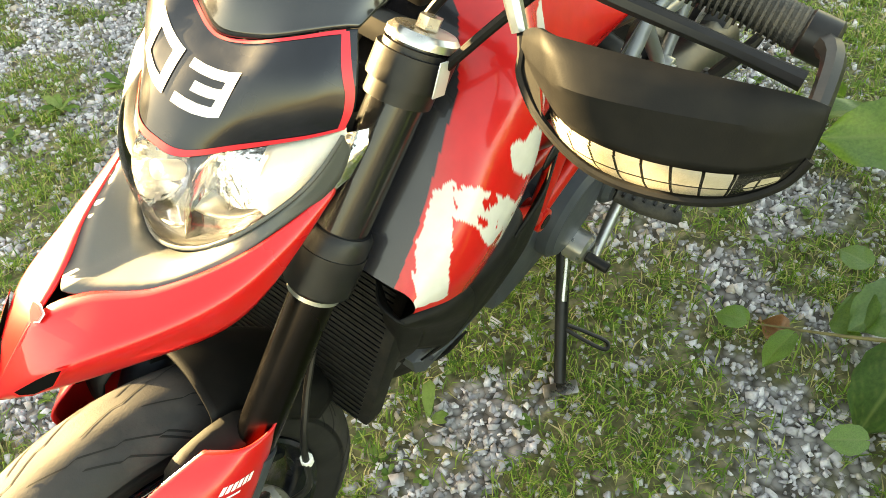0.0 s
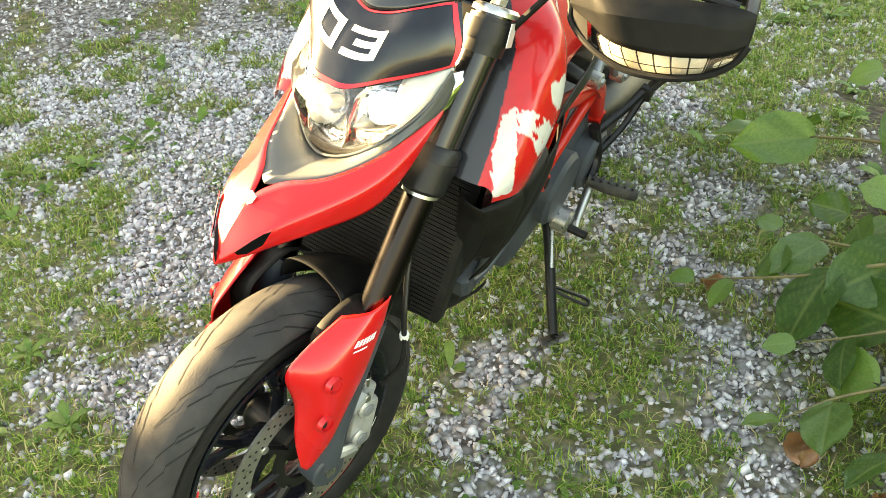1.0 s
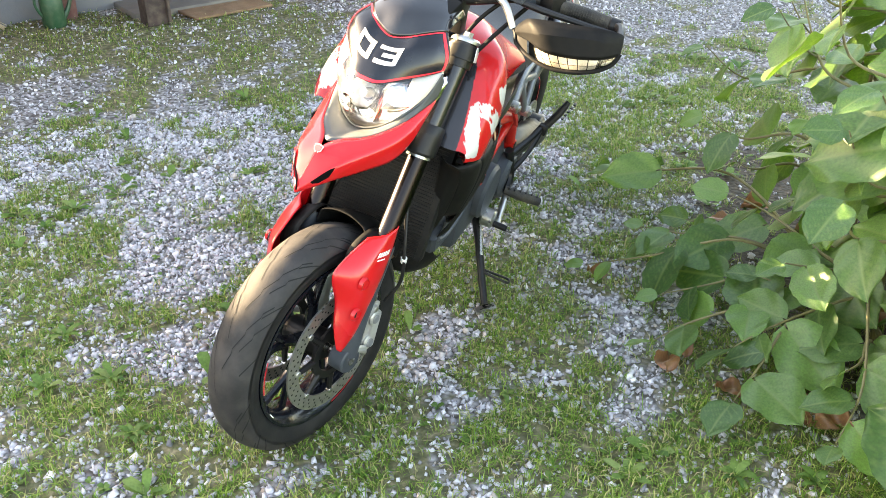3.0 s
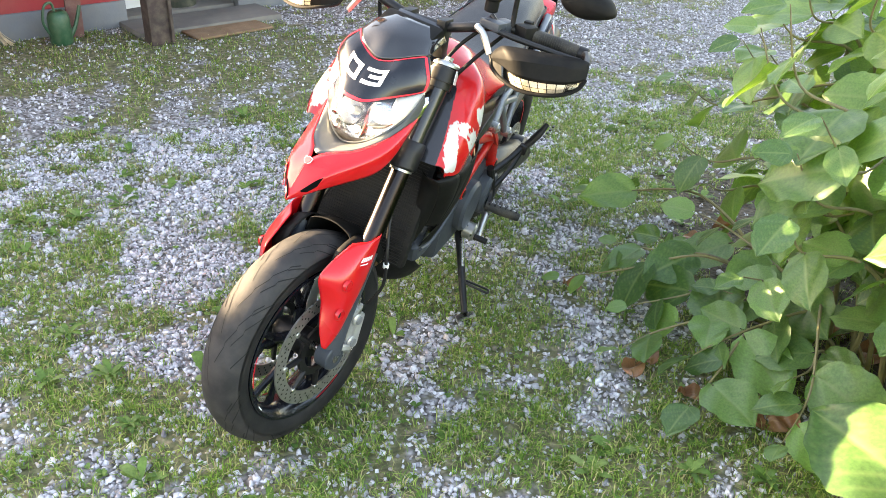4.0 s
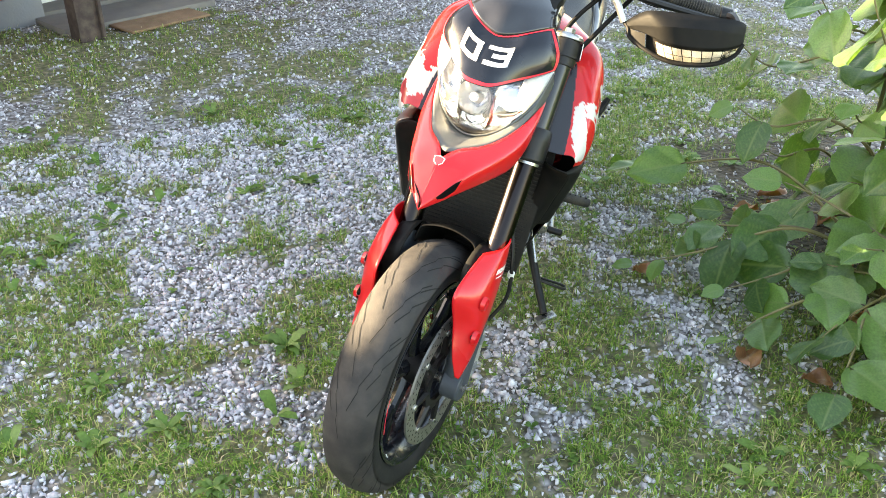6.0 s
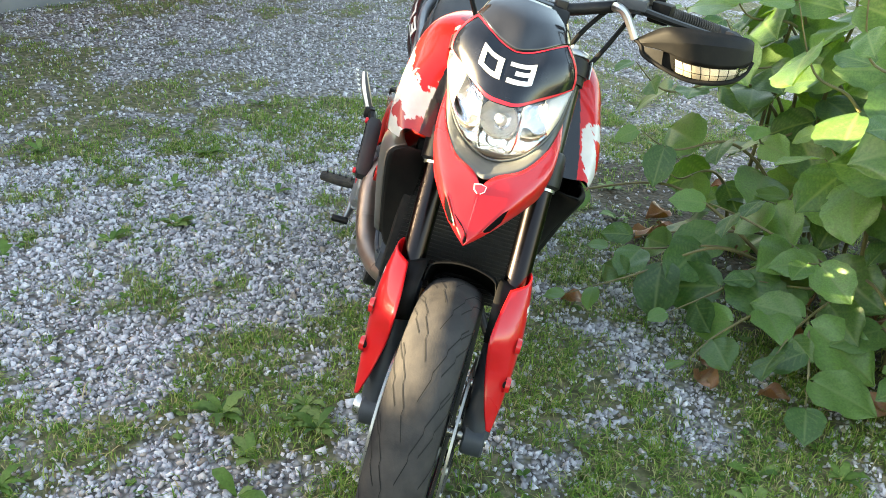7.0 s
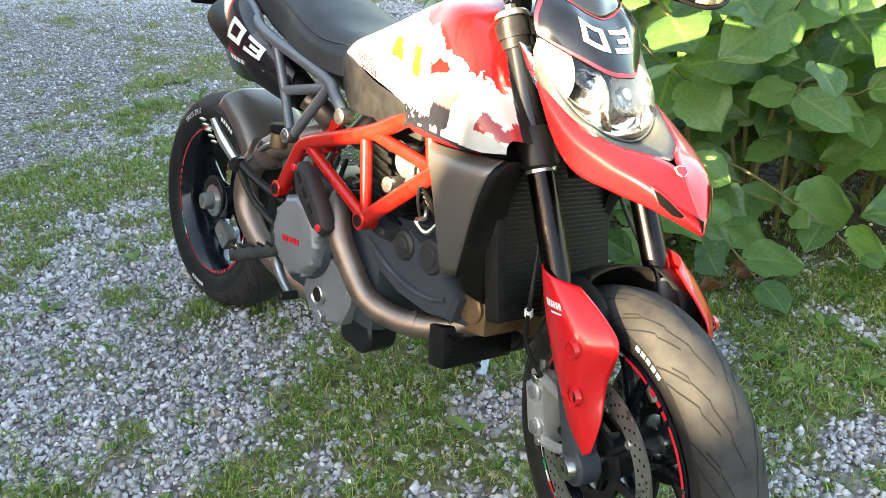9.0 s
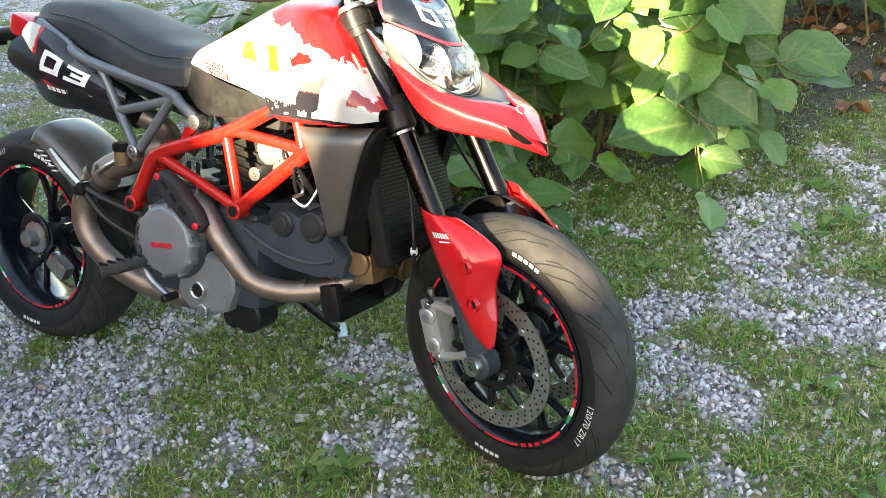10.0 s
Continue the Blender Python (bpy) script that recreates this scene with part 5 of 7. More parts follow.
    outline = np.array([(0.0, -0.008), (0.018, 0.024), (0.050, 0.032), (0.106, 0.020), (0.128, -0.004), (0.120, -0.020), (0.066, -0.036), (0.022, -0.030)])
    o2 = spline(outline, 4, 0, True)
    cc = o2.mean(0)
    rings = []
    for k, d in ((1.0, -0.014), (1.02, -0.008), (1.0, 0.004), (0.85, 0.016), (0.5, 0.024), (0.1, 0.026)):
        q = cc + (o2 - cc) * k
        rings.append([e + Y((d + 0.001 - 0.25 * a, 0.028 + a * 0.95, b)) for a, b in q])
    sb("mirror_shell", capped(np.array(rings)), BLACK_PLASTIC, "black teardrop mirror shell", mir)
    q = cc + (o2 - cc) * 0.93
    sb("mirror_glass", (np.array([e + Y((-0.0145 - 0.25 * a, 0.028 + a * 0.95, b)) for a, b in q]), [tuple(range(len(q)))]), MIRROR, "", mir)
for pts in ([(1.05, 0.17, 1.10), (1.10, 0.10, 1.02), (1.13, 0.06, 0.92), (1.05, 0.03, 0.80)], [(1.05, -0.17, 1.10), (1.12, -0.11, 1.01), (1.15, -0.07, 0.90), (1.05, -0.04, 0.80)], [(1.03, 0.21, 1.09), (1.12, 0.15, 1.00), (1.15, 0.09, 0.90), (1.10, 0.05, 0.78)]):
    sb("control_cable", tube(pts, 0.005, 8, 8), BLACK_PLASTIC, "black control cable")
sb("warning_sticker", box((1.147, 0.134, 0.962), (0.020, 0.0015, 0.034), 0.0005, (0, -20, 8)), STICKER, "silver sticker with two round symbols")


# ---- the parts that stay with the frame ----
def paint_sheet(name, g, rule, material, label, parent=None, solid=0.003):
    ob = bp(name, sheet(g), material, label, parent, 45, solid)
    me = ob.data
    col = me.color_attributes.new("paint", "FLOAT_COLOR", "POINT")
    co = np.zeros(len(me.vertices) * 3, np.float32)
    me.vertices.foreach_get("co", co)
    c = rule(co.reshape(-1, 3).astype(float))
    col.data.foreach_set("color", np.c_[c, np.ones(len(c))].astype(np.float32).ravel())
    return ob


def inside(x, z, poly):
    r = np.zeros(len(x), bool)
    p = np.asarray(poly)
    for (x0, z0), (x1, z1) in zip(p, np.roll(p, -1, 0)):
        hit = ((z0 > z) != (z1 > z)) & (x < (x1 - x0) * (z - z0) / (z1 - z0 + 1e-12) + x0)
        r ^= hit
    return r


C_RED, C_WHITE, C_BLACK = np.array((0.50, 0.010, 0.012)), np.array((0.52, 0.505, 0.485)), np.array((0.012, 0.012, 0.016))
C_ORANGE, C_GREY = np.array((0.34, 0.095, 0.015)), np.array((0.12, 0.11, 0.115))
C_PINK = np.array((0.30, 0.035, 0.04))
RED_TOP = [(0.90, 0.985), (0.950, 0.955), (0.985, 0.930), (1.030, 0.935), (1.075, 0.910), (1.083, 0.899), (1.128, 0.889), (1.164, 0.869), (1.172, 0.878), (1.188, 0.864), (1.30, 0.790), (1.30, 1.10), (0.70, 1.10), (0.80, 0.985)]
RING = [(1.042, 0.871), (1.074, 0.886), (1.107, 0.876), (1.100, 0.864), (1.057, 0.854)]
ORANGE_A = [(0.897, 0.866), (0.895, 0.903), (0.922, 0.896), (0.943, 0.855)]
ORANGE_B = [(0.981, 0.845), (0.971, 0.894), (1.002, 0.890), (1.011, 0.841)]
PINK = [(1.070, 0.819), (1.151, 0.843), (1.130, 0.808), (1.084, 0.809)]
DOTS = [(1.038, 0.818), (1.069, 0.816), (1.076, 0.790), (1.052, 0.786)]
DARK = [(1.069, 0.812), (1.130, 0.808), (1.120, 0.772), (0.970, 0.750), (0.989, 0.764), (1.058, 0.781)]
MESH_RED = [(0.775, 0.846), (0.784, 0.853), (0.818, 0.853), (0.844, 0.842), (0.852, 0.818), (0.90, 0.803), (0.83, 0.806)]
STROKE = [(1.200, 0.820), (1.262, 0.792), (1.266, 0.778), (1.199, 0.793)]
# left wing: across the wing (y less x), height
LEFT_A = [(-1.072, 0.775), (-1.015, 0.765), (-1.015, 0.835), (-1.013, 0.885), (-1.037, 0.862), (-1.058, 0.828)]
LEFT_B = [(-1.015, 0.884), (-0.976, 0.880), (-0.943, 0.862), (-0.900, 0.830), (-0.830, 0.775), (-0.870, 0.745), (-0.910, 0.742), (-0.927, 0.779), (-0.983, 0.845), (-1.015, 0.858)]
LEFT_C = [(-0.933, 0.905), (-0.893, 0.906), (-0.854, 0.875), (-0.800, 0.800), (-0.840, 0.790), (-0.883, 0.847), (-0.928, 0.880)]
LEFT_D = [(-0.880, 0.950), (-0.850, 0.955), (-0.825, 0.890), (-0.868, 0.905)]


def tank_colour(p):
    x, y, z = p.T
    n1, n2 = fbm(x + 3, z + y + 3, 75, 41), fbm(x + 9, z + y + 5, 75, 43)
    xr, zr = x + 0.016 * (n1 - 0.5), z + 0.016 * (n2 - 0.5)
    c = np.tile(C_RED, (len(x), 1))
    r = y < 0
    c[r & ~inside(xr, zr, RED_TOP)] = C_WHITE
    c[r & inside(xr, zr, RING)] = C_RED
    c[r & inside(xr, zr, ORANGE_A)] = C_ORANGE
    c[r & inside(xr, zr, ORANGE_B)] = C_ORANGE
    dots = np.sin(x * 520 + z * 300) * np.sin(z * 520 - x * 300) > 0.1
    c[r & inside(xr, zr, DOTS) & dots] = C_GREY
    c[r & inside(xr, zr, MESH_RED) & ~dots] = C_RED
    c[r & inside(xr, zr, DARK)] = C_BLACK
    c[r & inside(xr, zr, STROKE)] = C_PINK
    c[r & inside(xr, zr, PINK)] = C_PINK * 0.9 + 0.05
    c[r & (n1 > 0.74) & (n2 < 0.5) & (z < 0.9) & (x < 0.95)] = C_RED
    c[r & (z < 0.785 - 0.08 * (x - 0.99)) & (x > 0.96) & (x < 1.10) & (n2 > 0.47)] = C_BLACK
    for poly in (LEFT_A, LEFT_B, LEFT_C, LEFT_D):
        c[~r & inside(y - xr, zr, poly)] = C_WHITE
    c[~r & (n1 > 0.66) & inside(y - xr, zr, LEFT_B)] = C_RED
    # shade of the recess behind the fork, painted black on the inner front
    c[(x > 1.06) & (np.abs(y) < np.interp(x, (1.06, 1.08, 1.13, 1.18, 1.22, 1.26), (0.06, 0.09, 0.130, 0.147, 0.159, 0.165)))] = C_BLACK
    c[(z < 0.757) & (x > 0.985) & (np.abs(y) > 0.1)] = C_BLACK
    c[(z < 0.7505) & (x > 0.985) & (np.abs(y) > 0.1)] = C_RED
    return c


TANK_PAINT = painted("printed_tank_paint", "paint")
st = [  # x; then half-width and height of rim, belly, shoulder, crown; height of the ridge
    (0.745, 0.168, 0.836, 0.172, 0.846, 0.140, 0.872, 0.070, 0.890, 0.895),
    (0.850, 0.176, 0.810, 0.178, 0.860, 0.145, 0.912, 0.070, 0.942, 0.950),
    (0.940, 0.180, 0.786, 0.182, 0.870, 0.146, 0.950, 0.075, 0.980, 0.990),
    (0.992, 0.184, 0.746, 0.188, 0.865, 0.150, 0.962, 0.078, 0.992, 1.002),
    (1.070, 0.188, 0.743, 0.197, 0.860, 0.168, 0.956, 0.080, 0.982, 0.992),
    (1.140, 0.190, 0.747, 0.196, 0.825, 0.168, 0.905, 0.100, 0.935, 0.945),
    (1.200, 0.186, 0.754, 0.188, 0.795, 0.168, 0.840, 0.130, 0.855, 0.862),
    (1.256, 0.168, 0.763, 0.168, 0.768, 0.160, 0.776, 0.140, 0.780, 0.780)]
rows = []
for x, a, za, b_, zb, c_, zc, d, zd, zt in st:
    w = float(np.interp(x, (0.94, 1.07, 1.14, 1.20, 1.256), (0.0, 0.012, 0.022, 0.033, 0.030)))  # the front wings flare out
    slim = float(np.interp(x, (0.745, 0.85, 0.992, 1.05, 1.10), (0.012, 0.030, 0.030, 0.008, 0.0)))  # the left side is drawn in behind its wing
    half = [[(x, s * (a + w * e - q), za), (x, s * (b_ + w * e - q), zb + 0.3 * w), (x, s * (c_ + 0.8 * w * e - q), zc + 0.3 * w), (x, s * d, zd)] for s, e, q in ((-1, 1.0, 0.0), (1, 0.75, slim))]
    rows.append(half[0] + [(x, 0, zt)] + half[1][::-1])
tank = paint_sheet("fuel_tank", dense(rows, 46, 36), tank_colour, TANK_PAINT, "red fuel tank with white ragged graphics", None, 0.0)
bp("filler_cap", lathe([(0.0, 0.0), (0.03, 0.0), (0.034, -0.003), (0.036, -0.012)], 28), BLACK_METAL, "", tank).matrix_basis = pose(0.97, 0, 1.004, 90, 0, 0)
for s in (-1, 1):
    cheek = np.array([[(1.20, 0.150, 0.88), (1.17, 0.10, 0.93), (1.16, 0.05, 0.95)], [(1.235, 0.158, 0.82), (1.20, 0.10, 0.86), (1.18, 0.05, 0.88)], [(1.250, 0.160, 0.775), (1.20, 0.10, 0.79), (1.18, 0.05, 0.80)]]) - np.array((0.03, 0.0, 0.0))
    bp("tank_cheek", sheet(dense(cheek * np.array((1, s, 1)), 4, 4)), BLACK_PLASTIC, "black inner tank cheek", tank, 40, 0.003)
    side = [[(0.748, 0.172, 0.838), (0.850, 0.180, 0.806), (0.962, 0.184, 0.782), (0.990, 0.185, 0.752)], [(0.722, 0.160, 0.800), (0.82, 0.176, 0.772), (0.93, 0.182, 0.758), (0.975, 0.184, 0.745)], [(0.700, 0.145, 0.770), (0.772, 0.165, 0.732), (0.87, 0.175, 0.735), (0.955, 0.180, 0.74)]]
    bp("side_panel", sheet(dense(np.array(side) * np.array((1, s, 1)), 5, 5)), BLACK_METAL, "dark grey plastic side panel under the tank", None, 40, 0.003)

# seat
srows = []
for x, zt, zb, w in ((0.085, 0.930, 0.915, 0.055), (0.12, 0.958, 0.912, 0.085), (0.20, 0.966, 0.885, 0.092), (0.32, 0.962, 0.838, 0.104), (0.42, 0.940, 0.815, 0.120), (0.50, 0.912, 0.800, 0.140), (0.60, 0.884, 0.782, 0.142), (0.70, 0.882, 0.775, 0.130), (0.78, 0.903, 0.80, 0.118), (0.85, 0.928, 0.86, 0.100), (0.89, 0.945, 0.90, 0.075)):
    half = [(x, -0.35 * w, zt), (x, -0.75 * w, zt - 0.012), (x, -w, zt - 0.045), (x, -w * 1.06, (zt + zb) / 2 - 0.015), (x, -w * 1.0, zb)]
    srows.append([(x, 0, zt + 0.003)] + half + [(x, 0, zb)] + [(p, -q, r) for p, q, r in reversed(half)])
bp("seat", capped(dense(srows, 4, 3, True)), SEAT, "long black vinyl seat with a raised rear")
bp("seat_seam", join(*[tube([(0.19, 0.099 * s, 0.930), (0.32, 0.112 * s, 0.918), (0.46, 0.133 * s, 0.885), (0.60, 0.146 * s, 0.850), (0.72, 0.132 * s, 0.850)], 0.0022, 6, 5) for s in (-1, 1)]), GREY_PLASTIC, "stitched seam")

# frame
for s in (-1, 1):
    P = lambda x, z, y=0.172: (x, (y if s < 0 else y - 0.022) * s, z)
    top = bp("frame_tube", tube([P(1.19, 0.86, 0.06), P(1.10, 0.82, 0.125), P(1.0, 0.776, 0.165), P(0.851, 0.702), P(0.66, 0.640), P(0.612, 0.615), P(0.588, 0.580), P(0.542, 0.501)], 0.0165, 14, 5), RED_FRAME, "red steel trellis frame tube")
    for a, b_, r in ((P(0.872, 0.530), P(0.842, 0.690), 0.0125), (P(0.872, 0.530), P(0.640, 0.622), 0.0125), (P(0.866, 0.528), P(1.095, 0.705), 0.0165), (P(1.085, 0.697), P(1.175, 0.80, 0.10), 0.0155), (P(0.870, 0.704), P(1.050, 0.684), 0.0125), (P(1.032, 0.770), P(1.052, 0.686), 0.0125)):
        bp("frame_brace", rod(a, b_, r, 14), RED_FRAME, "", top)
    for x, z in ((0.868, 0.528), (0.542, 0.500)):
        v = [rod(P(x, z, 0.150), P(x, z, 0.190), 0.0195, 20, 0.002), ]
        bp("frame_lug", v[0], RED_FRAME, "", top)
        # dark cap puts the shade inside the bore into colour
        bp("lug_bore", rod(P(x, z, 0.189), P(x, z, 0.1912), 0.0125, 16), DARK_VOID, "", top)
    bp("frame_gusset", plate([(0.625, 0.60), (0.66, 0.64), (0.70, 0.66), (0.72, 0.70), (0.76, 0.70), (0.70, 0.655), (0.66, 0.62)], 0.168 * s, 0.176 * s), RED_FRAME, "", top)
    Q = lambda x, z, y=0.150: (x, y * s, z)
    sub = bp("subframe_tube", tube([Q(0.17, 0.905, 0.115), Q(0.28, 0.862, 0.130), Q(0.374, 0.826), Q(0.636, 0.772), Q(0.69, 0.745, 0.155), Q(0.752, 0.712, 0.165)], 0.0135, 12, 5), SUBFRAME, "grey tubular subframe")
    for a, b_ in ((Q(0.425, 0.812), Q(0.479, 0.715)), (Q(0.479, 0.715), Q(0.548, 0.625, 0.165)), (Q(0.479, 0.712), Q(0.655, 0.752)), (Q(0.660, 0.757), Q(0.556, 0.625, 0.165))):
        bp("subframe_strut", rod(a, b_, 0.0115, 12), SUBFRAME, "", sub)
    for x, z in ((0.754, 0.713), (0.552, 0.625)):
        bp("subframe_bolt", join(rod(Q(x, z, 0.155), Q(x, z, 0.185), 0.017, 18, 0.002), rod(Q(x, z, 0.184), Q(x, z, 0.190), 0.009, 6)), SILVER, "", sub)
    # tail side cover with race number
    tail = np.array([
        [(0.145, 0.150, 0.908), (0.115, 0.150, 0.880), (0.098, 0.150, 0.835), (0.105, 0.150, 0.790), (0.150, 0.150, 0.742)],
        [(0.200, 0.168, 0.903), (0.180, 0.180, 0.865), (0.175, 0.186, 0.815), (0.185, 0.184, 0.770), (0.205, 0.165, 0.714)],
        [(0.270, 0.172, 0.882), (0.265, 0.192, 0.850), (0.262, 0.203, 0.805), (0.270, 0.200, 0.755), (0.280, 0.172, 0.702)],
        [(0.345, 0.168, 0.838), (0.345, 0.190, 0.815), (0.350, 0.199, 0.780), (0.355, 0.193, 0.745), (0.365, 0.170, 0.705)],
        [(0.420, 0.160, 0.800), (0.425, 0.176, 0.785), (0.430, 0.184, 0.760), (0.435, 0.180, 0.738), (0.440, 0.165, 0.712)],
        [(0.488, 0.152, 0.755), (0.489, 0.156, 0.750), (0.490, 0.160, 0.742), (0.490, 0.158, 0.730), (0.488, 0.155, 0.718)]]) * np.array((1, 0.86 * s, 1))
    tg = dense(tail, 16, 16)

    def tail_colour(p):
        x, y, z = p.T
        k = x + 0.32 * (0.9 - z)
        c = np.tile(C_BLACK, (len(x), 1))
        c[k < 0.228] = C_RED
        c[k < 0.214] = C_WHITE
        low = 0.86 - 0.40 * (x - 0.15)
        c[(np.abs(z - low + 0.055) < 0.005) & (k > 0.2)] = C_RED
        c[(z > 0.80) & (x > 0.34)] = C_GREY * 0.5
        return c

    tc_ = paint_sheet("tail_cover", tg, tail_colour, TANK_PAINT, "black, white and red tail side cover with number 03")
    for gnum, nm in zip(digits_03(0, 0, 1.0, 1.0, 0.24), ("digit_zero", "digit_three")):
        v = np.array(gnum[0])
        u = 0.55 - v[:, 0] * 0.150 + 0.03 * v[:, 1] if s > 0 else 0.53 + v[:, 0] * 0.160 + 0.05 * v[:, 1]
        w2 = 0.44 - v[:, 1] * 0.28
        bp(nm, on_sheet(tg, (np.stack([u, w2, 0 * u], 1), gnum[1]), 0.0015, (0.30, 0, 0.78)), WHITE_PAINT, "white racing digit", tc_, 60)
    bars = [on_sheet(tg, quad2(0.36 + 0.04 * k, 0.74, 0.39 + 0.04 * k, 0.79, 3), 0.0015, (0.30, 0, 0.78)) for k in range(9)]
    bp("model_marks", join(*bars), WHITE_MARK, "", tc_)
    # silencer end behind the cover
    can = bp("silencer", tube([(0.50, 0.10 * s, 0.70), (0.36, 0.115 * s, 0.745), (0.20, 0.12 * s, 0.80), (0.10, 0.12 * s, 0.83)], [0.035, 0.055, 0.055, 0.045], 18, 5), BLACK_METAL, "black under-seat silencer")
    bp("silencer_pipe", tube([(0.50, 0.10 * s, 0.70), (0.54, 0.06 * s, 0.66), (0.52, 0.02 * s, 0.60)], 0.028, 14, 5), HEADER, "", can)
bp("tail_unit", join(box((0.09, 0, 0.885), (0.12, 0.22, 0.06), 0.02, (0, 18, 0))), RED, "red tail hump with rear light")
bp("rear_light", box((0.03, 0, 0.875), (0.02, 0.14, 0.035), 0.008, (0, 18, 0)), RED_MARK, "red rear light")
bp("plate_holder", join(tube([(0.06, 0, 0.87), (-0.10, 0, 0.865), (-0.20, 0, 0.855)], [0.025, 0.02, 0.014], 10, 4), box((-0.215, 0, 0.85), (0.01, 0.12, 0.05), 0.004, (0, 25, 0))), BLACK_PLASTIC, "black plate holder")

# engine --------------------------------------------------------------------
bp("crankcase", join(box((0.72, 0, 0.40), (0.36, 0.29, 0.24), 0.03), box((0.62, 0, 0.45), (0.20, 0.26, 0.20), 0.03), box((0.74, 0.0, 0.29), (0.24, 0.22, 0.08), 0.02)), ALLOY_DARK, "dark grey engine crankcase")
ucyl = bp("upper_cylinder", box((0.83, 0, 0.64), (0.16, 0.19, 0.24), 0.02, (0, 12, 0)), DARK_VOID, "dark upright cylinder and head")
bp("cylinder_head", box((0.86, 0, 0.74), (0.18, 0.24, 0.09), 0.02, (0, 12, 0)), DARK_VOID, "", ucyl)
for k in range(6):
    bp("cooling_fin", box((0.81 + 0.005 * k, 0, 0.54 + 0.022 * k), (0.18, 0.21, 0.006), 0.002, (0, 12, 0)), DARK_VOID, "", ucyl)
bp("airbox", box((0.97, 0, 0.79), (0.34, 0.25, 0.14), 0.04), BLACK_PLASTIC, "black airbox under the tank")
bp("throttle_body", join(rod((0.93, -0.14, 0.665), (0.93, -0.03, 0.665), 0.034, 18, 0.004), rod((0.965, -0.15, 0.625), (0.965, -0.05, 0.64), 0.017, 14, 0.002), box((1.0, -0.12, 0.66), (0.07, 0.05, 0.05), 0.008), rod((0.90, -0.155, 0.61), (0.90, -0.10, 0.61), 0.016, 14, 0.002)), SILVER, "silver throttle body and fittings")
wires = [tube([(0.95 + 0.02 * k, -0.10, 0.72 - 0.02 * k), (0.99 + 0.01 * k, -0.16, 0.66 - 0.02 * k), (1.04, -0.15 - 0.008 * k, 0.60 + 0.012 * k), (1.06, -0.11, 0.55)], 0.0035, 6, 6) for k in range(5)]
wires += [tube([(1.02, -0.15, 0.61), (1.045, -0.165, 0.59), (1.02, -0.165, 0.575), (1.05, -0.16, 0.56), (1.07, -0.14, 0.60)], 0.005, 6, 6)]
wires += [tube([(0.62 + 0.03 * k, -0.10, 0.60), (0.68 + 0.03 * k, -0.15, 0.58 - 0.01 * k), (0.76 + 0.03 * k, -0.14, 0.57)], 0.006, 6, 5) for k in range(3)]
for wv_ in wires:
    bp("engine_hose", wv_, STEEL if len(wires) % 2 and wv_ is wires[5] else BLACK_METAL, "")
bp("horizontal_cylinder", join(box((0.98, 0, 0.475), (0.22, 0.20, 0.15), 0.02, (0, -8, 0)), box((1.10, 0, 0.455), (0.10, 0.23, 0.13), 0.02, (0, -8, 0))), ALLOY_DARK, "dark grey front cylinder")
bp("front_head", join(box((1.155, -0.02, 0.44), (0.06, 0.18, 0.10), 0.012, (0, -8, 0)), rod((1.15, -0.12, 0.44), (1.15, -0.10, 0.44), 0.03, 16, 0.004)), BRASS, "brown cast cylinder head end")
# belt cover on the right of the front cylinder
for s in (-1, 1):
    bc = bp("belt_cover", plate([(0.815, 0.525), (0.87, 0.500), (0.93, 0.500), (0.95, 0.530), (0.985, 0.545), (1.02, 0.530), (1.05, 0.550), (1.085, 0.545), (1.105, 0.520), (1.105, 0.485), (1.142, 0.455), (1.128, 0.408), (1.06, 0.398), (0.97, 0.405), (0.90, 0.430), (0.86, 0.460)], 0.095 * s, 0.148 * s, 0.010), ALLOY_DARK, "dark grey timing belt cover")
    for x, z, r in ((0.975, 0.508, 0.030), (1.058, 0.512, 0.034)):
        bp("belt_cover_boss", join(rod((x, 0.140 * s, z), (x, 0.156 * s, z), r, 28, 0.005), rod((x, 0.155 * s, z), (x, 0.1595 * s, z), r * 0.62, 12, 0.002)), GREY_PLASTIC, "", bc)
    bp("belt_cover_rib", tube([(0.86, 0.150 * s, 0.485), (0.95, 0.151 * s, 0.445), (1.05, 0.151 * s, 0.432), (1.115, 0.149 * s, 0.448)], 0.006, 8, 4), ALLOY_DARK, "", bc)
# clutch side
ring = [(0.076 + (0.004 if k % 4 == 0 else 0), t) for k, t in enumerate(np.linspace(0, 2 * np.pi, 48, endpoint=False))]
cc = (0.672, 0.432)
bp("clutch_housing", join(rod((cc[0], -0.12, cc[1]), (cc[0], -0.185, cc[1]), 0.098, 40, 0.010)), ALLOY_DARK, "dark clutch housing")
cl = bp("clutch_cover", capped(np.array([[(cc[0] + r * k * np.cos(t), y, cc[1] + r * k * np.sin(t)) for r, t in ring] for k, y in ((1.12, -0.178), (1.14, -0.184), (1.10, -0.205), (1.02, -0.213), (0.98, -0.2145))])), ALLOY, "grey round clutch cover")
for k in range(10):
    t = 2 * np.pi * k / 10 + 0.2
    bp("cover_lug", box((cc[0] + 0.083 * np.cos(t), -0.197, cc[1] + 0.083 * np.sin(t)), (0.016, 0.024, 0.012), 0.003, (0, -math.degrees(t), 0)), ALLOY, "", cl)
bp("cover_marks", join(*[box((0.640 + 0.0115 * k, -0.2155, 0.420 + 0.0012 * k), (0.0085, 0.002, 0.012), 0.0004, (0, -6, 0)) for k in range(6)]), RED_MARK, "red block marks", cl)
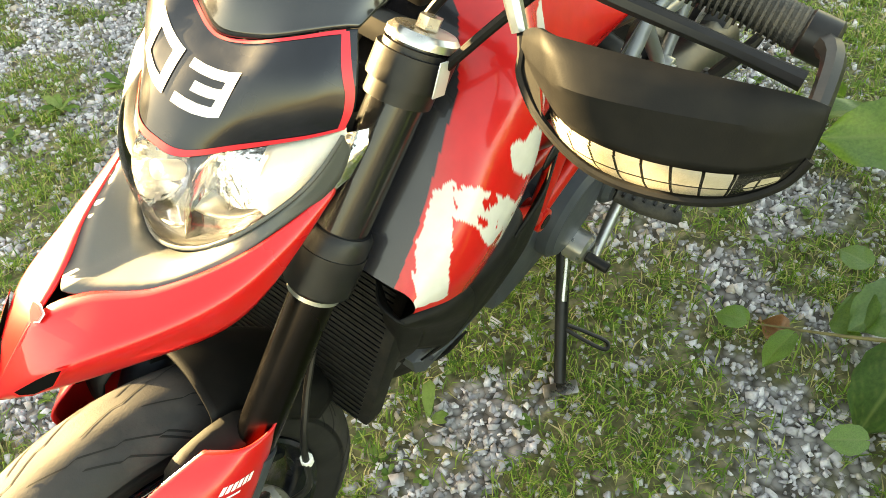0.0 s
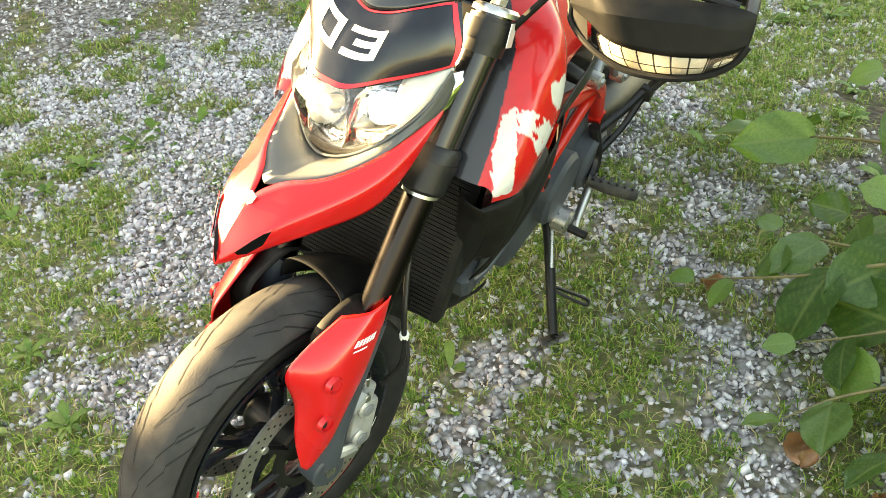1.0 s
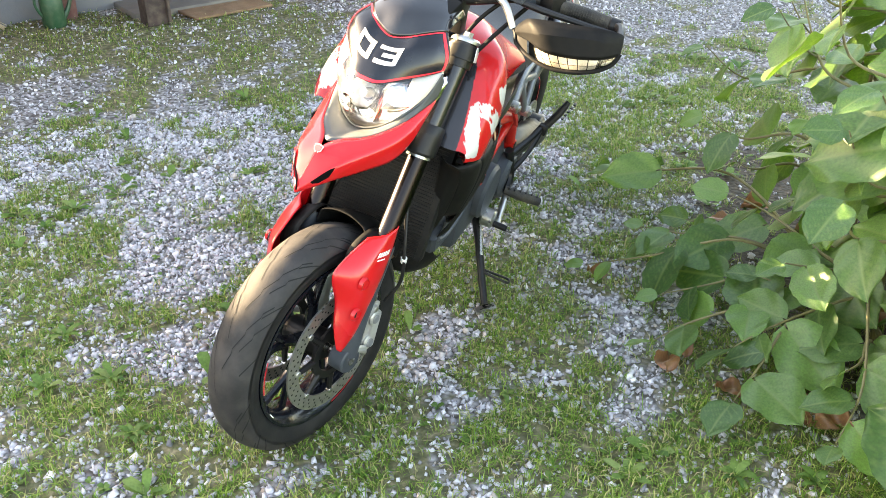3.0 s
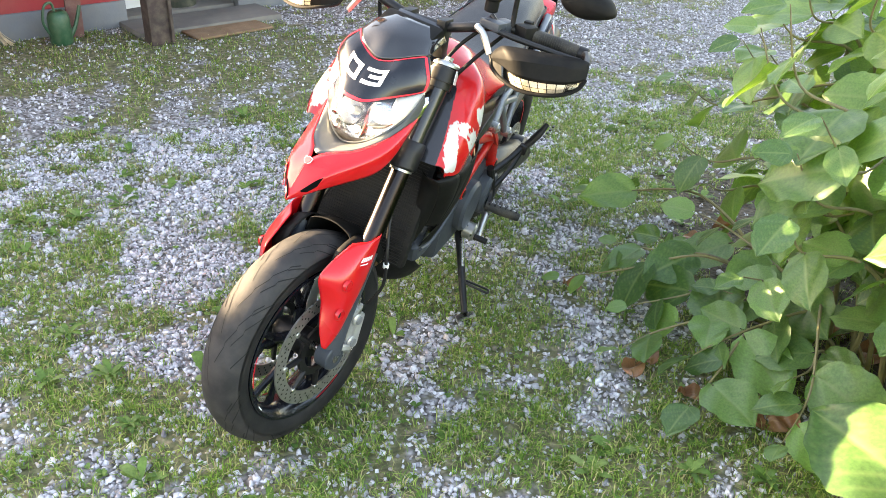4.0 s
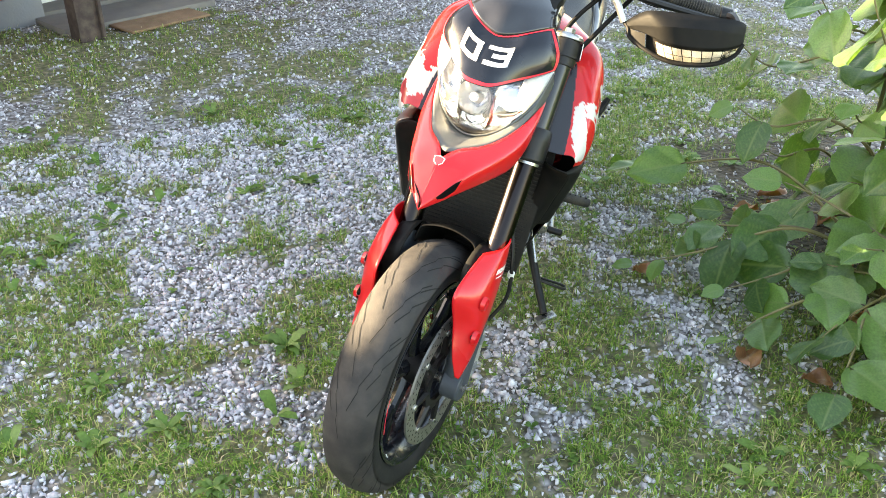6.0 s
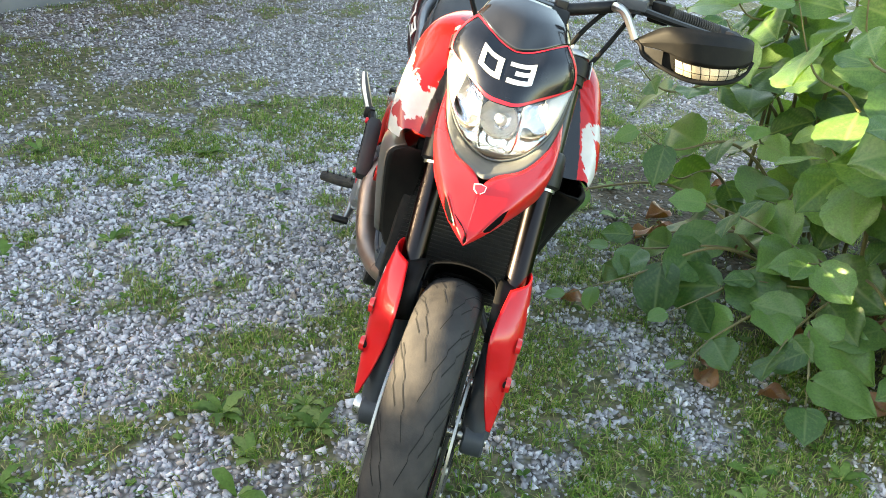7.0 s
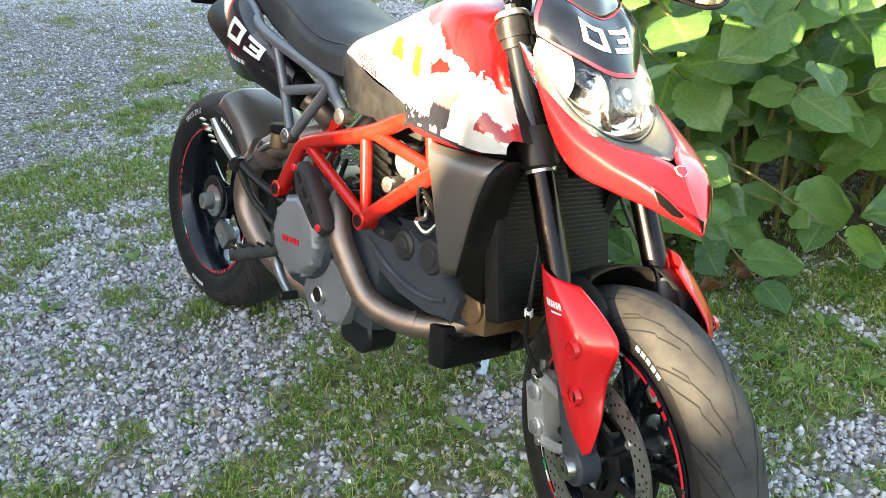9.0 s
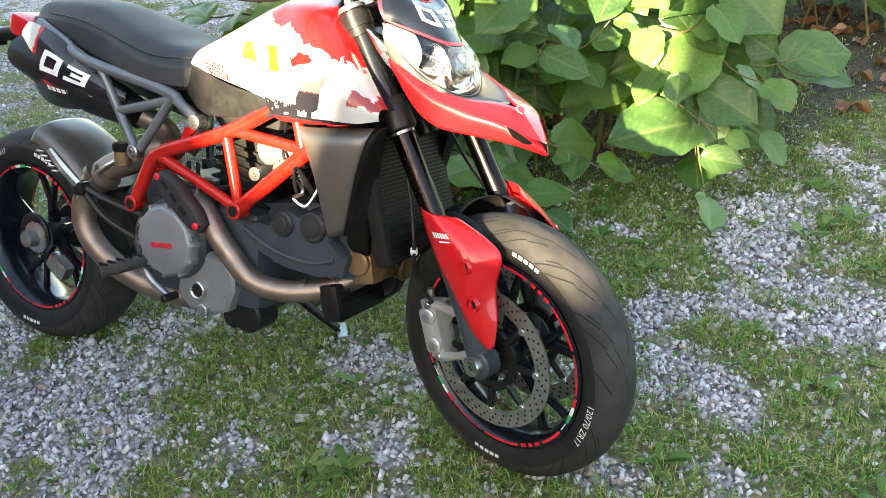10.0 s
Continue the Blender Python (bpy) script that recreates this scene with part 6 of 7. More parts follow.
gc = bp("generator_cover", plate([(0.735, 0.44), (0.775, 0.405), (0.815, 0.40), (0.845, 0.375), (0.845, 0.33), (0.82, 0.275), (0.76, 0.258), (0.70, 0.262), (0.665, 0.30), (0.675, 0.345), (0.72, 0.36)], -0.13, -0.172, 0.008), ALLOY, "grey engine side cover")
bp("sight_glass", join(rod((0.742, -0.170, 0.318), (0.742, -0.181, 0.318), 0.020, 24, 0.003)), DARK_VOID, "", gc)
bp("sight_glass_ring", lathe([(0.015, -0.180), (0.020, -0.184), (0.023, -0.182), (0.023, -0.172)], 24, (0.742, 0, 0.318)), SILVER, "", gc)
bp("drain_plug", rod((0.758, -0.165, 0.272), (0.758, -0.186, 0.272), 0.017, 6, 0.002), SILVER, "", gc)
bp("water_pump", join(rod((0.585, -0.12, 0.435), (0.585, -0.190, 0.435), 0.033, 20, 0.006), rod((0.575, -0.14, 0.405), (0.575, -0.185, 0.405), 0.022, 16, 0.004), rod((0.585, -0.189, 0.435), (0.585, -0.196, 0.435), 0.014, 6, 0.001)), SILVER, "bright alloy pump housing")
bp("oil_filter", join(rod((0.845, -0.135, 0.262), (0.845, -0.06, 0.262), 0.044, 28, 0.006), rod((0.80, -0.13, 0.25), (0.80, -0.08, 0.25), 0.030, 20, 0.004)), BLACK_METAL, "black oil filter")
hs = bp("pipe_heat_shield", plate([(0.672, 0.590), (0.690, 0.604), (0.722, 0.590), (0.795, 0.520), (0.812, 0.492), (0.800, 0.474), (0.775, 0.478), (0.690, 0.545)], -0.195, -0.232, 0.008), GREY_PLASTIC, "black slotted pipe heat shield")
for k in range(3):
    x, z = 0.706 + 0.026 * k, 0.574 - 0.026 * k
    # dark bar stands for the shade within the slot
    bp("shield_slot", box((x, -0.2325, z), (0.024, 0.003, 0.009), 0.001, (0, 45, 0)), DARK_VOID, "", hs)
for x, z in ((0.686, 0.590), (0.797, 0.492)):
    bp("shield_bolt", rod((x, -0.230, z), (x, -0.238, z), 0.008, 14, 0.002), RED_MARK, "red bolt", hs)
pipe = bp("exhaust_header", tube([(0.70, -0.09, 0.545), (0.745, -0.150, 0.525), (0.805, -0.183, 0.478), (0.848, -0.180, 0.425), (0.892, -0.165, 0.370), (0.955, -0.145, 0.350), (1.03, -0.115, 0.354), (1.10, -0.07, 0.38), (1.14, -0.03, 0.41)], 0.0255, 20, 6), HEADER, "heat-browned steel exhaust header")
for q, w_ in (((0.855, -0.178, 0.416), (0.861, -0.176, 0.408)), ((1.005, -0.126, 0.352), (1.018, -0.120, 0.353))):
    bp("pipe_band", tube([q, w_], 0.0270, 20, 1, False), HEADER, "", pipe)
bp("rear_header", tube([(0.80, 0.02, 0.27), (0.66, -0.03, 0.235), (0.52, -0.075, 0.25), (0.42, -0.105, 0.285), (0.335, -0.120, 0.340), (0.295, -0.125, 0.410), (0.310, -0.120, 0.490), (0.37, -0.10, 0.550), (0.45, -0.07, 0.585), (0.52, -0.03, 0.62)], [0.028, 0.030, 0.031, 0.031, 0.031, 0.031, 0.031, 0.034, 0.036, 0.034], 20, 5), HEADER, "large heat-tinted collector pipe")
bp("heat_guard", sheet(dense(np.array([[(0.30, -0.150, 0.47), (0.33, -0.165, 0.50), (0.36, -0.155, 0.52)], [(0.36, -0.145, 0.53), (0.39, -0.150, 0.56), (0.42, -0.135, 0.575)], [(0.42, -0.115, 0.575), (0.44, -0.11, 0.60), (0.47, -0.09, 0.61)]]), 4, 4)), SILVER, "pale pipe guard", None, 40, 0.003)
for x, y in ((0.345, -0.10), (0.375, -0.10)):
    bp("pipe_ring", tube([(x, y - 0.02, 0.53), (x + 0.012, y - 0.018, 0.542)], 0.037, 18, 1, False), HEADER, "")

# radiator, shrouds, oil cooler
rad = bp("radiator", box((1.205, 0, 0.600), (0.035, 0.30, 0.30), 0.006, (0, -14, 0)), DARK_VOID, "black radiator behind the fork")
for k in range(34):
    z = 0.465 + 0.0082 * k
    bp("radiator_fin", box((1.2235 - math.tan(radians(-14)) * -(z - 0.60) - (z - 0.60) * 0.0, 0, z), (0.004, 0.27, 0.0022), 0, (0, -14, 0)), BLACK_METAL, "", rad)
for s in (-1, 1):
    shr = np.array([
        [(1.055, 0.150, 0.754), (1.058, 0.188, 0.753), (1.120, 0.198, 0.752), (1.220, 0.194, 0.751), (1.268, 0.178, 0.749)],
        [(1.056, 0.150, 0.737), (1.060, 0.203, 0.736), (1.120, 0.215, 0.735), (1.210, 0.211, 0.734), (1.256, 0.188, 0.733)],
        [(1.075, 0.150, 0.660), (1.080, 0.198, 0.658), (1.120, 0.208, 0.656), (1.170, 0.202, 0.655), (1.205, 0.178, 0.655)],
        [(1.102, 0.145, 0.570), (1.108, 0.180, 0.567), (1.130, 0.188, 0.565), (1.155, 0.182, 0.563), (1.180, 0.160, 0.563)]]) * np.array((1, s, 1))
    if s < 0:
        shr = np.array([
            [(1.030, -0.150, 0.734), (1.040, -0.176, 0.734), (1.120, -0.180, 0.738), (1.200, -0.180, 0.744), (1.246, -0.174, 0.747)],
            [(1.066, -0.150, 0.708), (1.078, -0.206, 0.707), (1.130, -0.214, 0.711), (1.200, -0.214, 0.719), (1.246, -0.202, 0.724)],
            [(1.092, -0.150, 0.632), (1.100, -0.198, 0.632), (1.130, -0.208, 0.636), (1.175, -0.206, 0.643), (1.212, -0.192, 0.650)],
            [(1.106, -0.145, 0.508), (1.113, -0.172, 0.508), (1.125, -0.178, 0.509), (1.140, -0.176, 0.511), (1.157, -0.162, 0.512)]])
    flank = dense(shr, 5, 5)
    # left copy of the bronze panel is black: its shade is in the colour
    shroud = bp("radiator_shroud", sheet(flank[:, :14 if s > 0 else 19]), BRONZE if s < 0 else BLACK_PLASTIC, "bronze metallic radiator shroud" if s < 0 else "radiator shroud with its left-side shade put in as black", None, 30, 0.004)
    bp("shroud_edge", sheet(flank[:, 13 if s > 0 else 18:]), BLACK_PLASTIC, "black front edge of the shroud", shroud, 30, 0.004)
    front = np.array([
        [(1.268, 0.178, 0.749), (1.262, 0.150, 0.748), (1.236, 0.128, 0.745)],
        [(1.256, 0.188, 0.733), (1.250, 0.158, 0.728), (1.230, 0.130, 0.724)],
        [(1.205, 0.178, 0.655), (1.222, 0.156, 0.650), (1.216, 0.130, 0.645)],
        [(1.180, 0.160, 0.563), (1.200, 0.144, 0.558), (1.196, 0.122, 0.552)],
        [(1.150, 0.130, 0.470), (1.176, 0.118, 0.462), (1.178, 0.104, 0.458)]]) * np.array((1, s, 1))
    if s < 0:
        front[:4, 0] = shr[:, 4]
        front[:3, 1] = [(1.244, -0.150, 0.745), (1.240, -0.155, 0.724), (1.216, -0.152, 0.650)]
    bp("shroud_front", sheet(dense(front, 5, 5)), BLACK_PLASTIC, "black inner face of the shroud", None, 60, 0.003)
    if s > 0:
        skirt = np.array([
            [(0.930, 0.176, 0.752), (1.01, 0.202, 0.748), (1.09, 0.212, 0.745)],
            [(0.945, 0.176, 0.675), (1.02, 0.204, 0.662), (1.10, 0.204, 0.655)],
            [(0.985, 0.168, 0.590), (1.05, 0.190, 0.570), (1.12, 0.185, 0.560)],
            [(1.050, 0.150, 0.500), (1.09, 0.165, 0.480), (1.14, 0.150, 0.470)]])
        bp("shroud_skirt", sheet(dense(skirt, 5, 5)), BLACK_PLASTIC, "black side skirt below the tank wing", None, 60, 0.003)
bp("fairing_keel", sheet(dense(np.array([[(1.16, 0.12, 0.47), (1.20, 0.04, 0.45), (1.20, -0.02, 0.45)], [(1.06, 0.14, 0.36), (1.14, 0.08, 0.33), (1.16, 0.02, 0.34)], [(0.96, 0.13, 0.30), (1.02, 0.10, 0.27), (1.04, 0.04, 0.27)]]), 4, 4)), BLACK_PLASTIC, "black belly panel", None, 40, 0.004)
oc = bp("oil_cooler", box((1.085, -0.035, 0.336), (0.05, 0.185, 0.085), 0.008, (0, -10, 0)), BLACK_METAL, "black finned oil cooler")
for k in range(7):
    bp("cooler_fin", box((1.108, -0.035, 0.304 + 0.0105 * k), (0.012, 0.165, 0.003), 0, (0, -10, 0)), BLACK_METAL, "", oc)
for y in (-0.10, 0.03):
    bp("cooler_bracket", tube([(1.085, y, 0.375), (1.09, y + 0.01, 0.40), (1.11, y + 0.02, 0.42)], 0.009, 8, 3), BLACK_METAL, "", oc)
bp("horn", rod((1.165, 0.03, 0.41), (1.195, 0.03, 0.405), 0.036, 20, 0.006), BRASS, "")

# swingarm, hugger, rear brake
bp("swingarm", join(tube([(0.50, 0.10, 0.42), (0.36, 0.125, 0.42), (0.20, 0.135, 0.38), (0.06, 0.125, 0.33), (-0.02, 0.118, 0.315)], [0.045, 0.050, 0.048, 0.055, 0.060], 14, 5), rod((0.0, 0.06, 0.315), (0.0, 0.15, 0.315), 0.068, 28, 0.008), rod((0.50, -0.13, 0.42), (0.50, 0.14, 0.42), 0.038, 20, 0.004), tube([(0.50, -0.10, 0.43), (0.42, -0.07, 0.47), (0.40, 0.0, 0.49), (0.38, 0.08, 0.46)], 0.024, 10, 4)), BLACK_METAL, "black single-sided swingarm")
hug = [[((0.318 + 0.022 + h) * np.cos(t), y, 0.315 + (0.318 + 0.022 + h) * np.sin(t)) for y, h in ((-0.108, -0.05), (-0.095, -0.018), (-0.055, 0.0), (0, 0.004), (0.055, 0.0), (0.095, -0.018), (0.108, -0.05))] for t in np.radians(np.linspace(28, 74, 9))]
bp("rear_hugger", sheet(dense(hug, 3, 4)), BRONZE, "bronze-brown rear hugger over the tyre", None, 50, 0.003)
bp("rear_caliper", join(box((0.125, -0.082, 0.245), (0.075, 0.035, 0.05), 0.010, (0, 35, 0))), SILVER, "grey rear brake caliper")
bp("rear_hub_plate", join(rod((0, -0.068, 0.315), (0, -0.052, 0.315), 0.060, 32, 0.004), *[rod((0.045 * math.cos(a), -0.071, 0.315 + 0.045 * math.sin(a)), (0.045 * math.cos(a), -0.060, 0.315 + 0.045 * math.sin(a)), 0.008, 10, 0.001) for a in np.linspace(0, 6.28, 6)[:5]]), BLACK_METAL, "")
bp("shock_absorber", join(rod((0.56, -0.06, 0.64), (0.44, -0.02, 0.42), 0.020, 16, 0.002), *[tube([(0.56 - 0.12 * k - 0.004, -0.06 + 0.04 * k - 0.028, 0.64 - 0.22 * k), (0.56 - 0.12 * k + 0.02, -0.06 + 0.04 * k, 0.64 - 0.22 * k - 0.016), (0.56 - 0.12 * k + 0.004, -0.06 + 0.04 * k + 0.028, 0.64 - 0.22 * k - 0.012), (0.56 - 0.12 * k - 0.02, -0.06 + 0.04 * k, 0.64 - 0.22 * k), (0.56 - 0.12 * k - 0.004, -0.06 + 0.04 * k - 0.028, 0.64 - 0.22 * k - 0.010)], 0.005, 6, 4) for k in np.linspace(0.2, 0.8, 6)]), RED_FRAME, "red coil spring shock")
bp("fluid_cup_rear", join(rod((0.50, -0.165, 0.585), (0.50, -0.165, 0.622), 0.020, 16, 0.002)), BRASS, "rear brake fluid cup")
bp("rear_cup_lid", rod((0.50, -0.165, 0.618), (0.50, -0.165, 0.640), 0.023, 16, 0.004), BLACK_PLASTIC, "")

# foot controls
for s in (-1, 1):
    F = lambda x, y, z: (x, y * s, z)
    hanger = bp("footrest_hanger", join(tube([F(0.585, 0.165, 0.50), F(0.560, 0.185, 0.42), F(0.590, 0.195, 0.372)], [0.014, 0.012, 0.014], 8, 4), tube([F(0.56, 0.165, 0.47), F(0.47, 0.195, 0.50), F(0.405, 0.215, 0.535)], [0.012, 0.010, 0.012], 8, 4), tube([F(0.56, 0.18, 0.41), F(0.47, 0.205, 0.46), F(0.405, 0.215, 0.530)], [0.010, 0.008, 0.010], 8, 4)), BLACK_METAL, "black footrest hanger")
    peg = bp("footrest", tube([F(0.605, 0.190, 0.378), F(0.590, 0.24, 0.370), F(0.560, 0.300, 0.358)], [0.013, 0.016, 0.014], 10, 4), GRIP, "black serrated footrest", hanger)
    bp("footrest_teeth", join(*[box(F(0.602 - 0.009 * k, 0.205 + 0.017 * k, 0.391 - 0.0032 * k), (0.026, 0.006, 0.008), 0.002) for k in range(6)]), BLACK_METAL, "", hanger)
    bp("heel_guard", plate([(0.50, 0.49), (0.535, 0.45), (0.545, 0.40), (0.52, 0.38), (0.495, 0.43)], 0.170 * s, 0.176 * s), BLACK_METAL, "", hanger)
    pp = bp("passenger_footrest", tube([F(0.405, 0.222, 0.535), F(0.382, 0.246, 0.580), F(0.362, 0.262, 0.622)], [0.012, 0.013, 0.008], 8, 4), SILVER if s < 0 else BLACK_METAL, "folded passenger footrest", hanger)
    bp("passenger_rest_teeth", join(*[box(F(0.378 - 0.006 * k, 0.263 + 0.005 * k, 0.570 + 0.012 * k), (0.020, 0.008, 0.004), 0.001) for k in range(5)]), SILVER if s < 0 else BLACK_METAL, "", hanger)
    bp("footrest_knuckle", box(F(0.408, 0.218, 0.525), (0.035, 0.03, 0.035), 0.008), BLACK_METAL, "", hanger)
    pedal = bp("brake_pedal" if s < 0 else "gear_lever", tube([F(0.590, 0.200, 0.350), F(0.63, 0.205, 0.320), F(0.685, 0.215, 0.302), F(0.70, 0.222, 0.306)], [0.013, 0.011, 0.009, 0.009], 10, 4), SILVER, "bare alloy foot lever", hanger)
    bp("pedal_toe", rod(F(0.700, 0.205, 0.306), F(0.700, 0.250, 0.306), 0.010, 12, 0.002), BLACK_METAL, "", hanger)
bp("sprocket_cover", join(rod((0.56, 0.13, 0.40), (0.56, 0.185, 0.40), 0.075, 32, 0.010), rod((0.73, 0.12, 0.42), (0.73, 0.175, 0.42), 0.085, 36, 0.010)), ALLOY_DARK, "dark grey left engine covers")
bp("slave_cylinder", rod((0.70, 0.165, 0.32), (0.70, 0.205, 0.32), 0.03, 18, 0.005), SILVER, "")
# side stand
stand = bp("side_stand", tube([(0.655, 0.135, 0.285), (0.70, 0.175, 0.235), (0.765, 0.230, 0.155), (0.818, 0.274, 0.098)], [0.015, 0.013, 0.012, 0.011], 12, 4), BLACK_METAL, "black side stand folded out onto the gravel")
bp("stand_foot", box((0.826, 0.283, 0.090), (0.030, 0.065, 0.012), 0.004, (18, -4, 40)), STEEL, "worn steel stand foot", stand)
bp("stand_tab", tube([(0.758, 0.232, 0.165), (0.750, 0.275, 0.158), (0.738, 0.310, 0.150), (0.722, 0.305, 0.152), (0.735, 0.262, 0.160), (0.752, 0.226, 0.170)], 0.0042, 8, 5), BLACK_METAL, "", stand)
bp("stand_spring", tube([(0.66, 0.15, 0.30), (0.735, 0.205, 0.205)], 0.006, 8, 1, False), STEEL, "", stand)


# ---- the big-leaved shrub beside the yard ----
def leaf_material(name, dark, light, through_light, vein=(0.30, 0.36, 0.14)):
    m = bpy.data.materials.new(name)
    m.use_nodes = True
    nt = m.node_tree
    b = nt.nodes["Principled BSDF"]
    info = nt.nodes.new("ShaderNodeObjectInfo")
    col = ramp(nt, info.outputs["Random"], [(0.0, dark), (0.7, light), (1.0, tuple(min(1, 1.25 * c) for c in light))])
    col = blend(nt, 1.0, col, ramp(nt, noise_of(nt, 30, 5.0), [(0.3, (0.72,) * 3), (0.7, (1.12,) * 3)]), "MULTIPLY")
    a = nt.nodes.new("ShaderNodeAttribute")
    a.attribute_name = "vein"
    col = blend(nt, a.outputs["Fac"], col, vein)
    nt.links.new(col, b.inputs["Base Color"])
    b.inputs["Roughness"].default_value = 0.37
    b.inputs["Specular IOR Level"].default_value = 0.55
    bump(nt, b, blend(nt, 0.5, a.outputs["Fac"], noise_of(nt, 90, 3.0)), 0.35, 0.002)
    t = nt.nodes.new("ShaderNodeBsdfTranslucent")
    warm = blend(nt, 1.0, col, (1.9, 1.85, 0.42), "MULTIPLY")
    nt.links.new(warm, t.inputs["Color"])
    mx = nt.nodes.new("ShaderNodeMixShader")
    mx.inputs[0].default_value = through_light
    nt.links.new(b.outputs[0], mx.inputs[1])
    nt.links.new(t.outputs[0], mx.inputs[2])
    nt.links.new(mx.outputs[0], nt.nodes["Material Output"].inputs[0])
    return m


LEAF = leaf_material("knotweed_leaf", (0.043, 0.106, 0.030), (0.110, 0.208, 0.060), 0.40, (0.16, 0.23, 0.09))
DRY = leaf_material("withered_leaf", (0.16, 0.055, 0.025), (0.24, 0.11, 0.05), 0.1, (0.28, 0.16, 0.08))
STEM = surface("green_red_stem", (0.14, 0.12, 0.05), 0.5, 0.0, 0.0, 0.3, 20, 200, 0.1)


def leaf_mesh(name, seed, material, curl=0.0):
    """A heart-based pointed leaf 1 long: x to the tip, folded a little along its midrib."""
    r = np.random.RandomState(seed)
    nu, nv = 22, 19
    t = np.linspace(0, 1, nu)
    k = np.clip((t - 0.72) / 0.28, 0, 1)
    w = 0.42 * np.power(np.clip(np.sin(np.pi * np.power(t, 0.75)), 0, 1), 0.60) * (1 - 0.45 * k * k * (3 - 2 * k))
    w[0], w[-1] = 0.02, 0.004
    fold, sag, wave = r.uniform(0.06, 0.20), r.uniform(0.08, 0.22), r.uniform(0.015, 0.035)
    v, vein = [], []
    for i, a in enumerate(t):
        for j in range(nv):
            s = j / (nv - 1) * 2 - 1
            y = s * w[i] * (1 + 0.045 * math.sin(9 * a + seed + 3 * (s > 0)) + 0.03 * math.sin(31 * a + 2 * seed + 5 * (s > 0)))
            x = a - 0.11 * abs(s) ** 1.6 * (1 - a) ** 3 * (1 if i else 0.9)
            z = fold * abs(y) - sag * a * a + wave * math.sin(11 * a + 4 * s + seed) * abs(s) + curl * (y * y * 3 + 0.3 * math.sin(7 * a + 3 * s))
            v.append((x, y, z))
            side = abs(((a - 0.9 * abs(y)) * 6) % 1 - 0.5) > 0.42
            vein.append(0.7 if j == nv // 2 else (0.30 if side else 0.0))
    me = bpy.data.meshes.new(name)
    _, f = sheet(np.array(v).reshape(nu, nv, 3))
    me.from_pydata(v, [], f)
    me.attributes.new("vein", "FLOAT", "POINT").data.foreach_set("value", np.array(vein))
    me.shade_smooth()
    me.materials.append(material)
    return me


LEAVES = [leaf_mesh("leaf", k, LEAF) for k in range(7)]
DRY_LEAVES = [leaf_mesh("withered_leaf", 20 + k, DRY, 0.45) for k in range(3)]
lr = random.Random(12)


def hang_leaf(plant, p, out, length, meshes, droop, turned=True):
    """A leaf at p whose tip points along out, drooping."""
    d = Vector(out).normalized()
    d = (d + Vector((0, 0, -droop))).normalized()
    up = Vector((-0.62 + lr.uniform(-0.75, 0.60), 0.15 + lr.uniform(-0.70, 0.70), 0.80)) if turned else Vector((lr.uniform(-0.3, 0.3), lr.uniform(-0.3, 0.3), 1.0))
    y = up.cross(d).normalized()
    z = d.cross(y).normalized()
    me = lr.choice(meshes)
    ob = new(me.name.split(".")[0], me)
    ob.parent = plant
    m = Matrix((d, y, z)).transposed().to_4x4()
    ob.matrix_basis = Matrix.Translation(p) @ m @ Matrix.Diagonal((length, length * lr.uniform(0.85, 1.1), length, 1))


def shrub(tips, base, label, big=1.0, leafy=0.62, limp=0.0, arch=0.42, gap=1.0):
    plant = thing("knotweed_shrub", label, "shrub", None, "shrubs beside the yard")
    bx, by, sp_ = base
    for tip in tips:
        b0 = Vector((bx + lr.uniform(-sp_, sp_), by + lr.uniform(-sp_, sp_), -0.02))
        e = Vector(tip)
        side = (e - b0)
        mid = b0 + side * 0.45 + Vector((0, 0, max(0.10, arch * side.length - 0.15 * e.z)))
        low = b0 + side * 0.15 + Vector((0, 0, 0.55 * mid.z))
        near = b0 + side * 0.78 + Vector((lr.uniform(-0.03, 0.03), lr.uniform(-0.03, 0.03), 0.55 * max(0, mid.z - e.z) * 0.6 + 0.04))
        pts = spline(np.array([b0, low, mid, near, e]), 7)
        part("stem", tube(pts, [0.008, 0.007, 0.005, 0.0035, 0.0015], 6, 1, False), STEM, plant)
        run = np.r_[0, np.cumsum(np.linalg.norm(np.diff(pts, axis=0), axis=1))]
        total, s, k = run[-1], 0.0, 0
        while s < min(total * 0.86, leafy):
            q = np.array([np.interp(total - s, run, pts[:, i]) for i in range(3)])
            q2 = np.array([np.interp(max(0, total - s - 0.03), run, pts[:, i]) for i in range(3)])
            along = Vector(q - q2).normalized()
            flat = Vector((along.x, along.y, 0)).normalized() if abs(along.z) < 0.98 else Vector((-1, 0, 0))
            right = Vector((-flat.y, flat.x, 0))
            sgn = 1 if k % 2 else -1
            length = big * (0.085 + 0.095 * min(1, (s + 0.04) / 0.26)) * lr.uniform(0.62, 1.3)
            out = flat * (1.0 if s == 0 else 0.45) + right * (0 if s == 0 else sgn * lr.uniform(0.7, 1.1))
            if q[2] > 0.02:
                root = Vector(q) + out.normalized() * 0.018
                hang_leaf(plant, root, out, length, LEAVES, lr.uniform(-0.12, 0.34 + limp))
            s += lr.uniform(0.075, 0.120) * big * gap
            k += 1
    return plant


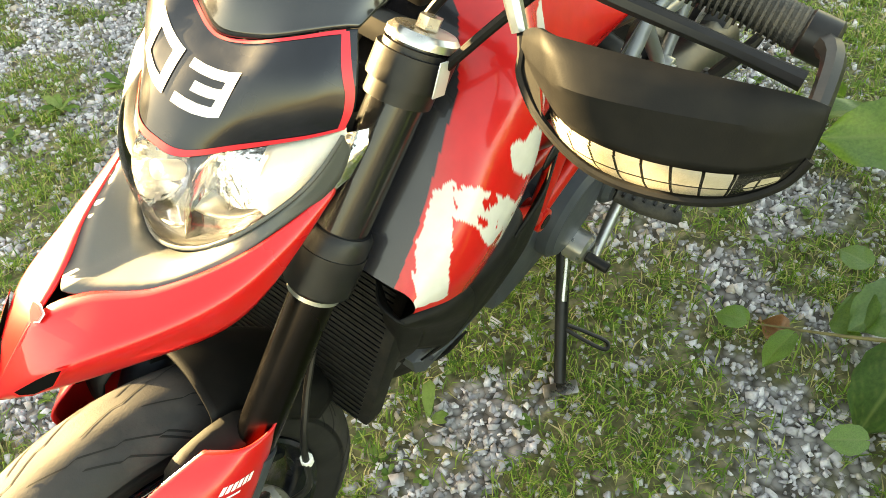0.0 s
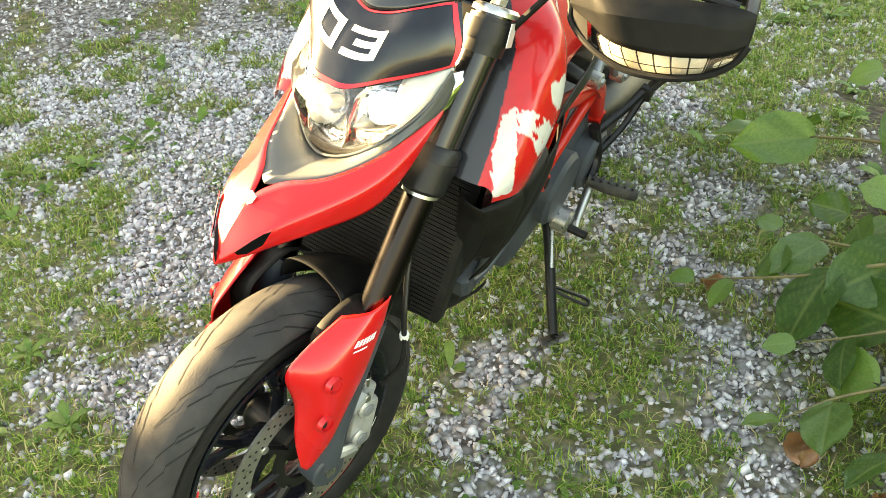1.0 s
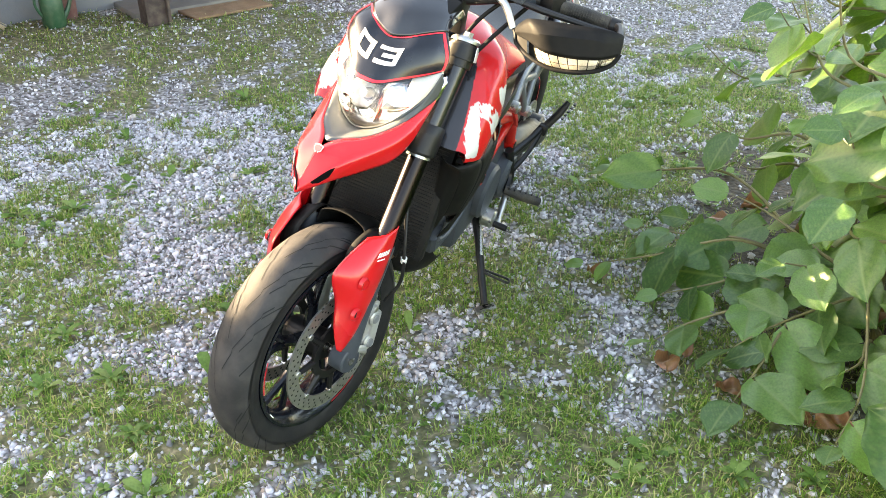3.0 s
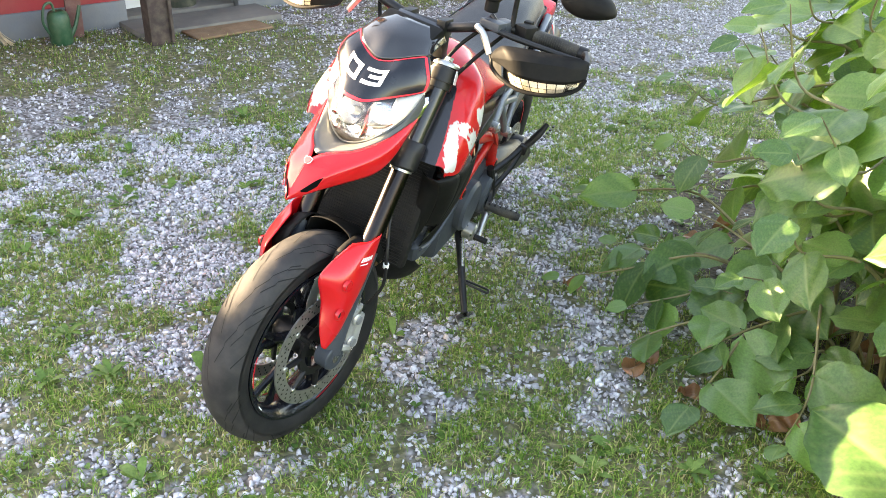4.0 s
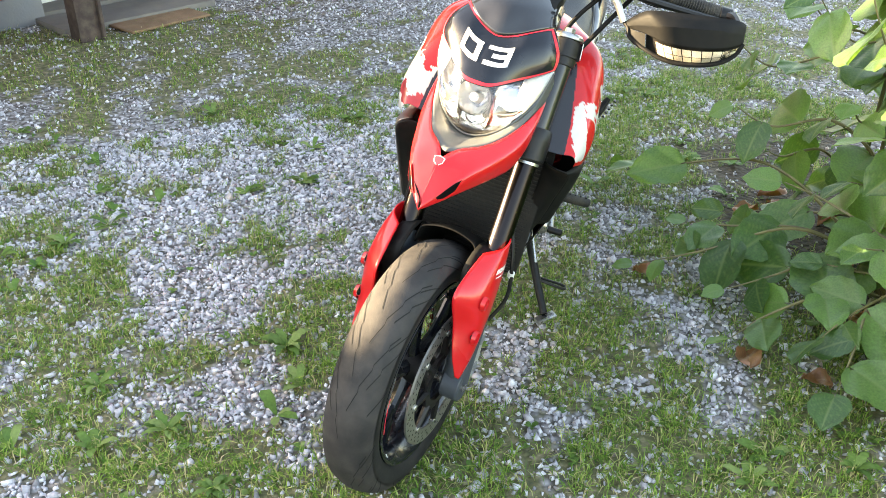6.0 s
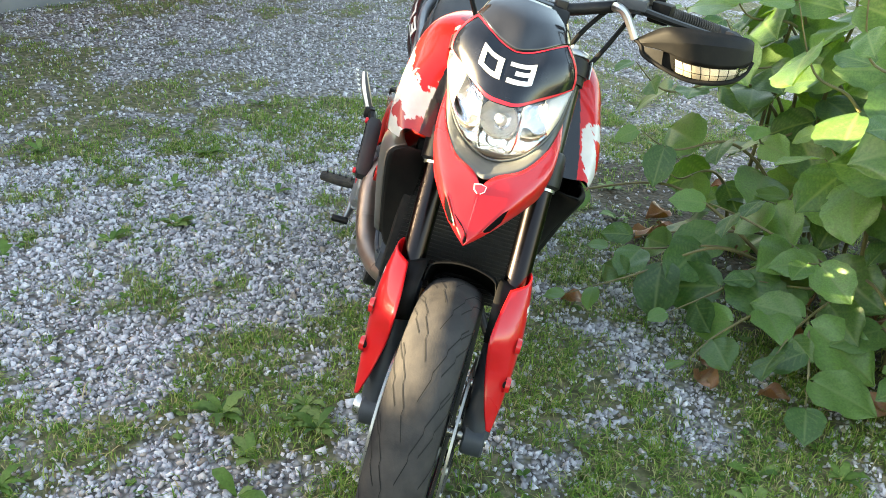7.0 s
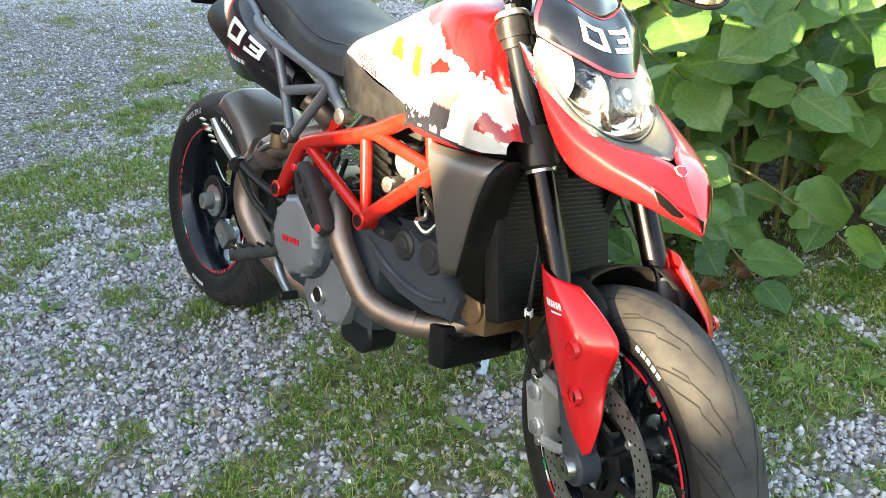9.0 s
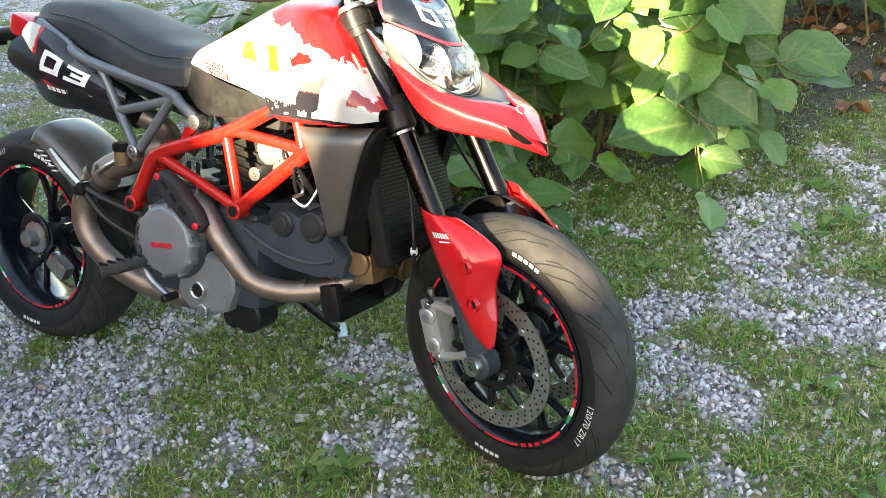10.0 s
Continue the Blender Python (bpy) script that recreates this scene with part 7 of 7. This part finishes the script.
FRONT = [(0.51, 1.12, 0.07), (0.72, 1.14, 0.16), (0.90, 1.72, 0.10), (0.93, 1.20, 0.12), (0.60, 0.82, 0.12), (0.50, 0.68, 0.07), (0.62, 0.50, 0.14), (0.54, 0.36, 0.09), (0.76, 0.26, 0.20), (0.62, 0.10, 0.15), (0.86, 0.92, 0.36), (0.78, 0.55, 0.34), (0.84, 0.70, 0.20)]
MIDDLE = [(0.88, 0.80, 0.97), (0.76, 0.42, 0.76), (0.86, 0.62, 0.60), (0.70, 0.30, 0.90), (0.66, 0.28, 0.66), (0.92, 0.10, 0.44), (0.78, 0.05, 0.62), (0.74, -0.10, 0.85), (0.85, 0.25, 1.02), (0.80, 0.60, 1.08), (0.95, 0.45, 0.78), (1.00, 0.70, 0.62), (0.90, 0.28, 0.52), (0.82, 0.00, 1.05), (0.92, -0.20, 0.95)]
REAR = [(1.02, 1.38, 0.66), (1.20, 1.25, 1.02), (1.05, 1.10, 0.85), (1.00, 1.30, 0.45), (1.12, 0.95, 0.55), (1.15, 1.00, 1.15), (1.05, 0.85, 0.35), (1.35, 1.45, 0.80), (1.30, 1.10, 1.25), (1.10, 1.22, 0.30), (1.45, 1.30, 1.05), (1.25, 0.75, 1.2), (1.15, 0.60, 0.95), (1.4, 0.9, 1.35)]
SIDE = [(0.78, -0.30, 0.62), (0.74, -0.18, 0.42), (0.82, -0.36, 0.78), (0.90, -0.45, 0.60), (0.95, -0.25, 0.35), (0.80, -0.08, 0.22), (0.85, -0.30, 0.98), (1.05, -0.40, 0.85), (0.98, -0.05, 0.70), (1.05, 0.05, 0.25), (1.15, -0.15, 0.55), (0.76, -0.52, 0.34), (0.74, -0.48, 0.16), (0.86, -0.66, 0.38), (0.68, -0.22, 0.14), (0.90, -0.60, 0.66), (0.46, -0.16, 0.10), (0.56, -0.26, 0.26), (0.60, -0.40, 0.40), (0.85, -0.74, 0.30), (1.10, -0.40, 1.20), (1.20, -0.70, 1.05), (1.00, -0.50, 1.00), (1.25, -0.85, 0.8), (1.1, -0.70, 0.70)]
BACK = [(1.25, 0.3, 0.4), (1.3, 0.1, 0.7), (1.4, 0.5, 0.9), (1.3, 0.6, 0.5), (1.5, 0.2, 1.2), (1.5, 0.8, 0.7), (1.35, -0.2, 1.0), (1.6, -0.1, 1.3), (1.7, 0.5, 1.3), (1.6, 1.0, 1.0), (1.45, -0.35, 0.5), (1.2, 0.2, 1.1), (1.3, 0.45, 1.25), (1.7, 0.1, 0.7), (1.2, -0.25, 0.3), (1.3, 0.85, 0.25), (1.6, -0.6, 0.5), (1.8, -0.8, 0.8), (1.7, -0.4, 1.0), (1.5, -0.75, 0.3), (2.0, -0.5, 1.2), (1.9, -1.0, 0.5), (1.7, -0.9, 1.1), (1.15, 0.3, 0.75), (1.1, 0.0, 0.9), (1.2, 0.55, 0.85), (1.15, 0.15, 0.5), (1.25, -0.1, 0.75), (1.4, 0.2, 0.95), (1.35, 0.7, 1.05), (1.5, 0.0, 0.9)]
shrub(FRONT, (1.20, 0.60, 0.22), "low arching green knotweed with broad leaves over the gravel", 0.95, 0.34, 0.1, 0.26)
shrub(MIDDLE, (1.25, 0.40, 0.22), "tall green knotweed with large heart-shaped leaves", 1.0, 0.62, 0.3, 0.42, 1.2)
shrub(REAR, (1.55, 1.00, 0.22), "tall knotweed with light green pointed leaves", 1.0, 0.75, 0.3)
shrub(SIDE, (1.40, -0.30, 0.28), "green knotweed with drooping broad leaves", 1.35, 0.5, 0.7, 0.42, 1.25)
shrub(BACK, (1.70, 0.35, 0.35), "dense dark green knotweed thicket", 1.2, 0.95, 0.5, 0.42, 1.4)
FAR = [(1.75 + 0.30 * (k % 6) + lr.uniform(-0.12, 0.12), -2.6 + 0.28 * (k // 6) + lr.uniform(-0.12, 0.12), lr.choice((0.15, 0.3, 0.5, 0.8))) for k in range(48)]
shrub(FAR, (2.7, -1.7, 0.7), "dark green knotweed thicket further along the yard", 1.3, 0.8, 0.5)
dry = thing("withered_leaves", "withered brown leaves lying at the foot of the shrub", "dead leaves")
for x, y, l in ((0.50, 0.60, 0.10), (0.69, 0.40, 0.14), (0.62, 0.44, 0.09), (0.56, 1.10, 0.09), (0.75, 0.30, 0.12), (0.90, 0.62, 0.12), (0.58, 0.64, 0.08)):
    a = lr.uniform(0, 6.28)
    hang_leaf(dry, Vector((x, y, 0.030)), (math.cos(a), math.sin(a), 0.05), 0.8 * l, DRY_LEAVES, 0.0, False)
litter = thing("leaf_litter", "scattered brown dead leaves on dark soil under the shrubs", "leaf litter")
for k in range(170):
    x, y = lr.uniform(1.0, 2.9), lr.uniform(-2.3, 1.4)
    if lr.random() < float(litter_at(np.array([x]), np.array([y]))[0]):
        a = lr.uniform(0, 6.28)
        hang_leaf(litter, Vector((x, y, 0.022)), (math.cos(a), math.sin(a), lr.uniform(0.0, 0.2)), lr.uniform(0.05, 0.11), DRY_LEAVES, 0.0, False)
